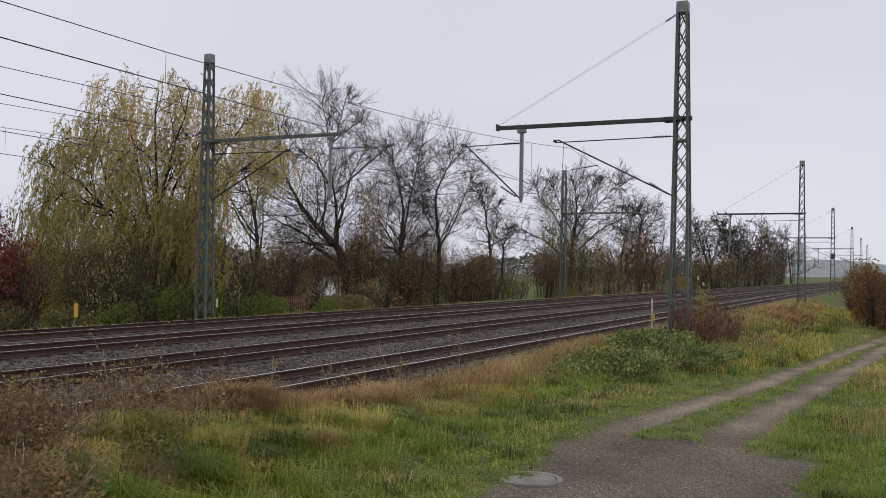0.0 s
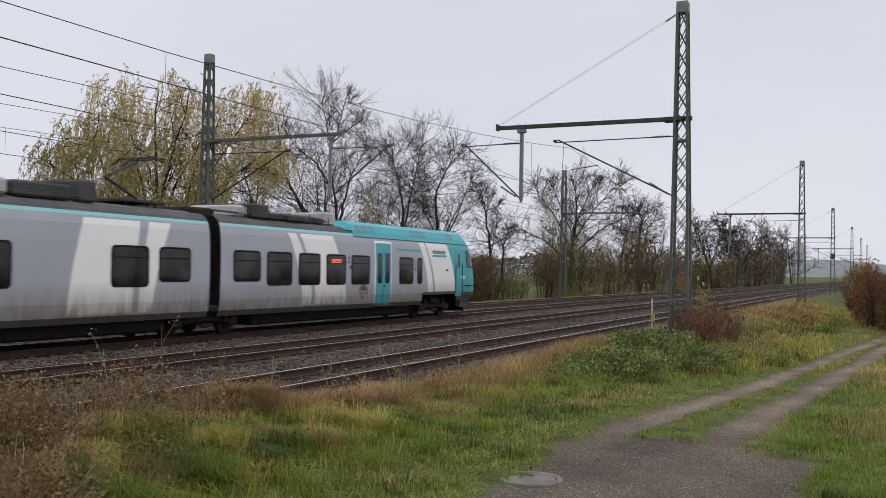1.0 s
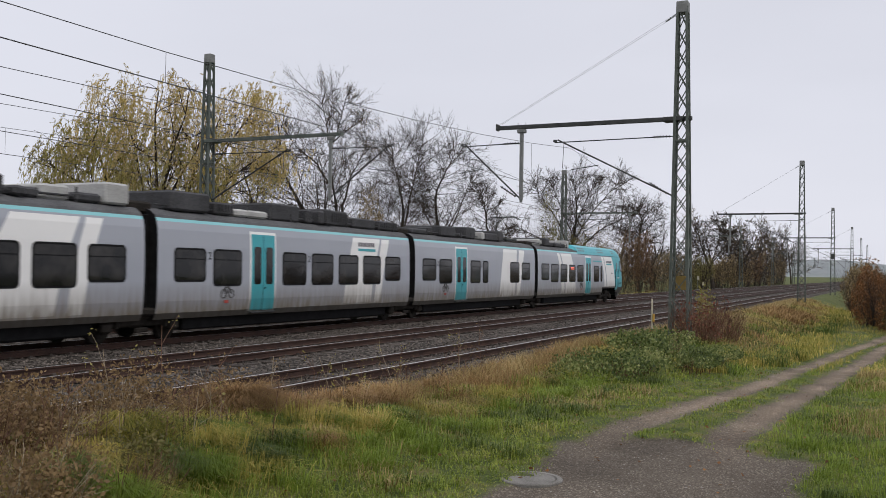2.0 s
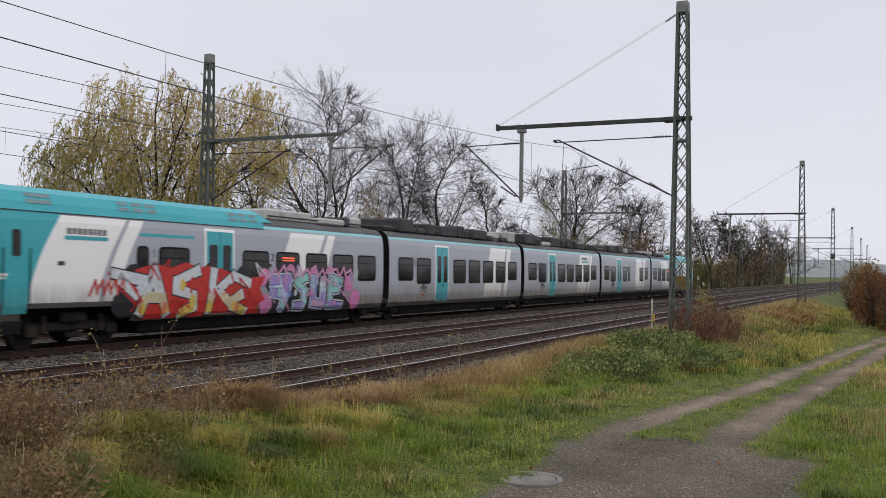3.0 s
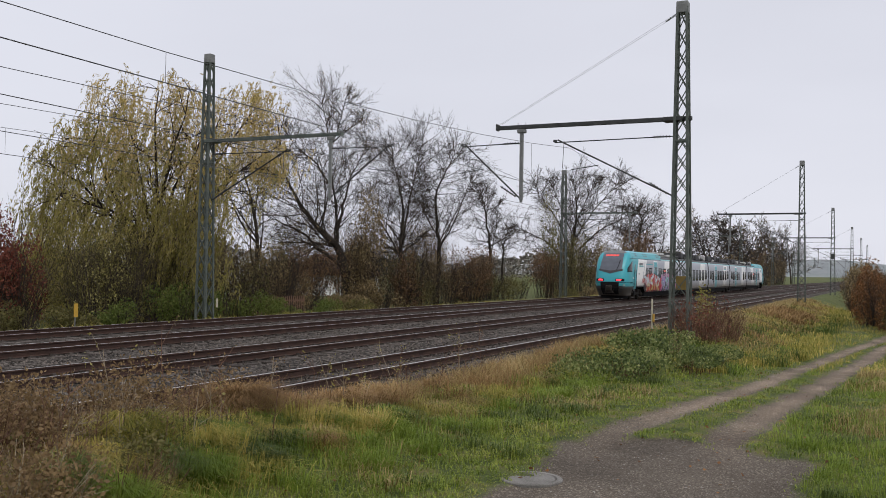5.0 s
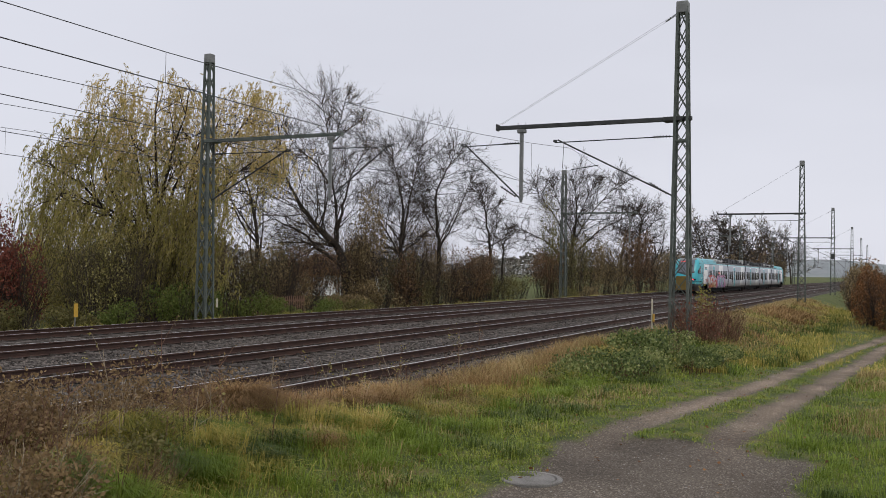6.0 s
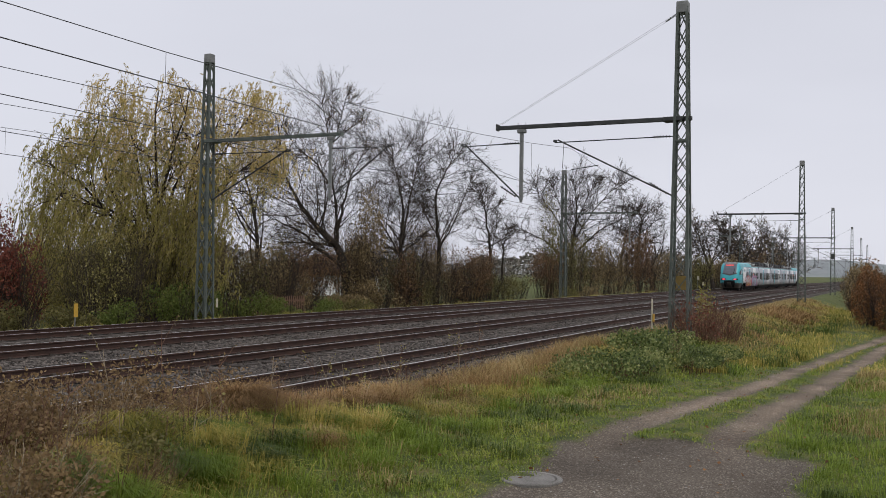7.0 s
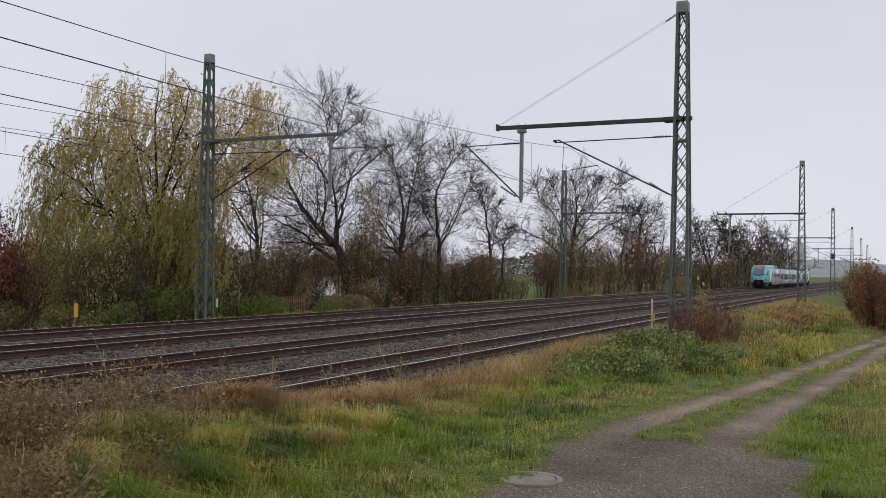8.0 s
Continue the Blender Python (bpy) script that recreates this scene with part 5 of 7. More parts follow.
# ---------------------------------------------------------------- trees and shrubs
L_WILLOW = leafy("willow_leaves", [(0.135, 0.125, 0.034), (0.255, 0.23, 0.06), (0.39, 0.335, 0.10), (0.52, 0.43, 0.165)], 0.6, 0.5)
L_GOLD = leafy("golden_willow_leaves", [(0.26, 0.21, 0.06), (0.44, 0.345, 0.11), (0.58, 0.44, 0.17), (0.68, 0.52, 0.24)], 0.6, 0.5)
L_BROWN = leafy("withered_brown_leaves", [(0.085, 0.062, 0.033), (0.16, 0.118, 0.06), (0.25, 0.185, 0.09), (0.34, 0.26, 0.135)], 0.65, 0.35)
L_RUST = leafy("rust_leaves", [(0.075, 0.044, 0.026), (0.15, 0.088, 0.045), (0.23, 0.14, 0.07)], 0.65, 0.35)
L_ORANGE = leafy("orange_autumn_leaves", [(0.09, 0.042, 0.018), (0.19, 0.088, 0.032), (0.3, 0.15, 0.055)], 0.65, 0.4)
L_DARKRED = leafy("dark_red_leaves", [(0.085, 0.025, 0.018), (0.17, 0.05, 0.032), (0.25, 0.085, 0.05)], 0.65, 0.3)
L_OLIVE = leafy("olive_leaves", [(0.065, 0.065, 0.022), (0.135, 0.122, 0.042), (0.225, 0.19, 0.072)], 0.65, 0.35)
L_GREEN = leafy("fresh_hedge_leaves", [(0.055, 0.08, 0.016), (0.13, 0.165, 0.036), (0.22, 0.24, 0.07)], 0.6, 0.4)
L_BRAMBLE = leafy("bramble_leaves", [(0.03, 0.045, 0.015), (0.085, 0.12, 0.036), (0.19, 0.225, 0.07), (0.42, 0.42, 0.18)], 0.5, 0.4)
L_WEED = leafy("withered_weed_leaves", [(0.10, 0.065, 0.035), (0.21, 0.14, 0.07), (0.34, 0.235, 0.115)], 0.7, 0.35)
L_YELLOW = leafy("yellowing_leaves", [(0.14, 0.13, 0.03), (0.27, 0.24, 0.07), (0.4, 0.36, 0.16)])


def bend(rng, p, d, length, n, wob, lift):
    """A wandering path from p along d."""
    pts, d = [Vector(p)], Vector(d).normalized()
    for _ in range(n):
        d = (d + Vector((rng.uniform(-wob, wob), rng.uniform(-wob, wob), rng.uniform(-wob, wob) + lift))).normalized()
        pts.append(pts[-1] + d * (length / n))
    return pts, d


def side_way(rng, d, deg):
    """A direction that leaves d by about deg degrees."""
    ax = d.cross(Vector((rng.gauss(0, 1), rng.gauss(0, 1), rng.gauss(0, 1))))
    return (Matrix.Rotation(radians(deg), 3, ax.normalized()) @ d).normalized() if ax.length > 1e-3 else d


def grow(limbs, twigs, rng, p, d, length, r, level, cfg, tips):
    last = level >= cfg["levels"]
    n = 1 if last else (7, 5, 3, 2)[level]
    pts, end = bend(rng, p, d, length, n, cfg["wob"] * (0.6, 1.0, 1.4, 1.6, 1.0)[level], cfg["lift"] * (1 if level else 0.3))
    rt = max(r * (0.3 if last else 0.3), cfg["min_r"] * 0.55)
    (limbs if level < 2 else twigs).tube(pts, r, rt, (9, 6, 5, 3, 3, 3)[level], cap=False)
    if last:
        tips.append(pts[-1])
        return
    k = cfg["kids"][level]
    k = max(2, round(k * rng.uniform(0.8, 1.2)))
    lo = cfg["clear"] if level == 0 else 0.22
    for i in range(k):
        u = lo + (1 - lo) * (i + rng.uniform(0.2, 0.9)) / k
        f = u * n
        j = min(int(f), n - 1)
        q = pts[j].lerp(pts[j + 1], f - j)
        dd = (pts[j + 1] - pts[j]).normalized()
        a = rng.uniform(*cfg["angle"]) * (1.15 if u < 0.6 else 0.75)
        ln = length * cfg["ratio"][level] * rng.uniform(0.7, 1.2) * (1.15 - 0.5 * u if level else 1.1 - 0.45 * (u - lo) / (1 - lo))
        rr = max((r + (rt - r) * u) * rng.uniform(0.36, 0.55), cfg["min_r"] * (1.0 if level > 1 else 1.8))
        grow(limbs, twigs, rng, q, side_way(rng, dd, a), ln, rr, level + 1, cfg, tips)
    grow(limbs, twigs, rng, pts[-1], end, length * cfg["ratio"][level] * 0.8, rt, level + 1, cfg, tips)


def bare_tree(name, at, height, seed, lean=(0, 0), radius=None, stems=1, leaf=None, leaves=0, spread=1.0, label="", clear=0.3, kids=(8, 7, 6, 5), min_r=0.0135, leaf_size=0.06):
    rng = random.Random(seed)
    t = thing(name, label or "bare deciduous tree with dark bark and fine twigs", "tree", at, "trees beside the railway")
    limbs, twigs, tips = Mb(), Mb(), []
    cfg = dict(levels=4, wob=0.2, lift=0.035, kids=kids, clear=clear, angle=(34 * spread, 72 * spread), ratio=(0.66, 0.62, 0.52, 0.42), min_r=min_r)
    r = radius or height * 0.021
    for s in range(stems):
        a = 6.28 * s / stems + rng.uniform(0, 1)
        off = Vector((math.cos(a), math.sin(a), 0)) * (0.0 if stems == 1 else r * 1.1)
        d = Vector((lean[0] + (0.2 * math.cos(a) if stems > 1 else 0), lean[1] + (0.2 * math.sin(a) if stems > 1 else 0), 1))
        grow(limbs, twigs, rng, off + Vector((0, 0, -0.3)), d, height * 0.56 * (1 if s == 0 else rng.uniform(0.75, 1)), r * (1 if stems == 1 else 0.72), 0, cfg, tips)
    part("trunk", limbs, M_BARK, t, "dark trunk and limbs", smooth=True)
    part("branchwork", twigs, M_TWIG, t, "fine bare twigs", kind="stuff")
    if leaf:
        g = np.random.default_rng(seed)
        tp = np.array([tuple(q) for q in tips])
        c = tp[g.integers(0, len(tp), leaves)] + g.normal(0, 0.22, (leaves, 3))
        u = unit(g, leaves)
        w = np.cross(u, unit(g, leaves))
        s = g.uniform(0.6, 1.3, (leaves, 1)) * leaf_size
        ob = new("foliage", quads("foliage", c, u * s, w * s * 0.6, leaf))
        ob.parent = t
        tagged(ob, "last withered leaves", kind="stuff")
    return t


def limbed_tree(name, at, turn, limbs, seed, label, r=0.4, min_r=0.011, density=3.0, reach=0.38, leaf=None, leaves=0, leaf_size=0.05, kids=(0, 0, 6, 5), lift=0.035, depth=1.6):
    """A tree with a few main limbs given as (aside, up) paths in its own turned plane; smaller branches grow from them."""
    rng = random.Random(seed)
    t = thing(name, label, "tree", at, "trees beside the railway")
    ca, sa = math.cos(radians(turn)), math.sin(radians(turn))
    wood, twigs, tips = Mb(), Mb(), []
    cfg = dict(levels=4, wob=0.2, lift=lift, kids=kids, clear=0.2, angle=(30, 68), ratio=(0.6, 0.62, 0.58, 0.5), min_r=min_r)
    for k, path in enumerate(limbs):
        far = 0.0 if k == 0 else rng.uniform(-depth, depth)
        n = len(path)
        ctl = []
        for i, (u, z) in enumerate(path):
            v = far * (i / (n - 1)) ** 1.3
            ctl.append(Vector((u * ca - v * sa, u * sa + v * ca, z)))
        ctl = [ctl[0] * 2 - ctl[1]] + ctl + [ctl[-1] * 2 - ctl[-2]]
        pts = []
        for i in range(1, n):
            a, b, c, d = ctl[i - 1:i + 3]
            for q in range(4):
                w = q / 4
                pts.append(0.5 * (2 * b + (c - a) * w + (2 * a - 5 * b + 4 * c - d) * w * w + (3 * b - a - 3 * c + d) * w ** 3) + Vector((rng.gauss(0, 0.04), rng.gauss(0, 0.04), 0)))
        pts.append(ctl[-2])
        total = sum((b - a).length for a, b in zip(pts, pts[1:]))
        r0 = r if k == 0 else r * rng.uniform(0.34, 0.46) * max(0.3, 1.1 - path[0][1] / 14)
        r1 = max(0.07 * r0, 0.022)
        m = len(pts) - 1
        wood.tube(pts, [r1 + (r0 - r1) * (1 - i / m) ** 1.35 for i in range(m + 1)], r1, 9 if k == 0 else 7, cap=False)
        count = max(4, int(total * density))
        lo = 0.3 if k == 0 else 0.12
        for i in range(count + 3):
            u = lo + (1 - lo) * min(1.0, (i + rng.uniform(0.1, 0.9)) / count)
            f = min(u, 0.999) * (len(pts) - 1)
            j = int(f)
            p, d = pts[j].lerp(pts[j + 1], f - j), (pts[j + 1] - pts[j]).normalized()
            ln = total * reach * rng.uniform(0.55, 1.15) * (1.15 - 0.6 * u)
            grow(wood, twigs, rng, p, (side_way(rng, d, rng.uniform(35, 80)) + Vector((0, 0, 0.12))).normalized(), ln, max(r0 * (1 - u) ** 1.35 * rng.uniform(0.24, 0.42), min_r * 2.8), 2, cfg, tips)
    part("trunk", wood, M_BARK, t, "dark trunk and limbs", smooth=True)
    part("branchwork", twigs, M_TWIG, t, "fine bare twigs", kind="stuff")
    if leaf:
        g = np.random.default_rng(seed)
        tp = np.array([tuple(q) for q in tips])
        c = tp[g.integers(0, len(tp), leaves)] + g.normal(0, 0.2, (leaves, 3))
        w0 = unit(g, leaves)
        w1 = np.cross(w0, unit(g, leaves))
        sz = g.uniform(0.6, 1.3, (leaves, 1)) * leaf_size
        ob = new("foliage", quads("foliage", c, w0 * sz, w1 * sz * 0.6, leaf))
        ob.parent = t
        tagged(ob, "last withered leaves", kind="stuff")
    return t


def willow(at, turn, seed):
    """A weeping willow: arching limbs and loose curtains of thin leafy strands, blown a little to one side."""
    rng, g = random.Random(seed), np.random.default_rng(seed)
    t = thing("willow_tree", "large weeping willow with yellow-green autumn leaves", "tree", at, "trees beside the railway")
    t.rotation_euler = (0, 0, radians(turn))
    limbs, twigs = Mb(), Mb()
    forks = [(0.9, 0.1, 2.6), (0.2, -0.2, 2.2), (1.2, 0.0, 3.2)]
    for fx, fy, fz in forks:
        limbs.tube([(0.5, 0, -0.4), (0.55 + fx * 0.1, fy * 0.5, 1.2), (fx, fy, fz)], 0.36, 0.26, 9, cap=False)
    ends = []
    for k, (ex, ez) in enumerate(((-4.9, 8.3), (-3.0, 10.3), (-1.2, 11.9), (0.6, 12.0), (2.2, 12.3), (4.2, 11.8), (5.9, 12.0), (6.9, 9.6), (-3.9, 6.4), (-2.6, 7.4), (1.6, 8.6), (4.6, 7.8), (0.2, 9.6), (3.0, 10.2))):
        a = Vector(forks[k % 3])
        b = Vector((ex, rng.uniform(-3.2, 3.2), ez))
        mid = a.lerp(b, 0.45) + Vector((rng.uniform(-0.4, 0.4), rng.uniform(-0.4, 0.4), 0.9 + 0.12 * abs(ex)))
        pts = [a]
        for q in range(1, 8):
            w = q / 7
            pts.append(a * (1 - w) ** 2 + mid * (2 * w * (1 - w)) + b * w * w + Vector((rng.gauss(0, 0.1), rng.gauss(0, 0.1), rng.gauss(0, 0.08))))
        limbs.tube(pts, 0.12, 0.02, 7, cap=False)
        for q in range(11):
            j = rng.randint(2, 6)
            br, e = bend(rng, pts[j], side_way(rng, (pts[j + 1] - pts[j]).normalized(), rng.uniform(30, 70)), rng.uniform(1.2, 2.6), 4, 0.3, 0.03)
            twigs.tube(br, 0.03, 0.01, 5, cap=False)
            for _ in range(4):
                b2, e2 = bend(rng, br[rng.randint(1, 4)], side_way(rng, e, rng.uniform(25, 70)), rng.uniform(0.5, 1.3), 3, 0.3, 0.0)
                twigs.tube(b2, 0.018, 0.008, 3, cap=False)
        ends.append(b)
    part("trunk", limbs, M_BARK, t, "dark trunk with arching limbs", smooth=True)
    us = (-6.3, -5.7, -4.9, -3.3, -1.6, 0.2, 1.8, 3.4, 5.2, 6.8, 7.5, 7.9)
    tops = (3.6, 6.6, 9.6, 11.4, 13.7, 13.4, 13.8, 13.3, 14.0, 13.6, 11.0, 6.5)
    strands, cs, al, hue = Mb(), [], [], []
    made = 0
    while made < 430:
        x, v = g.uniform(-5.8, 7.6), g.uniform(-1, 1)
        roof = float(np.interp(x, us, tops)) * math.sqrt(1 - 0.72 * v * v)
        y = 4.6 * v
        z = roof * (1 - 0.82 * g.random() ** 1.15) - 0.15
        gap = noise.noise((x * 0.55 + 7, y * 0.4, z * 0.5))
        if z > 4.5 and gap < -0.16 + 0.12 * (x > 4.6) or (x > 4.4 and z < 8.0) or z < 1.0:
            continue
        made += 1
        size = g.uniform(0.6, 1.3)
        near = min(ends, key=lambda e: (e - Vector((x, y, z))).length)
        if (near - Vector((x, y, z))).length < 2.6:
            twigs.tube([near, near.lerp(Vector((x, y, z)), 0.5) + Vector((0, 0, 0.3)), Vector((x, y, z))], 0.016, 0.007, 3, cap=False)
        tone = g.random()
        for q in range(int(13 * size)):
            a = g.uniform(0, 2 * math.pi)
            p = Vector((x + g.normal(0, 0.5) * size, y + g.normal(0, 0.5) * size, z + g.normal(0, 0.3)))
            ln = min(g.uniform(0.7, 2.2) * size * (1.35 if x < -3.5 or z < 7 else 0.95), max(0.5, p.z + 0.2))
            out = Vector((math.cos(a), math.sin(a), 0)) * g.uniform(0.15, 0.6)
            sway = g.normal(-0.16, 0.10)
            pts = [p + out * (1 - (1 - w) ** 2) + Vector((sway * ln * w * w, 0, 0.28 * math.sin(min(1.0, w * 2.5) * 1.57) - ln * w ** 1.25)) for w in (0, 0.33, 0.66, 1.0)]
            strands.tube(pts, 0.006, 0.003, 3, cap=False)
            for i in range(int(ln * 17)):
                w = g.random() ** 0.85 * 3
                j = min(int(w), 2)
                c0, d0 = pts[j].lerp(pts[j + 1], w - j), (pts[j + 1] - pts[j]).normalized()
                cs.append((c0.x + g.normal(0, 0.045), c0.y + g.normal(0, 0.045), c0.z + g.normal(0, 0.03)))
                al.append((d0.x + g.normal(0, 0.22), d0.y + g.normal(0, 0.22), d0.z - 0.1 + g.normal(0, 0.15)))
                hue.append(tone)
    part("strandwork", strands, M_PALESTEM, t, "thin hanging twigs", kind="stuff")
    part("branchwork", twigs, M_TWIG, t, kind="stuff")
    c, u = np.array(cs), np.array(al)
    u /= np.linalg.norm(u, axis=1, keepdims=True)
    w = np.cross(u, unit(g, len(c)))
    sz = g.uniform(0.055, 0.115, (len(c), 1))
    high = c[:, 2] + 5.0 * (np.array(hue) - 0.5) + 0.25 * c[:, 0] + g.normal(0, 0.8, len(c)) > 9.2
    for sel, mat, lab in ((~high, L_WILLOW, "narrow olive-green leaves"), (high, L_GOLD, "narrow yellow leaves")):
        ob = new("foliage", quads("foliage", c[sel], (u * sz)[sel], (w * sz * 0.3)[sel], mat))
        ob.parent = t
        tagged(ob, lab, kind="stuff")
    return t


def shrub(name, at, rx, ry, h, seed, leaf, n, size=0.07, stems=60, stem=None, label="", category="shrub", group="shrubs beside the railway", thick=0.012, hollow=0.35, lobes=9, aspect=0.6):
    """A shrub of thin stems and loose leaves that fill several uneven lobes."""
    rng, g = random.Random(seed), np.random.default_rng(seed)
    t = thing(name, label, category, at, group)
    st = Mb()
    for k in range(stems):
        a, q = rng.uniform(0, 6.283), math.sqrt(rng.random())
        p = Vector((math.cos(a) * q * rx * 0.6, math.sin(a) * q * ry * 0.6, -0.15))
        d = Vector((math.cos(a) * rng.uniform(0.1, 0.7) * min(1, rx / h), math.sin(a) * rng.uniform(0.1, 0.7) * min(1, ry / h), 1))
        ln = h * rng.uniform(0.6, 1.08)
        pts, end = bend(rng, p, d, ln, 3, 0.2, 0.02)
        st.tube(pts, thick * rng.uniform(0.8, 1.5), thick * 0.4, 3, cap=False)
        for _ in range(3):
            j = rng.randint(1, 2)
            b, _e = bend(rng, pts[j], side_way(rng, end, rng.uniform(20, 50)), ln * rng.uniform(0.2, 0.45), 1, 0.2, 0.05)
            st.tube(b, thick * 0.6, thick * 0.3, 3, cap=False)
    part("stemwork", st, stem or M_TWIG, t, kind="stuff")
    if n:
        lob = [(rng.uniform(-0.72, 0.72) * rx, rng.uniform(-0.72, 0.72) * ry, h * rng.uniform(0.22, 0.78), rng.uniform(0.28, 0.5)) for _ in range(lobes)]
        which = g.integers(0, lobes, n)
        L = np.array(lob)[which]
        v = unit(g, n) * (hollow + (1 - hollow) * g.random((n, 1)) ** 0.5)
        c = L[:, :3] + v * L[:, 3:4] * np.array([rx, ry, h * 0.9])
        c[:, 2] = np.abs(c[:, 2])
        u = unit(g, n)
        w = np.cross(u, unit(g, n))
        s = g.uniform(0.55, 1.3, (n, 1)) * size
        ob = new("foliage", quads("foliage", c, u * s, w * s * aspect, leaf))
        ob.parent = t
        tagged(ob, kind="stuff")
    return t


def plant_far_side():
    willow((39.3, 35.9, -0.8), -47, 4)
    limbed_tree("leaning_tree", (62.5, 36.5, -0.8), -59.7, [
        [(0.1, -0.3), (-0.5, 2.7), (-1.1, 4.6), (-2.7, 6.2), (-4.0, 7.9), (-4.9, 9.6), (-5.8, 11.4)],
        [(-0.8, 3.3), (-2.5, 4.5), (-3.6, 5.6), (-5.3, 6.4), (-7.0, 7.2)],
        [(-1.1, 4.4), (-1.2, 6.7), (-1.5, 9.3), (-1.9, 12.7), (-2.5, 15.6)],
        [(-1.15, 6.0), (-0.6, 8.4), (-0.1, 10.2), (0.9, 12.0)],
        [(-1.5, 9.0), (-2.8, 10.9), (-4.3, 12.2), (-5.4, 13.8)],
        [(-1.85, 12.0), (-1.0, 14.4), (-0.6, 16.0)],
        [(-1.9, 12.4), (0.0, 14.0), (0.9, 14.6)]], 12, "leaning tree with dark bark and a few brown leaves", 0.46, 0.011, 3.2, 0.42, L_BROWN, 5200, 0.055)
    limbed_tree("tree", (74.7, 37.0, -0.8), -63.6, [
        [(0.0, -0.3), (-0.8, 2.9), (-1.6, 4.9), (-1.3, 7.9), (-1.9, 11.0), (-2.4, 13.0)],
        [(-0.3, 1.0), (-1.3, 3.4), (-2.5, 5.9), (-3.6, 7.8), (-4.2, 9.6)],
        [(-1.4, 5.2), (-0.8, 9.0), (-0.2, 12.0), (0.3, 14.6)]], 15, "bare twin-stemmed tree with dark bark", 0.34, 0.012, 3.2, 0.38)
    limbed_tree("tree", (78.7, 37.0, -0.8), -64.8, [
        [(0.0, -0.3), (0.2, 3.5), (0.0, 6.6), (-0.2, 9.7), (0.7, 12.2), (1.5, 13.8)],
        [(0.1, 6.0), (-1.1, 8.1), (-1.6, 10.2), (-1.9, 12.0)],
        [(0.1, 4.9), (1.3, 7.1), (2.4, 10.0), (3.0, 11.4)]], 16, "slender bare tree with a forked trunk", 0.28, 0.012, 3.0, 0.38)
    bare_tree("tree", (51.5, 37.5, -0.8), 15.0, 14, (0.05, 0), 0.22, 1, L_YELLOW, 1600, 0.9, "thin tree behind the willow with few yellow leaves", 0.3, (8, 7, 6, 4), 0.011, 0.05)
    limbed_tree("tree", (99.1, 40.0, -0.8), -68.0, [
        [(0.0, -0.3), (0.0, 4.3), (-0.4, 8.1), (-0.9, 10.8), (-1.2, 11.8)],
        [(0.0, 4.8), (0.6, 8.0), (0.8, 10.6)]], 17, "slim bare tree with upswept limbs", 0.24, 0.014, 3.8, 0.26)
    limbed_tree("tree", (103.1, 40.0, -0.8), -68.8, [[(0.0, -0.3), (-0.1, 4.4), (0.1, 6.6), (0.5, 8.0)]], 30, "slim bare tree with upswept limbs", 0.18, 0.014, 3.8, 0.26)
    limbed_tree("tree", (132.6, 41.0, -0.8), -72.8, [
        [(0.0, -0.3), (0.1, 6.6), (0.7, 12.0), (0.2, 16.2)],
        [(0.1, 4.7), (-1.7, 9.8), (-4.2, 13.5), (-5.2, 15.0)],
        [(0.1, 7.2), (3.1, 12.0), (6.0, 15.4), (6.8, 16.2)],
        [(0.1, 8.8), (-2.2, 14.0), (-2.9, 16.2)],
        [(0.3, 9.4), (2.6, 14.8), (3.5, 16.6)],
        [(0.1, 3.9), (-3.3, 7.3), (-6.6, 9.0), (-8.0, 9.8)],
        [(0.2, 5.6), (3.9, 9.1), (7.0, 10.7), (9.0, 11.6)]], 18, "broad bare tree with a domed crown", 0.46, 0.019, 2.2, 0.34, depth=4.0)
    limbed_tree("tree", (174.4, 41.0, -0.8), -76.8, [
        [(0.0, -0.3), (-0.1, 7.5), (0.4, 13.0), (-0.2, 15.2)],
        [(-0.1, 6.5), (-3.2, 10.9), (-4.6, 13.2)],
        [(0.0, 8.6), (2.4, 12.6), (3.2, 15.0)]], 19, "broad bare tree with a domed crown", 0.4, 0.022, 2.0, 0.36, depth=4.0)
    limbed_tree("tree", (214.6, 34.0, -0.8), -81.0, [
        [(0.0, -0.3), (-0.9, 5.2), (-2.7, 9.8), (-3.4, 13.2)],
        [(-0.8, 4.4), (0.9, 9.8), (1.4, 13.0), (1.1, 14.8)],
        [(-1.5, 7.4), (-4.2, 9.8), (-4.7, 12.0)],
        [(-0.5, 5.4), (2.7, 9.8), (3.3, 12.0)]], 20, "gnarled bare tree with a forked trunk", 0.5, 0.028, 1.6, 0.36, depth=3.0)
    k = 0
    for x, y, h in ((232, 36, 15), (252, 35, 15), (270, 37, 17), (292, 36, 16), (318, 36, 18), (345, 37, 18), (375, 37, 19), (415, 38, 19), (455, 38, 19), (190, 42, 14), (172, 44, 15)):
        dense = x > 225
        bare_tree("tree", (x, y, -0.8), h * (1.3 if dense else 1.15), 50 + k, (0.12 * math.sin(k * 2.2), 0), 0.4, 1 + k % 2, L_BROWN if dense else None, 450 if dense else 0, 1.0, "hazy tree with brown withered leaves" if dense else "", 0.22, (6, 5, 5, 3), 0.05 if dense else 0.032, 0.2)
        k += 1
    bare_tree("tree", (26.5, 39.0, -0.8), 9.0, 71, (-0.1, 0), 0.2, 1, None, 0, 1.0, "", 0.2, (8, 7, 6, 4))
    bare_tree("tree", (22.0, 44.0, -0.8), 10.0, 72, (0.1, 0), 0.2, 1, None, 0, 1.0, "", 0.2, (8, 7, 6, 4))
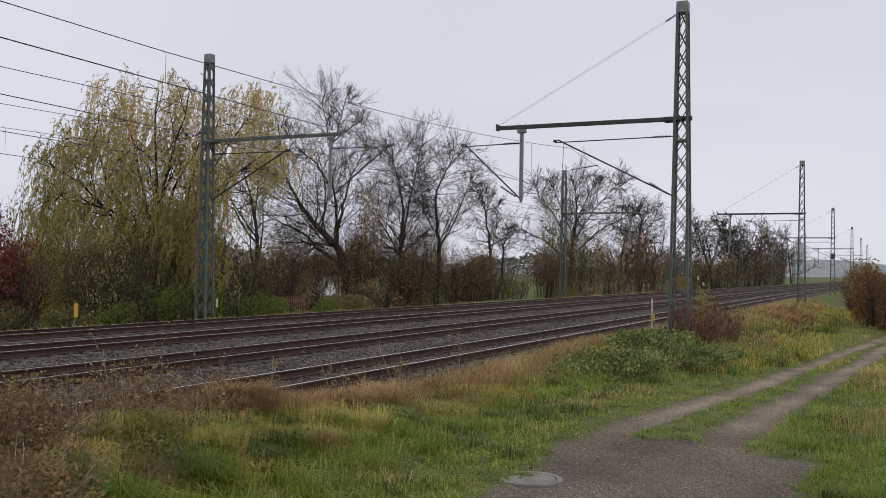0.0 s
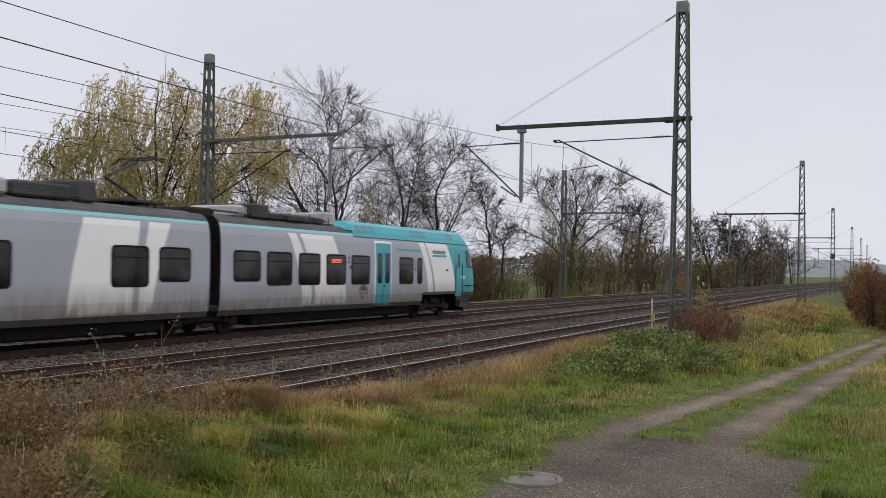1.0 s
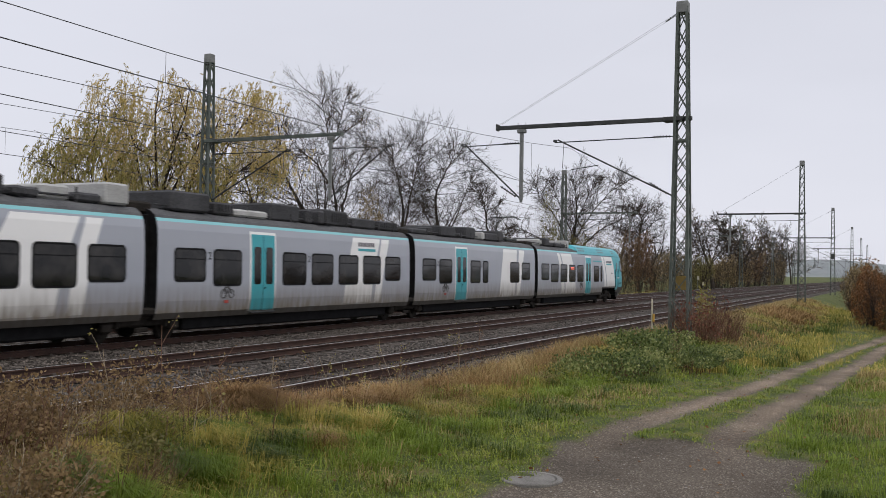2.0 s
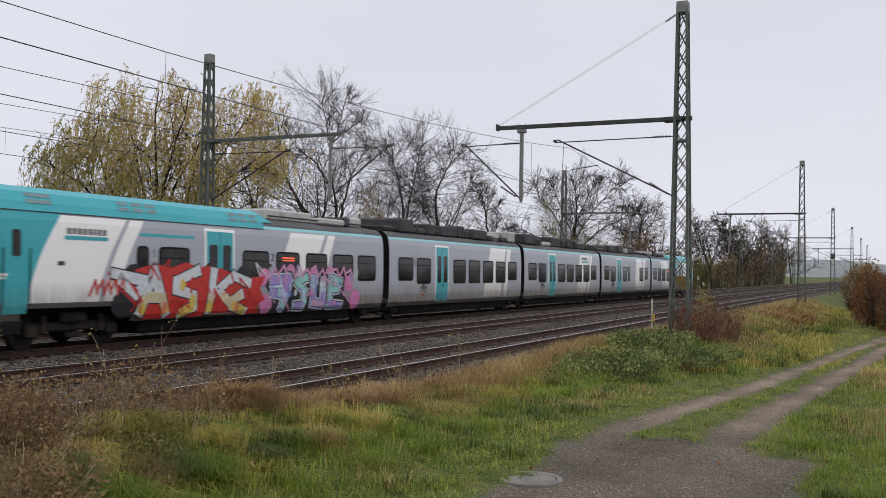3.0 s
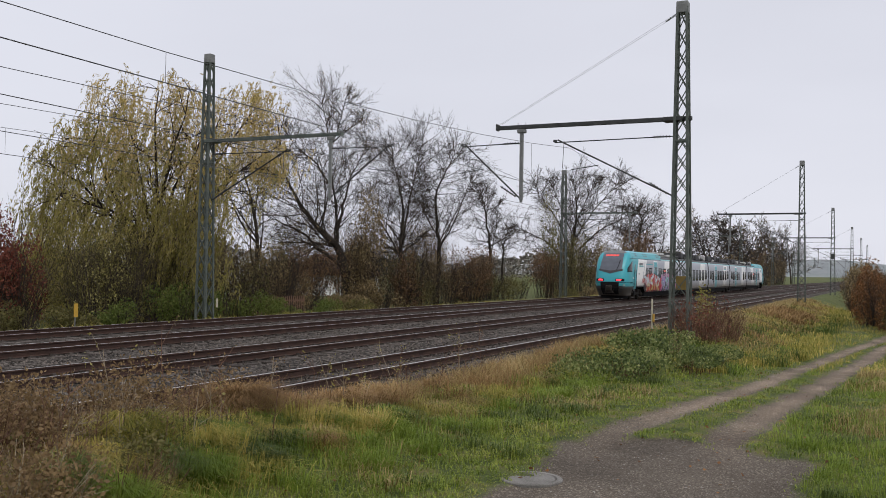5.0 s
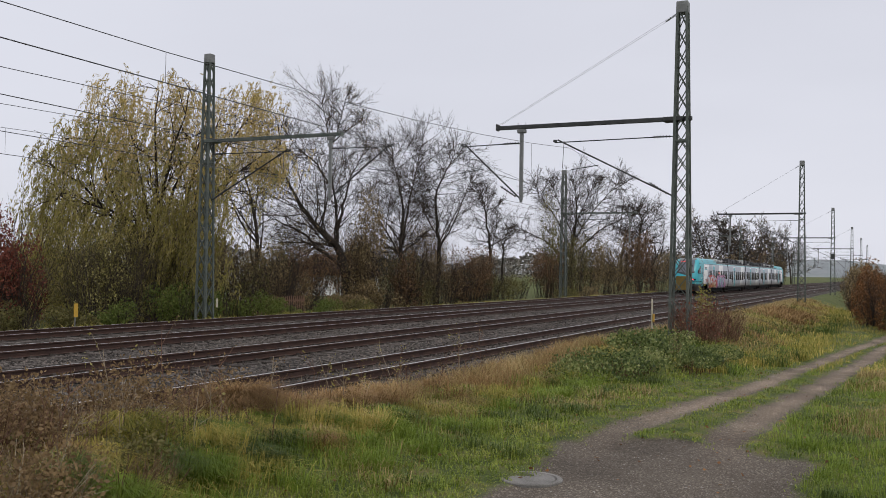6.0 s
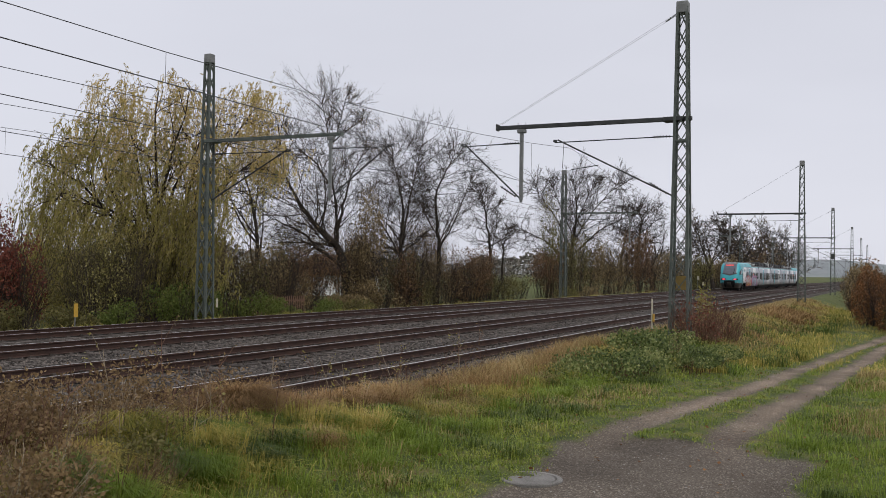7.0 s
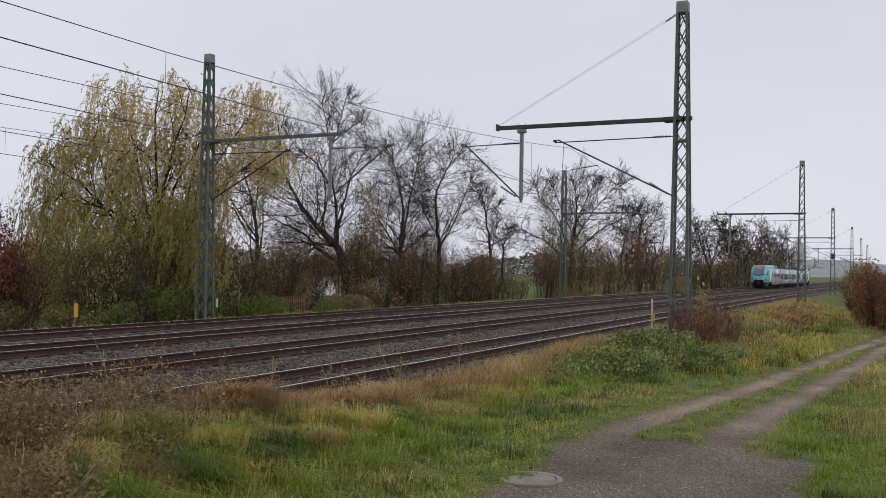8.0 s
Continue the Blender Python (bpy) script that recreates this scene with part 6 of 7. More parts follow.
    # understorey
    spec = [
        (27.5, 33.5, 2.2, 1.8, 5.2, L_DARKRED, 4200, "dark red leafy shrub"), (27.6, 31.8, 1.2, 1.0, 3.6, L_DARKRED, 2600, "dark red leafy shrub"),
        (24.0, 34.5, 2.5, 2.0, 4.2, L_BROWN, 2500, "withered brown thicket"),
        (33.5, 33.0, 2.2, 1.6, 4.0, L_OLIVE, 3200, "olive shrub under the willow"), (37.5, 33.2, 2.6, 1.6, 4.6, L_OLIVE, 3600, "olive shrub under the willow"),
        (41.5, 33.6, 2.6, 1.6, 4.4, L_BROWN, 3000, "withered brown thicket"), (45.5, 33.8, 2.4, 1.6, 3.3, L_OLIVE, 2400, "olive shrub"),
        (49.5, 34.5, 2.6, 2.0, 4.4, L_BROWN, 3200, "withered brown thicket"), (53.5, 35.0, 2.8, 2.0, 4.3, L_RUST, 2600, "rust-brown thicket"),
        (57.0, 34.2, 2.4, 1.8, 1.2, L_BROWN, 3200, "withered brown thicket"), (60.8, 33.6, 1.8, 1.6, 2.1, L_BROWN, 2600, "withered brown thicket"),
        (61.6, 34.8, 1.7, 1.6, 7.6, L_BROWN, 5200, "tall brown-leaved shrub"), (67.5, 34.5, 1.6, 1.4, 4.0, L_RUST, 2400, "rust-brown shrub"),
        (70.5, 35.0, 2.2, 1.8, 3.6, L_OLIVE, 2200, "olive shrub"), (77.5, 36.0, 2.6, 2.0, 4.2, L_BROWN, 2600, "withered brown thicket"),
        (82.5, 36.5, 2.8, 2.0, 4.6, L_RUST, 3200, "rust-brown thicket"), (88.5, 37.5, 2.8, 2.0, 4.8, L_RUST, 3200, "rust-brown thicket"),
        (94.5, 38.0, 2.8, 2.0, 3.2, L_OLIVE, 2200, "olive shrub"), (101.5, 38.0, 2.8, 2.0, 2.4, L_OLIVE, 1600, "low olive shrub"),
        (108.5, 36.5, 2.6, 2.2, 5.0, L_RUST, 3000, "rust-brown thicket"), (113.5, 37.0, 3.2, 2.4, 8.6, L_OLIVE, 5200, "tall olive and brown shrub"),
        (120.0, 37.0, 3.4, 2.4, 7.0, L_OLIVE, 4200, "tall olive shrub"), (127.0, 37.0, 3.6, 2.4, 6.6, L_BROWN, 4200, "withered brown thicket"),
        (134.0, 37.0, 3.6, 2.4, 6.2, L_BROWN, 3600, "withered brown thicket"), (142.0, 37.0, 4.0, 2.4, 6.4, L_BROWN, 3600, "withered brown thicket"),
        (151.0, 36.5, 4.2, 2.4, 7.6, L_RUST, 5200, "rust-red leafy shrub"), (160.0, 36.5, 4.4, 2.4, 7.6, L_RUST, 4600, "rust-red leafy shrub"),
        (172.0, 36.5, 5.0, 2.6, 6.5, L_BROWN, 3200, "withered brown thicket"), (186.0, 36.0, 5.5, 2.6, 6.5, L_BROWN, 3200, "withered brown thicket"),
        (202.0, 35.0, 6.0, 2.6, 6.0, L_OLIVE, 3000, "olive thicket"), (222.0, 35.0, 7.0, 3.0, 6.5, L_BROWN, 3200, "withered brown thicket"),
        (244.0, 35.0, 7.0, 3.0, 7.5, L_BROWN, 3400, "withered brown thicket"), (268.0, 35.0, 8.0, 3.0, 9.0, L_BROWN, 3600, "withered brown thicket"),
        (295.0, 35.0, 9.0, 3.0, 10.0, L_RUST, 3800, "rust-brown thicket"), (330.0, 35.0, 11.0, 3.0, 12.0, L_BROWN, 4200, "withered brown thicket"),
        (370.0, 35.0, 12.0, 3.0, 13.0, L_BROWN, 4200, "withered brown thicket"),
    ]
    for k, x in enumerate(np.arange(46, 104, 4.6)):
        spec.append((float(x), 41.5 + 1.2 * math.sin(k * 2.3), 3.0, 2.0, 6.6 + 1.4 * math.sin(k * 1.7) - (3.6 if x > 92 else 2.6 if 54 < x < 58 else 1.8 if 66 < x < 72 else 0), (L_BROWN, L_RUST, L_BROWN, L_OLIVE)[k % 4], 3000, ("withered brown thicket", "rust-brown thicket", "withered brown thicket", "olive thicket")[k % 4]))
    for i, (x, y, rx, ry, h, leaf, n, label) in enumerate(spec):
        far = x > 105
        h *= 1.35 if 110 < x < 170 else 1.1
        shrub("shrub", (x, y, -0.85), rx * 1.12, ry, h, 200 + i, leaf, int(n * (1.1 if far else 1.4)), 0.17 if x > 190 else 0.11 if far else 0.08 if x > 52 else 0.065, 70 if far else 110, None, label + " beside the railway", thick=0.03 if x > 190 else 0.016 if far else 0.012, lobes=12)
    shrub("shrub", (32.8, 31.7, -0.85), 2.9, 0.9, 5.0, 399, L_YELLOW, 1500, 0.055, 60, M_TWIG, "thin shrub with scattered pale yellow leaves before the willow", thick=0.009, hollow=0.1, lobes=16)
    for i, (x, rx, h, leaf, lab) in enumerate(((32.0, 1.3, 1.2, L_GREEN, "low green hedge bush"), (35.5, 1.6, 1.9, L_GREEN, "yellow-green hedge bush"), (38.4, 1.6, 2.1, L_GREEN, "yellow-green hedge bush"),
                                              (41.6, 1.5, 1.6, L_GREEN, "low green hedge bush"), (44.5, 1.6, 1.1, L_GREEN, "low green bush"), (48.5, 2.0, 0.9, L_GREEN, "low green undergrowth"),
                                              (53.0, 2.2, 0.8, L_OLIVE, "low olive undergrowth"), (26.5, 1.6, 1.3, L_OLIVE, "low olive undergrowth"), (29.5, 1.3, 1.0, L_OLIVE, "low olive undergrowth"),
                                              (98.0, 3.0, 1.1, L_OLIVE, "low olive undergrowth"), (106.0, 3.5, 1.3, L_BROWN, "low brown undergrowth"))):
        shrub("bush", (x, 30.6, -0.85), rx, 1.0, h + 0.3, 300 + i, leaf, 2600, 0.06, 40, None, lab + " along the track", "bush", "bushes along the track")


plant_far_side()


def build_distance():
    """Low far hills and a band of far woods, and the pale house glimpsed behind the thicket."""
    mb = Mb()
    rows = [[], [], []]
    for k in range(121):
        a = radians(-25 + 100 * k / 120)
        d = 1500
        h = 14 + 16 * math.exp(-((math.degrees(a) - 3.5) / 4.0) ** 2) + 5 * noise.noise((k * 0.13, 0, 0)) + 2.0 * noise.noise((k * 0.7, 3, 0))
        for j, (dd, hh) in enumerate(((d - 260, -3), (d, h), (d + 260, -3))):
            rows[j].append((math.cos(a) * dd, math.sin(a) * dd, hh))
    mb.grid(rows)
    # grey-blue base colour stands in for haze over the distant hills
    solid("far_hills", mb, speckled("haze_tinted_hill", (0.17, 0.19, 0.2), (0.25, 0.27, 0.27), 0.01, 0.05, 0.95, 0, 0), "low hills on the horizon, haze put in their colour", "hills", kind="structure", smooth=True)
    rng, g = random.Random(8), np.random.default_rng(8)
    n = 26000
    a = np.radians(g.uniform(-4, 75, n))
    d = g.uniform(330, 420, n)
    top = 6.5 + 3.0 * np.sin(a * 40) + 2.0 * np.sin(a * 97 + 1)
    top = np.where(a < np.radians(4.0), 3.0, top)
    c = np.stack([np.cos(a) * d, np.sin(a) * d, g.random(n) ** 0.7 * top], -1)
    keep = (c[:, 1] > 36) | (c[:, 1] < 2)
    c = c[keep]
    u = unit(g, len(c))
    w = np.cross(u, unit(g, len(c)))
    # foliage colours are greyed to include the haze of distance
    ob = new("far_woods", quads("far_woods", c, u * 0.8, w * 0.55, leafy("haze_greyed_foliage", [(0.09, 0.085, 0.075), (0.14, 0.13, 0.11), (0.18, 0.16, 0.13)], trans=0.1)))
    tagged(ob, "brown line of far woods, greyed for haze", "woods", kind="stuff")
    # house
    t = thing("house", "white rendered house with a brown roof behind the trees", "house", (99.0, 60.0, -1.6))
    wall = speckled("white_render", (0.62, 0.62, 0.6), (0.78, 0.78, 0.76), 1, 12, 0.9, 0, 0.1)
    part("wall", Mb().box((0, 0, 1.6), (9, 7, 3.2)), wall, t)
    r = Mb()
    r.add([(-4.9, -4, 3.1), (4.9, -4, 3.1), (4.9, 4, 3.1), (-4.9, 4, 3.1), (-4.9, 0, 5.6), (4.9, 0, 5.6)], [(0, 1, 5, 4), (2, 3, 4, 5), (0, 4, 3), (1, 2, 5), (3, 2, 1, 0)])
    part("roof", r, speckled("brown_tiles", (0.06, 0.03, 0.022), (0.12, 0.06, 0.045), 2, 14, 0.9), t)
    for x in (-2.6, 0.3, 3.0):
        part("window", Mb().box((x, -3.52, 1.7), (1.0, 0.06, 1.2)), M_GLASS, t)
    t = thing("house", "white gabled house with small windows behind the thicket", "house", (72.6, 53.2, -1.2))
    t.rotation_euler = (0, 0, radians(-54))
    gable = Mb()
    for y in (-3.0, 3.0):
        gable.add([(-2.6, y, 0), (2.6, y, 0), (2.6, y, 3.4), (0, y, 5.0), (-2.6, y, 3.4)], [(0, 1, 2, 3, 4)])
    for x in (-2.6, 2.6):
        gable.add([(x, -3, 0), (x, 3, 0), (x, 3, 3.4), (x, -3, 3.4)], [(0, 1, 2, 3)])
    part("wall", gable, wall, t)
    r = Mb()
    for sx in (-1, 1):
        r.grid([[(0, y, 5.12), (sx * 3.0, y, 3.27)] for y in (-3.3, 3.3)])
        r.grid([[(0, y, 5.02), (sx * 3.0, y, 3.17)] for y in (-3.3, 3.3)])
    part("roof", r, speckled("dark_roof_tiles", (0.05, 0.035, 0.03), (0.1, 0.07, 0.06), 2, 14, 0.9), t)
    for x in (-1.3, 0.0, 1.3):
        part("window", Mb().box((x, -3.03, 3.5 if x == 0 else 3.2), (0.55, 0.06, 0.7)), M_GLASS, t)
    # red-brown picket fence behind the mast
    t = thing("picket_fence", "weathered red-brown wooden picket fence behind the tracks", "fence", (44.5, 32.6, -0.85))
    mb = Mb().box((0, 0, 0), (0.09, 0.03, 1.25), bevel=0.008)
    me = mb.mesh("slat", M_BRAMBLE)
    for k in range(26):
        o = new("slat", me)
        o.parent, o.location = t, (0.22 * k, 0.03, 0.75 + rng.uniform(-0.03, 0.03))
    for z in (0.45, 1.1):
        part("fence_rail", Mb().box((2.8, 0.07, z), (5.8, 0.05, 0.09)), M_BRAMBLE, t)


build_distance()

# ---------------------------------------------------------------- near vegetation
G_LAWN = leafy("green_grass", [(0.085, 0.125, 0.018), (0.17, 0.23, 0.03), (0.26, 0.31, 0.05), (0.38, 0.34, 0.10)], 0.6, 0.3)
G_LUSH = leafy("lush_grass", [(0.10, 0.15, 0.022), (0.22, 0.30, 0.045), (0.34, 0.42, 0.075)], 0.55, 0.45)
G_DEEP = leafy("deep_green_grass", [(0.05, 0.075, 0.018), (0.105, 0.15, 0.034), (0.17, 0.22, 0.055)], 0.55, 0.3)
G_DRY = leafy("straw_grass", [(0.15, 0.105, 0.04), (0.29, 0.215, 0.085), (0.44, 0.34, 0.16), (0.58, 0.46, 0.24)], 0.75, 0.2)
G_RUST = leafy("rust_dry_grass", [(0.16, 0.095, 0.04), (0.33, 0.205, 0.09), (0.5, 0.34, 0.16)], 0.75, 0.2)
G_MIX = leafy("tussock_grass", [(0.14, 0.155, 0.033), (0.33, 0.32, 0.07), (0.56, 0.46, 0.135), (0.74, 0.57, 0.24)], 0.7, 0.5)


def blades(name, x, y, length, width, material, label, g, lean=0.55, droop=0.0, way=None):
    """Loose grass: each blade two long slivers, the upper one bent over."""
    n = len(x)
    z = ground_z(x, y)
    a = g.uniform(0, 2 * np.pi, n) if way is None else way + g.normal(0, 0.5, n)
    k = np.abs(g.normal(0, lean, n)) + 0.15
    d1 = np.stack([np.cos(a) * k * 0.5, np.sin(a) * k * 0.5, np.ones(n)], -1)
    d1 /= np.linalg.norm(d1, axis=1, keepdims=True)
    d2 = np.stack([np.cos(a) * (k * 1.3 + droop), np.sin(a) * (k * 1.3 + droop), 0.75 - droop + 0 * a], -1)
    d2 /= np.linalg.norm(d2, axis=1, keepdims=True)
    base = np.stack([x, y, z - 0.02], -1)
    l1, l2 = (length * 0.55)[:, None], (length * 0.55)[:, None]
    side = np.stack([-np.sin(a + g.normal(0, 0.8, n)), np.cos(a + g.normal(0, 0.8, n)), 0 * a], -1) * (width / 2)[:, None]
    knee = base + d1 * l1
    tip = knee + d2 * l2
    v = np.stack([base - side, base + side, knee + side * 0.8, knee - side * 0.8, tip], 1).reshape(-1, 3)
    me = bpy.data.meshes.new(name)
    me.vertices.add(5 * n)
    me.vertices.foreach_set("co", v.astype(np.float32).ravel())
    idx = 5 * np.arange(n)[:, None]
    loops = np.concatenate([idx + np.array([[0, 1, 2, 3]]), idx + np.array([[3, 2, 4]])], 1).astype(np.int32)
    me.loops.add(7 * n)
    me.loops.foreach_set("vertex_index", loops.ravel())
    me.polygons.add(2 * n)
    me.polygons.foreach_set("loop_start", np.stack([7 * np.arange(n), 7 * np.arange(n) + 4], -1).astype(np.int32).ravel())
    me.materials.append(material)
    me.update(calc_edges=True)
    return tagged(new(name, me), label, "grass", kind="stuff")


def clumped(g, n, x0, x1, ylo, yhi, clumps, sigma, power=1.0, outward=False):
    """Points gathered in clumps, denser towards x0."""
    cx = x0 + (x1 - x0) * g.random(clumps) ** power
    cy = ylo + (yhi - ylo) * g.random(clumps)
    k = g.integers(0, clumps, n)
    s = sigma * (0.5 + g.random(clumps))[k]
    dx, dy = g.normal(0, 1, n) * s, g.normal(0, 1, n) * s
    return (cx[k] + dx, cy[k] + dy, np.arctan2(dy, dx)) if outward else (cx[k] + dx, cy[k] + dy)


def plant_grass():
    g = np.random.default_rng(21)
    n = 240000
    d = 6.0 * (60 / 6.0) ** (g.random(n) ** 0.85)
    b = np.radians(g.uniform(-3, 52, n))
    x, y = d * np.cos(b), d * np.sin(b)
    keep = (y < 9.0 - 0.5 * np.abs(np.sin(x * 1.7))) & (path_mask(x, y) < 0.25 + 0.7 * g.random(n) ** 1.5) & (x > 4)
    x, y = x[keep], y[keep]
    patch_tall = 0.5 + 0.55 * wobble(x * 2.1, y * 2.4) + 0.3 * wobble(x * 0.8, y * 0.9)
    edge = path_mask(x, y)
    ln = (0.045 + 0.16 * np.clip(patch_tall, 0, 1.2) * g.random(len(x)) + 0.04 * g.random(len(x))) * (1 - 0.5 * edge) * np.where(y > 4.5, 1.5, 1.0)
    wd = (0.005 + 0.0004 * np.hypot(x, y)) * g.uniform(0.7, 1.4, len(x))
    blades("lawn_grass", x, y, ln, wd, G_LAWN, "damp green grass beside the farm track", g, 1.3, 0.85)
    # tussocks that fall outwards from their middle
    for name, n, box, clumps, sig, lo, hi, mat, label in (
            ("tussock_grass", 30000, (5.5, 26, 6.2, 8.5), 150, 0.13, 0.22, 0.5, G_MIX, "drooping tussocks of half-withered grass"),
            ("green_tussock_grass", 20000, (5, 22, 5.6, 8.2), 110, 0.14, 0.22, 0.5, G_LUSH, "lush drooping green tussocks"),
            ("tall_tussock_grass", 15000, (4.6, 12, 6.6, 8.5), 44, 0.14, 0.45, 0.85, G_MIX, "tall overhanging grass at the trackside"),
            ("lawn_dry_grass", 2600, (6.5, 22, 4.6, 7.2), 26, 0.2, 0.15, 0.36, G_DRY, "withered wisps in the lawn"),
            # these darker tufts are put in as the lawn's shadowed gaps
            ("lawn_shade_grass", 6000, (7, 24, 4.4, 7.4), 60, 0.12, 0.15, 0.4, G_DEEP, "dark green tufts that stand for shaded gaps in the lawn"),
            ("dry_tussock_grass", 16000, (6, 26, 6.4, 8.7), 80, 0.13, 0.25, 0.55, G_DRY, "withered straw-coloured tussocks"),
            ("rust_tuft_grass", 4000, (10.2, 11.5, 7.6, 8.0), 4, 0.14, 0.55, 1.0, G_RUST, "tall rust-coloured withered tuft"),
            ("shade_tussock_grass", 9000, (5, 15, 6.4, 8.0), 34, 0.12, 0.3, 0.55, G_DEEP, "deep green drooping tussocks"),
            ("rust_tussock_grass", 9000, (10.5, 15, 7.6, 8.6), 14, 0.2, 0.5, 0.95, G_RUST, "rust-coloured withered tussocks")):
        x, y, w = clumped(g, n, *box, clumps, sig, 1.1, True)
        k = (path_mask(x, y) < 0.15) & (x > 3.6)
        x, y, w = x[k], y[k], w[k]
        blades(name, x, y, g.uniform(lo, hi, len(x)), g.uniform(0.006, 0.012, len(x)), mat, label, g, 0.55, 0.95, w)
    # large overhanging tussocks at the trackside, each a mound of long blades
    for nm, mat, lab, mounds in (
            ("mound_grass", G_MIX, "large overhanging tussocks of yellowing grass", ((8.1, 7.6, 0.75), (9.3, 7.9, 0.6), (7.2, 6.9, 0.6), (10.9, 7.5, 0.45), (12.6, 7.9, 0.5), (15.5, 8.0, 0.45), (9.9, 6.9, 0.4))),
            ("mound_green_grass", G_LUSH, "large overhanging green tussocks", ((9.0, 7.0, 0.5), (10.2, 7.4, 0.45), (11.4, 6.9, 0.4), (7.9, 6.3, 0.5), (13.4, 7.3, 0.4), (6.6, 6.2, 0.5))),
            ("mound_dark_grass", G_DEEP, "large dark green tussocks", ((8.7, 7.4, 0.6), (9.7, 7.3, 0.45), (7.6, 6.6, 0.55), (11.9, 7.4, 0.4), (6.3, 6.7, 0.6), (8.9, 6.5, 0.4))),
            ("mound_rust_grass", G_RUST, "tall rust-coloured withered tussock", ((10.6, 7.95, 0.85), (10.9, 7.8, 0.6), (6.2, 7.0, 0.6), (7.0, 7.7, 0.65), (5.8, 6.4, 0.5), (13.8, 7.9, 0.45), (17.0, 8.0, 0.5), (6.9, 7.2, 0.55), (10.3, 6.4, 0.32)))):
        xs, ys, ws, ls = [], [], [], []
        for mx, my, mh in mounds:
            m = int(1500 * mh / 0.6)
            a, q = g.uniform(0, 2 * np.pi, m), np.abs(g.normal(0, 0.16, m))
            xs.append(mx + q * np.cos(a)), ys.append(my + q * np.sin(a)), ws.append(a), ls.append(mh * g.uniform(0.7, 1.35, m))
        blades(nm, np.concatenate(xs), np.concatenate(ys), np.concatenate(ls), g.uniform(0.005, 0.010, sum(len(q) for q in xs)), mat, lab, g, 0.45, 1.05, np.concatenate(ws))
    a, q = g.uniform(0, 2 * np.pi, 2600), np.abs(g.normal(0, 0.14, 2600))
    blades("upright_rust_grass", 10.55 + q * np.cos(a), 7.95 + q * np.sin(a), g.uniform(0.6, 1.0, 2600), g.uniform(0.005, 0.009, 2600), G_RUST, "upright rust-coloured tuft at the trackside", g, 0.35, 0.45, a)
    # dry straw along the bed's edge
    x, y = clumped(g, 24000, 14, 60, 7.5, 8.9, 170, 0.2, 1.1)
    blades("straw_grass", x, y, g.uniform(0.2, 0.62, len(x)), 0.005 + 0.0003 * x * g.uniform(0.7, 1.3, len(x)), G_DRY, "dry straw-coloured grass along the track bed", g, 0.35, 0.1)
    x, y = clumped(g, 9000, 14, 34, 7.0, 8.7, 40, 0.22, 1.2)
    blades("rust_grass", x, y, g.uniform(0.3, 0.7, len(x)), g.uniform(0.006, 0.012, len(x)), G_RUST, "rust-coloured withered grass", g, 0.45, 0.25)
    x, y = clumped(g, 12000, 38, 100, 6.2, 8.2, 90, 0.5, 1.2)
    blades("far_straw_grass", x, y, g.uniform(0.3, 0.8, len(x)), g.uniform(0.02, 0.035, len(x)), G_DRY, "dry grass on the far verge", g, 0.6, 0.4)
    x, y = clumped(g, 15000, 30, 110, -1.5, 8.0, 200, 1.0, 1.3)
    k = path_mask(x, y) < 0.2
    x, y = x[k], y[k]
    blades("far_verge_grass", x, y, g.uniform(0.12, 0.35, len(x)), g.uniform(0.02, 0.035, len(x)), G_MIX, "half-green grass on the bank", g, 0.8, 0.5)
    x, y = clumped(g, 18000, 27, 66, 3.4, 7.4, 120, 0.28, 1.1)
    k = path_mask(x, y) < 0.1
    x, y = x[k], y[k]
    o = np.argsort(np.sin(x * 1.3 + 2 * np.sin(y * 0.9)) + np.cos(y * 1.7 + x * 0.4))
    x, y = x[o], y[o]
    cut = len(x) // 3
    for nm, lo, hi, mat, lab in (("bank_tuft_grass", 0, cut, G_LUSH, "tall green growth on the bank"), ("bank_dark_grass", cut, 2 * cut, G_DEEP, "deep green tufts on the bank"), ("bank_dull_grass", 2 * cut, 3 * cut, G_MIX, "half-withered tufts on the bank")):
        h = 0.25 + 0.3 * g.random(cut) + 0.25 * np.clip((y[lo:hi] - 4.5) / 3, 0, 1)
        blades(nm, x[lo:hi], y[lo:hi], h, g.uniform(0.014, 0.026, cut), mat, lab, g, 0.7, 0.6)
    for nm, cnt, box, cl, mat, lab in (("bank_straw_grass", 9000, (34, 100, 4.4, 7.9), 130, G_DRY, "withered pale grass on the bank's crest"), ("bank_rough_grass", 12000, (32, 95, 2.6, 6.8), 150, G_MIX, "rough tussocks on the bank"),
                                       ("bank_shade_grass", 12000, (30, 80, 2.8, 6.8), 80, G_DEEP, "dark green growth on the bank"), ("bank_rust_grass", 6500, (36, 90, 4.6, 7.4), 50, G_RUST, "rust-brown withered growth on the bank")):
        x, y, w = clumped(g, cnt, *box, cl, 0.4, 1.3, True)
        k = path_mask(x, y) < 0.05
        x, y, w = x[k], y[k], w[k]
        blades(nm, x, y, g.uniform(0.3, 0.75, len(x)), 0.008 + 0.0003 * x, mat, lab, g, 0.5, 0.7, w)
    x, y = clumped(g, 2200, 58, 70, 4.6, 6.2, 9, 0.6, 1)
    blades("rust_bracken", x, y, g.uniform(0.5, 1.0, len(x)), g.uniform(0.03, 0.06, len(x)), G_RUST, "rust-brown withered bracken on the bank", g, 0.5, 0.3)
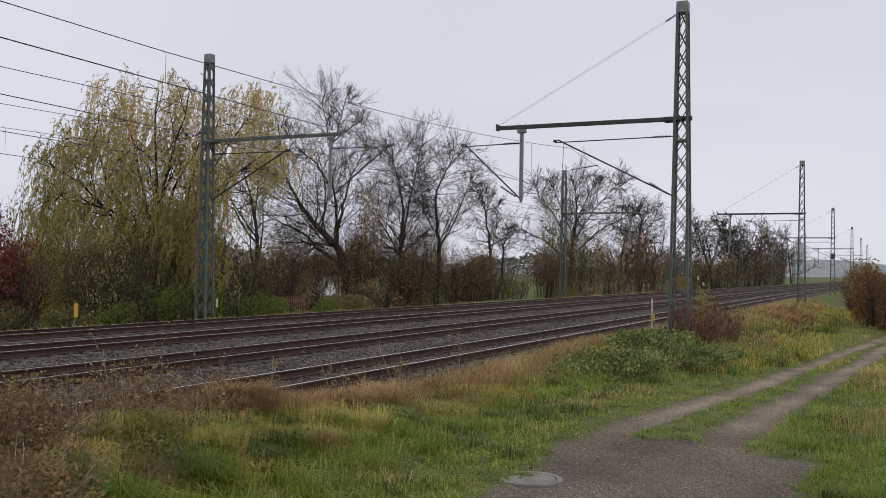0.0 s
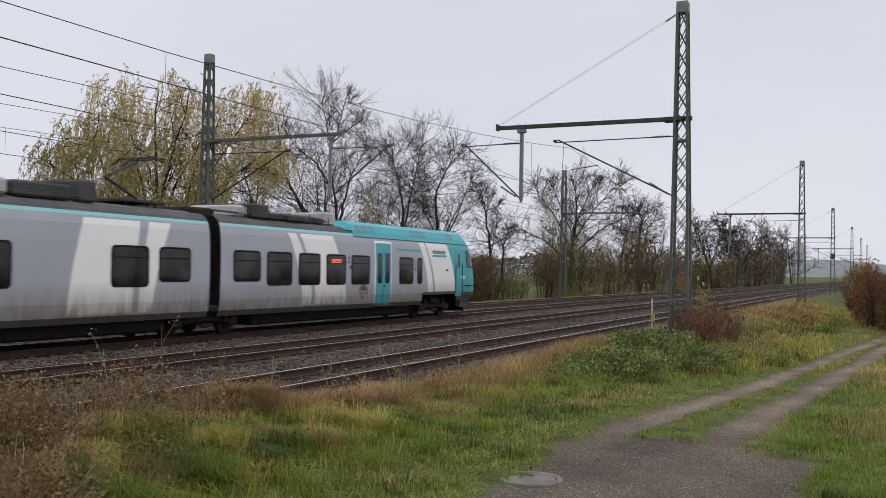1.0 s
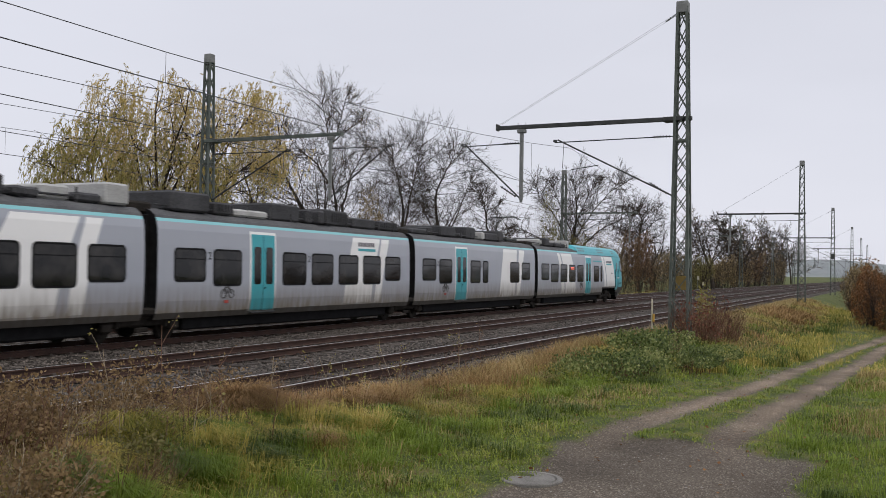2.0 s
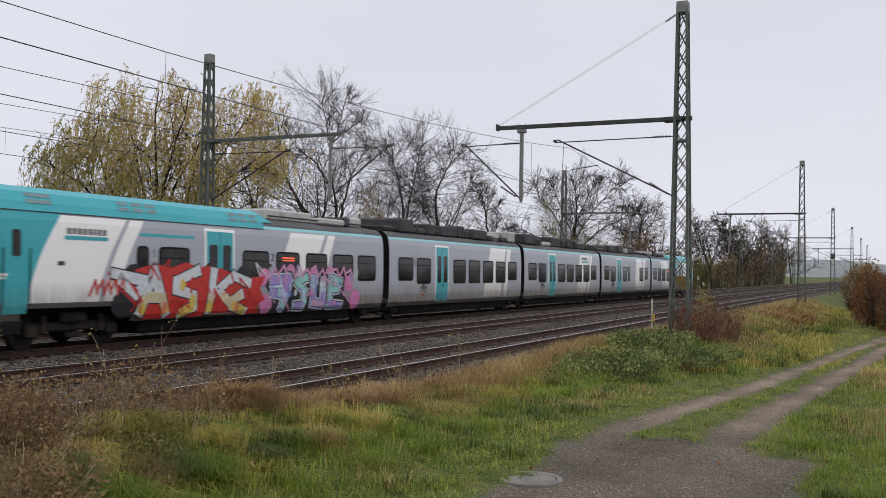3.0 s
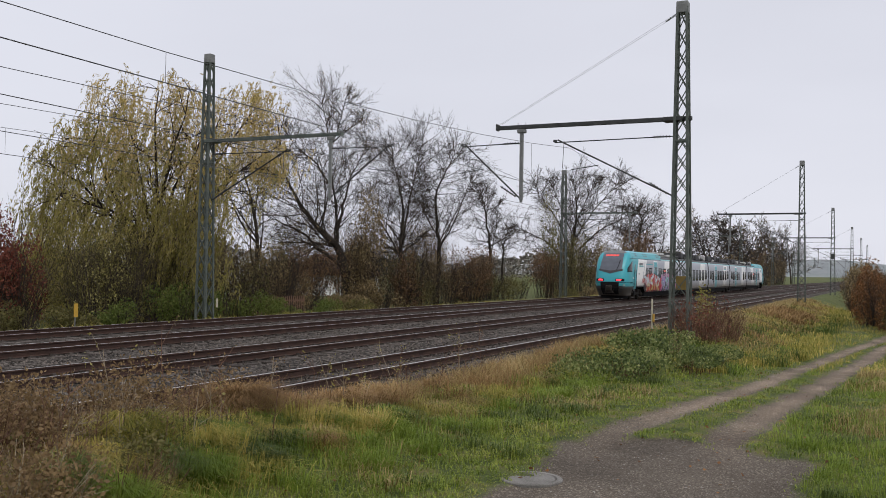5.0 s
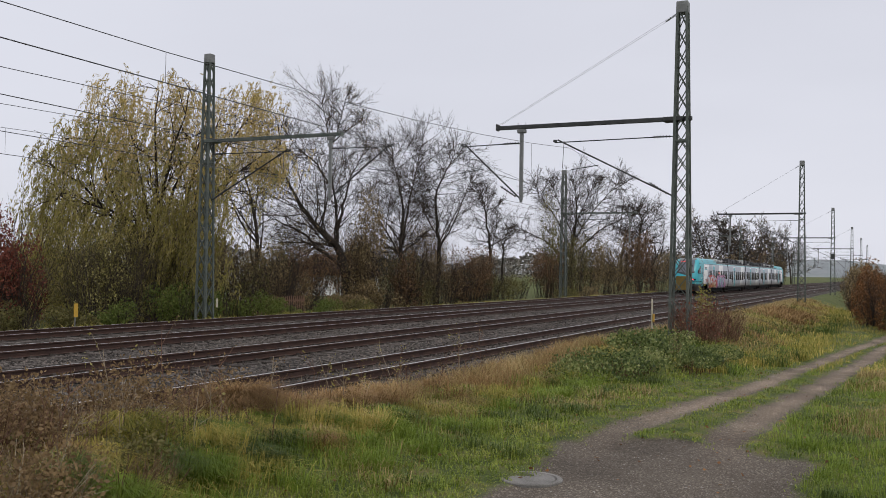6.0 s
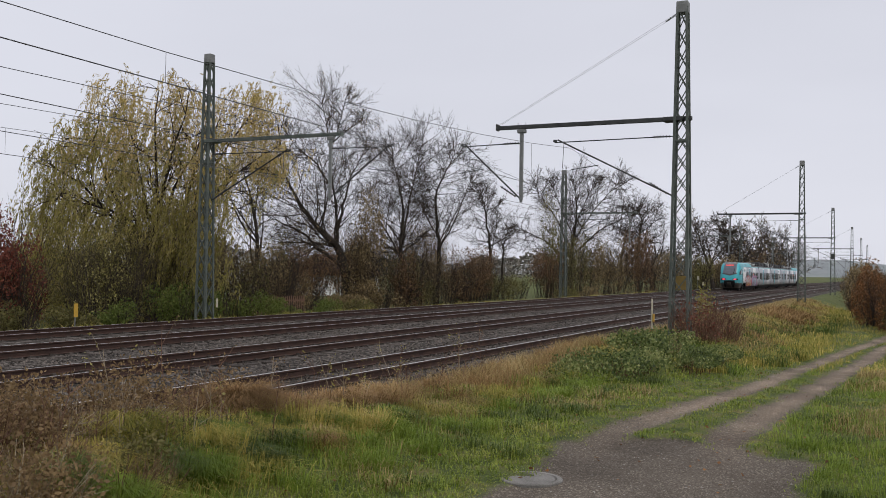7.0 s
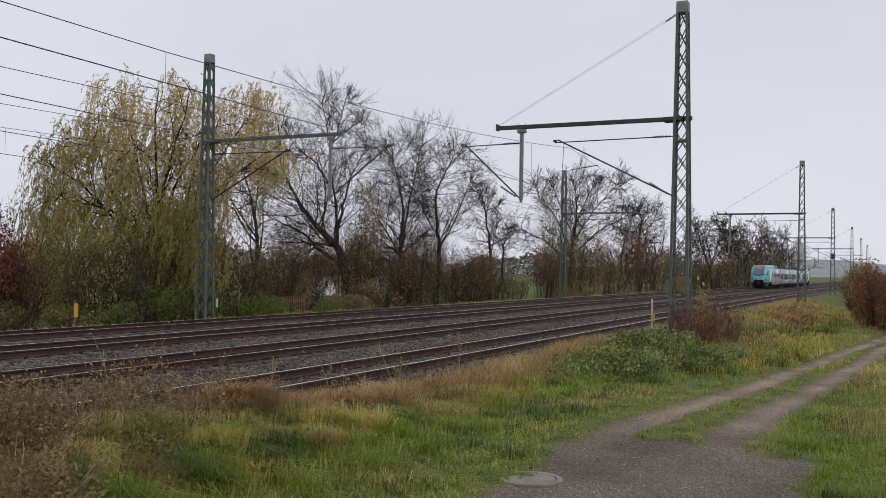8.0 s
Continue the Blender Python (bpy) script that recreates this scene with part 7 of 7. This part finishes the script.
    # right-hand verge
    for nm, cnt, cl, mat, lab in (("verge_grass", 16000, 120, G_LUSH, "longer green grass on the verge"), ("verge_tuft_grass", 9000, 40, G_DEEP, "dark green tufts on the verge")):
        x, y, w = clumped(g, cnt, 9, 30, -3.5, 1.6, cl, 0.25, 1.2, True)
        k = path_mask(x, y) < 0.15
        x, y, w = x[k], y[k], w[k]
        blades(nm, x, y, g.uniform(0.14, 0.34, len(x)), g.uniform(0.006, 0.012, len(x)), mat, lab, g, 0.6, 0.6, w)
    x, y = clumped(g, 9000, 15, 32, -2.5, 0.6, 30, 0.4, 1.0)
    k = path_mask(x, y) < 0.05
    x, y = x[k], y[k]
    blades("verge_straw_grass", x, y, g.uniform(0.15, 0.4, len(x)), g.uniform(0.006, 0.014, len(x)), G_DRY, "withered grass on the verge", g, 0.7, 0.4)
    # far side strip
    x, y = clumped(g, 11000, 24, 130, 27.8, 31.5, 200, 0.5, 1.1)
    blades("far_side_grass", x, y, g.uniform(0.25, 0.6, len(x)), g.uniform(0.02, 0.04, len(x)), G_MIX, "rough grass beyond the tracks", g, 0.5, 0.3)


plant_grass()


def weed(at, h, seed, stem, leaf=None, n=0, label="", pods=True):
    """A tall withered weed with side twigs and a few leaves or seed heads."""
    rng, g = random.Random(seed), np.random.default_rng(seed)
    t = thing("weed", label, "weed", at, "tall weeds at the trackside")
    st, c = Mb(), []
    pts, end = bend(rng, (0, 0, -0.05), (rng.uniform(-0.3, 0.3), rng.uniform(-0.3, 0.3), 1), h, 6, 0.10, 0.02)
    st.tube(pts, 0.007, 0.003, 4, cap=False)
    for k in range(rng.randint(5, 10)):
        j = rng.randint(2, 5)
        b, e = bend(rng, pts[j], side_way(rng, end, rng.uniform(25, 60)), h * rng.uniform(0.12, 0.34), 3, 0.15, 0.06)
        st.tube(b, 0.004, 0.002, 3, cap=False)
        c += [tuple(b[-1]), tuple(b[-2])]
    part("stem", st, stem, t)
    if leaf and n:
        cc = np.array(c)[g.integers(0, len(c), n)] + g.normal(0, 0.03, (n, 3))
        u = unit(g, n)
        w = np.cross(u, unit(g, n))
        s = g.uniform(0.012, 0.026, (n, 1))
        ob = new("foliage", quads("foliage", cc, u * s, w * s * 0.7, leaf))
        ob.parent = t
        tagged(ob, kind="stuff")
    return t


def plant_weeds():
    rng = random.Random(31)
    # brown thicket of stems in the lower left
    for i in range(34):
        x, y = rng.uniform(5.2, 9.6), rng.uniform(6.6, 8.3)
        weed((x, y, float(ground_z(np.array(x), np.array(y)))), rng.uniform(0.6, 1.15), 400 + i, M_BRAMBLE if i % 3 else M_PALESTEM, L_WEED, 26, "withered brown weed with thin side twigs")
    for i in range(26):
        x, y = rng.uniform(9, 22), rng.uniform(7.2, 8.8)
        weed((x, y, float(ground_z(np.array(x), np.array(y)))), rng.uniform(0.6, 1.25), 460 + i, M_BRAMBLE if i % 2 else M_PALESTEM, L_YELLOW if i % 3 == 0 else L_WEED, 30, "tall dry weed at the trackside")
    for i, (x, y, h) in enumerate(((9.2, 7.9, 1.55), (8.2, 7.8, 1.25), (13.3, 8.4, 1.3), (14.6, 8.6, 1.1), (15.2, 8.5, 1.0), (16.9, 8.7, 1.3), (19.6, 8.7, 1.45), (20.1, 8.8, 1.3))):
        weed((x, y, float(ground_z(np.array(x), np.array(y)))), h, 500 + i, M_PALESTEM if i % 2 else M_BRAMBLE, L_YELLOW, 34, "tall weed with small yellow leaves")
    for i, (x, y, rx, ry, h, leaf, n) in enumerate(((6.0, 7.6, 1.2, 0.8, 1.3, L_WEED, 3600), (7.6, 7.9, 1.4, 0.8, 1.2, L_WEED, 3600), (9.8, 8.2, 1.4, 0.6, 0.95, L_WEED, 2200), (5.4, 6.6, 1.0, 0.8, 1.0, L_WEED, 2400), (6.8, 6.6, 1.0, 0.7, 0.75, L_OLIVE, 1800), (11.3, 8.5, 0.9, 0.5, 0.8, L_WEED, 1200))):
        shrub("weed_thicket", (x, y, -0.2), rx, ry, h, 580 + i, leaf, n * 2, 0.026, 150, M_BRAMBLE if i % 2 == 0 else M_PALESTEM, "tangled thicket of withered brown weeds", "weeds", "weed thickets", 0.006, 0.2, 12, 0.6)
    # brambles and shrubs round the near mast
    shrub("bramble", (23.8, 6.0, -0.3), 3.8, 1.3, 0.55, 601, L_BRAMBLE, 6500, 0.042, 260, M_BRAMBLE, "dense dark green bramble patch at the trackside", "bramble", "brambles", 0.006, 0.2, 40, 0.75)
    shrub("bramble", (28.3, 6.3, -0.35), 2.9, 1.1, 0.85, 602, L_BRAMBLE, 7000, 0.05, 260, M_BRAMBLE, "dense dark green bramble patch at the trackside", "bramble", "brambles", 0.006, 0.2, 34, 0.75)
    shrub("bramble", (27.5, 4.6, -0.4), 3.4, 0.9, 0.5, 603, L_BRAMBLE, 7000, 0.036, 80, M_BRAMBLE, "low green bramble by the farm track", "bramble", "brambles", 0.006, 0.5, 12, 0.75)
    shrub("mast_shrub", (34.6, 6.0, -0.4), 1.7, 1.1, 1.9, 604, L_DARKRED, 700, 0.05, 170, M_BRAMBLE, "bare red-brown shrub round the mast foot", "shrub", "shrubs", 0.008)
    shrub("mast_shrub", (37.5, 5.6, -0.4), 1.8, 1.0, 1.5, 605, L_BROWN, 900, 0.05, 130, M_BRAMBLE, "bare red-brown shrub beside the mast", "shrub", "shrubs", 0.008)
    shrub("sapling", (38.2, 6.1, -0.4), 0.8, 0.7, 2.1, 606, L_YELLOW, 520, 0.06, 14, M_TWIG, "small sapling with yellow-green leaves beside the mast", "sapling", "shrubs", 0.008, 0.2, 6)
    for i, (x, y, rx, ry, h, leaf, n) in enumerate(((64, -0.8, 3.6, 1.6, 3.6, L_ORANGE, 7000), (70, 0.3, 4.5, 1.6, 4.2, L_ORANGE, 8000), (79, 1.2, 6, 1.7, 4.2, L_BROWN, 5000), (60, -3.2, 4.0, 2.0, 4.0, L_ORANGE, 6000), (95, 1.6, 8, 2, 4.2, L_BROWN, 5000), (122, 2.2, 14, 2, 4.6, L_BROWN, 5000), (63, -0.9, 3.2, 1.1, 1.7, L_OLIVE, 3500))):
        shrub("field_shrub", (x, y, float(ground_z(np.array(float(x)), np.array(float(y)))) - 0.05), rx, ry, h, 640 + i, leaf, n, 0.075 if x < 80 else 0.12, 130, M_TWIG, "rust-brown autumn shrub at the field's edge", "shrub", "field shrubs", 0.013, 0.35, 14)


plant_weeds()

# ---------------------------------------------------------------- small things


def small_things():
    # manhole
    z = float(ground_z(np.array(11.25), np.array(3.95)))
    t = thing("manhole_cover", "round concrete-filled manhole cover beside the farm track", "manhole", (11.25, 3.97, z - 0.045))
    rim = Mb()
    prof = [(0.40, -0.1), (0.40, 0.05), (0.385, 0.06), (0.335, 0.06), (0.325, 0.045), (0.325, -0.1)]
    rim.grid([[(math.cos(a) * r, math.sin(a) * r, h) for r, h in prof] for a in [6.28319 * k / 48 for k in range(49)]])
    part("rim", rim, M_CONC, t)
    part("lid", Mb().disc((0, 0, 0), (0, 0, 1), 0.315, 0.108, 48, 0.31), M_CONC, t)
    # marker post by the near mast
    t = thing("marker_post", "pale wooden marker post with a yellow plate and red band", "post", (34.0, 7.5, -0.45), "marker posts")
    part("post", Mb().box((0, 0, 0.85), (0.065, 0.055, 1.75), bevel=0.012), M_PALE, t)
    part("plate", Mb().box((0.0, -0.06, 1.05), (0.22, 0.03, 0.28), bevel=0.01), M_YELLOW, t)
    part("band", Mb().box((0, 0, 0.55), (0.11, 0.09, 0.2), bevel=0.01), M_REDP, t)
    t = thing("marker_post", "thin grey post with a yellow plate beyond the tracks", "post", (28.7, 29.6, -0.8), "marker posts")
    part("post", Mb().tube([(0, 0, -0.1), (0, 0, 1.35)], 0.03, sides=8), M_GALV, t)
    part("plate", Mb().box((0, -0.05, 1.15), (0.22, 0.03, 0.55), bevel=0.015), M_YELLOW, t)
    for x, y, h in ((168.0, 29.2, 2.6), (172.0, 29.0, 1.6)):
        t = thing("track_sign", "small white trackside sign on a post", "sign", (x, y, -0.6), "track signs")
        part("post", Mb().tube([(0, 0, -0.1), (0, 0, h)], 0.04, sides=8), M_GALV, t)
        part("plate", Mb().box((-0.05, -0.05, h - 0.3), (0.4, 0.3, 0.6), bevel=0.02), M_PALE, t)
    # pale label on the far mast
    t = thing("mast_number_plate", "small white plate on the far mast", "sign", (36.1, 28.55, 0.3))
    part("plate", Mb().box((0.2, -0.06, 0.2), (0.14, 0.02, 0.42), bevel=0.005), M_PALE, t)
    # flat pale stones and leaves lying on the gravel
    g = np.random.default_rng(3)
    n = 5200
    x = 5.5 + 36 * g.random(n) ** 1.6
    y = g.uniform(-1.5, 4.6, n)
    k = path_mask(x, y) > 0.55
    x, y = x[k], y[k]
    z = ground_z(x, y)
    base = np.array([(0, 0, 1), (1, 0, 0), (0, 1, 0), (-1, 0, 0), (0, -1, 0)], float)
    tri = np.array([(0, 1, 2), (0, 2, 3), (0, 3, 4), (0, 4, 1)])
    m = len(x)
    v = base[None] * g.uniform(0.006, 0.02, (m, 1, 1)) * g.uniform(0.5, 1.3, (m, 5, 1)) * np.array([1, 1, 0.6]) + np.stack([x, y, z + 0.002], -1)[:, None]
    mb = Mb()
    mb.v = v.reshape(-1, 3).tolist()
    mb.f = (tri[None] + 5 * np.arange(m)[:, None, None]).reshape(-1, 3).tolist()
    mb.m = [0] * len(mb.f)
    solid("path_stones", mb, speckled("path_stone", (0.07, 0.06, 0.052), (0.32, 0.3, 0.27), 1, 20, 0.9, 0, 0.2, 0.005, 0.3, 0.1, 0.9, island=0.9), "loose grey stones on the gravel track", "gravel", kind="stuff")


small_things()


def fallen_leaves():
    """Single fallen leaves on the lawn and the farm track."""
    g = np.random.default_rng(77)
    n = 420
    x, y = 6.5 + 22 * g.random(n) ** 1.3, g.uniform(-2.5, 7.5, n)
    c = np.stack([x, y, ground_z(x, y) + np.where(path_mask(x, y) > 0.5, 0.012, 0.07)], -1)
    a = g.uniform(0, 6.283, n)
    u = np.stack([np.cos(a), np.sin(a), g.normal(0, 0.35, n)], -1)
    w = np.stack([-np.sin(a), np.cos(a), g.normal(0, 0.35, n)], -1)
    s = g.uniform(0.018, 0.04, (n, 1))
    tagged(new("fallen_leaf_litter", quads("fallen_leaf_litter", c, u * s, w * s * 0.7, L_ORANGE)), "orange and brown fallen leaves on the grass", "leaves", kind="stuff")


fallen_leaves()


motions()
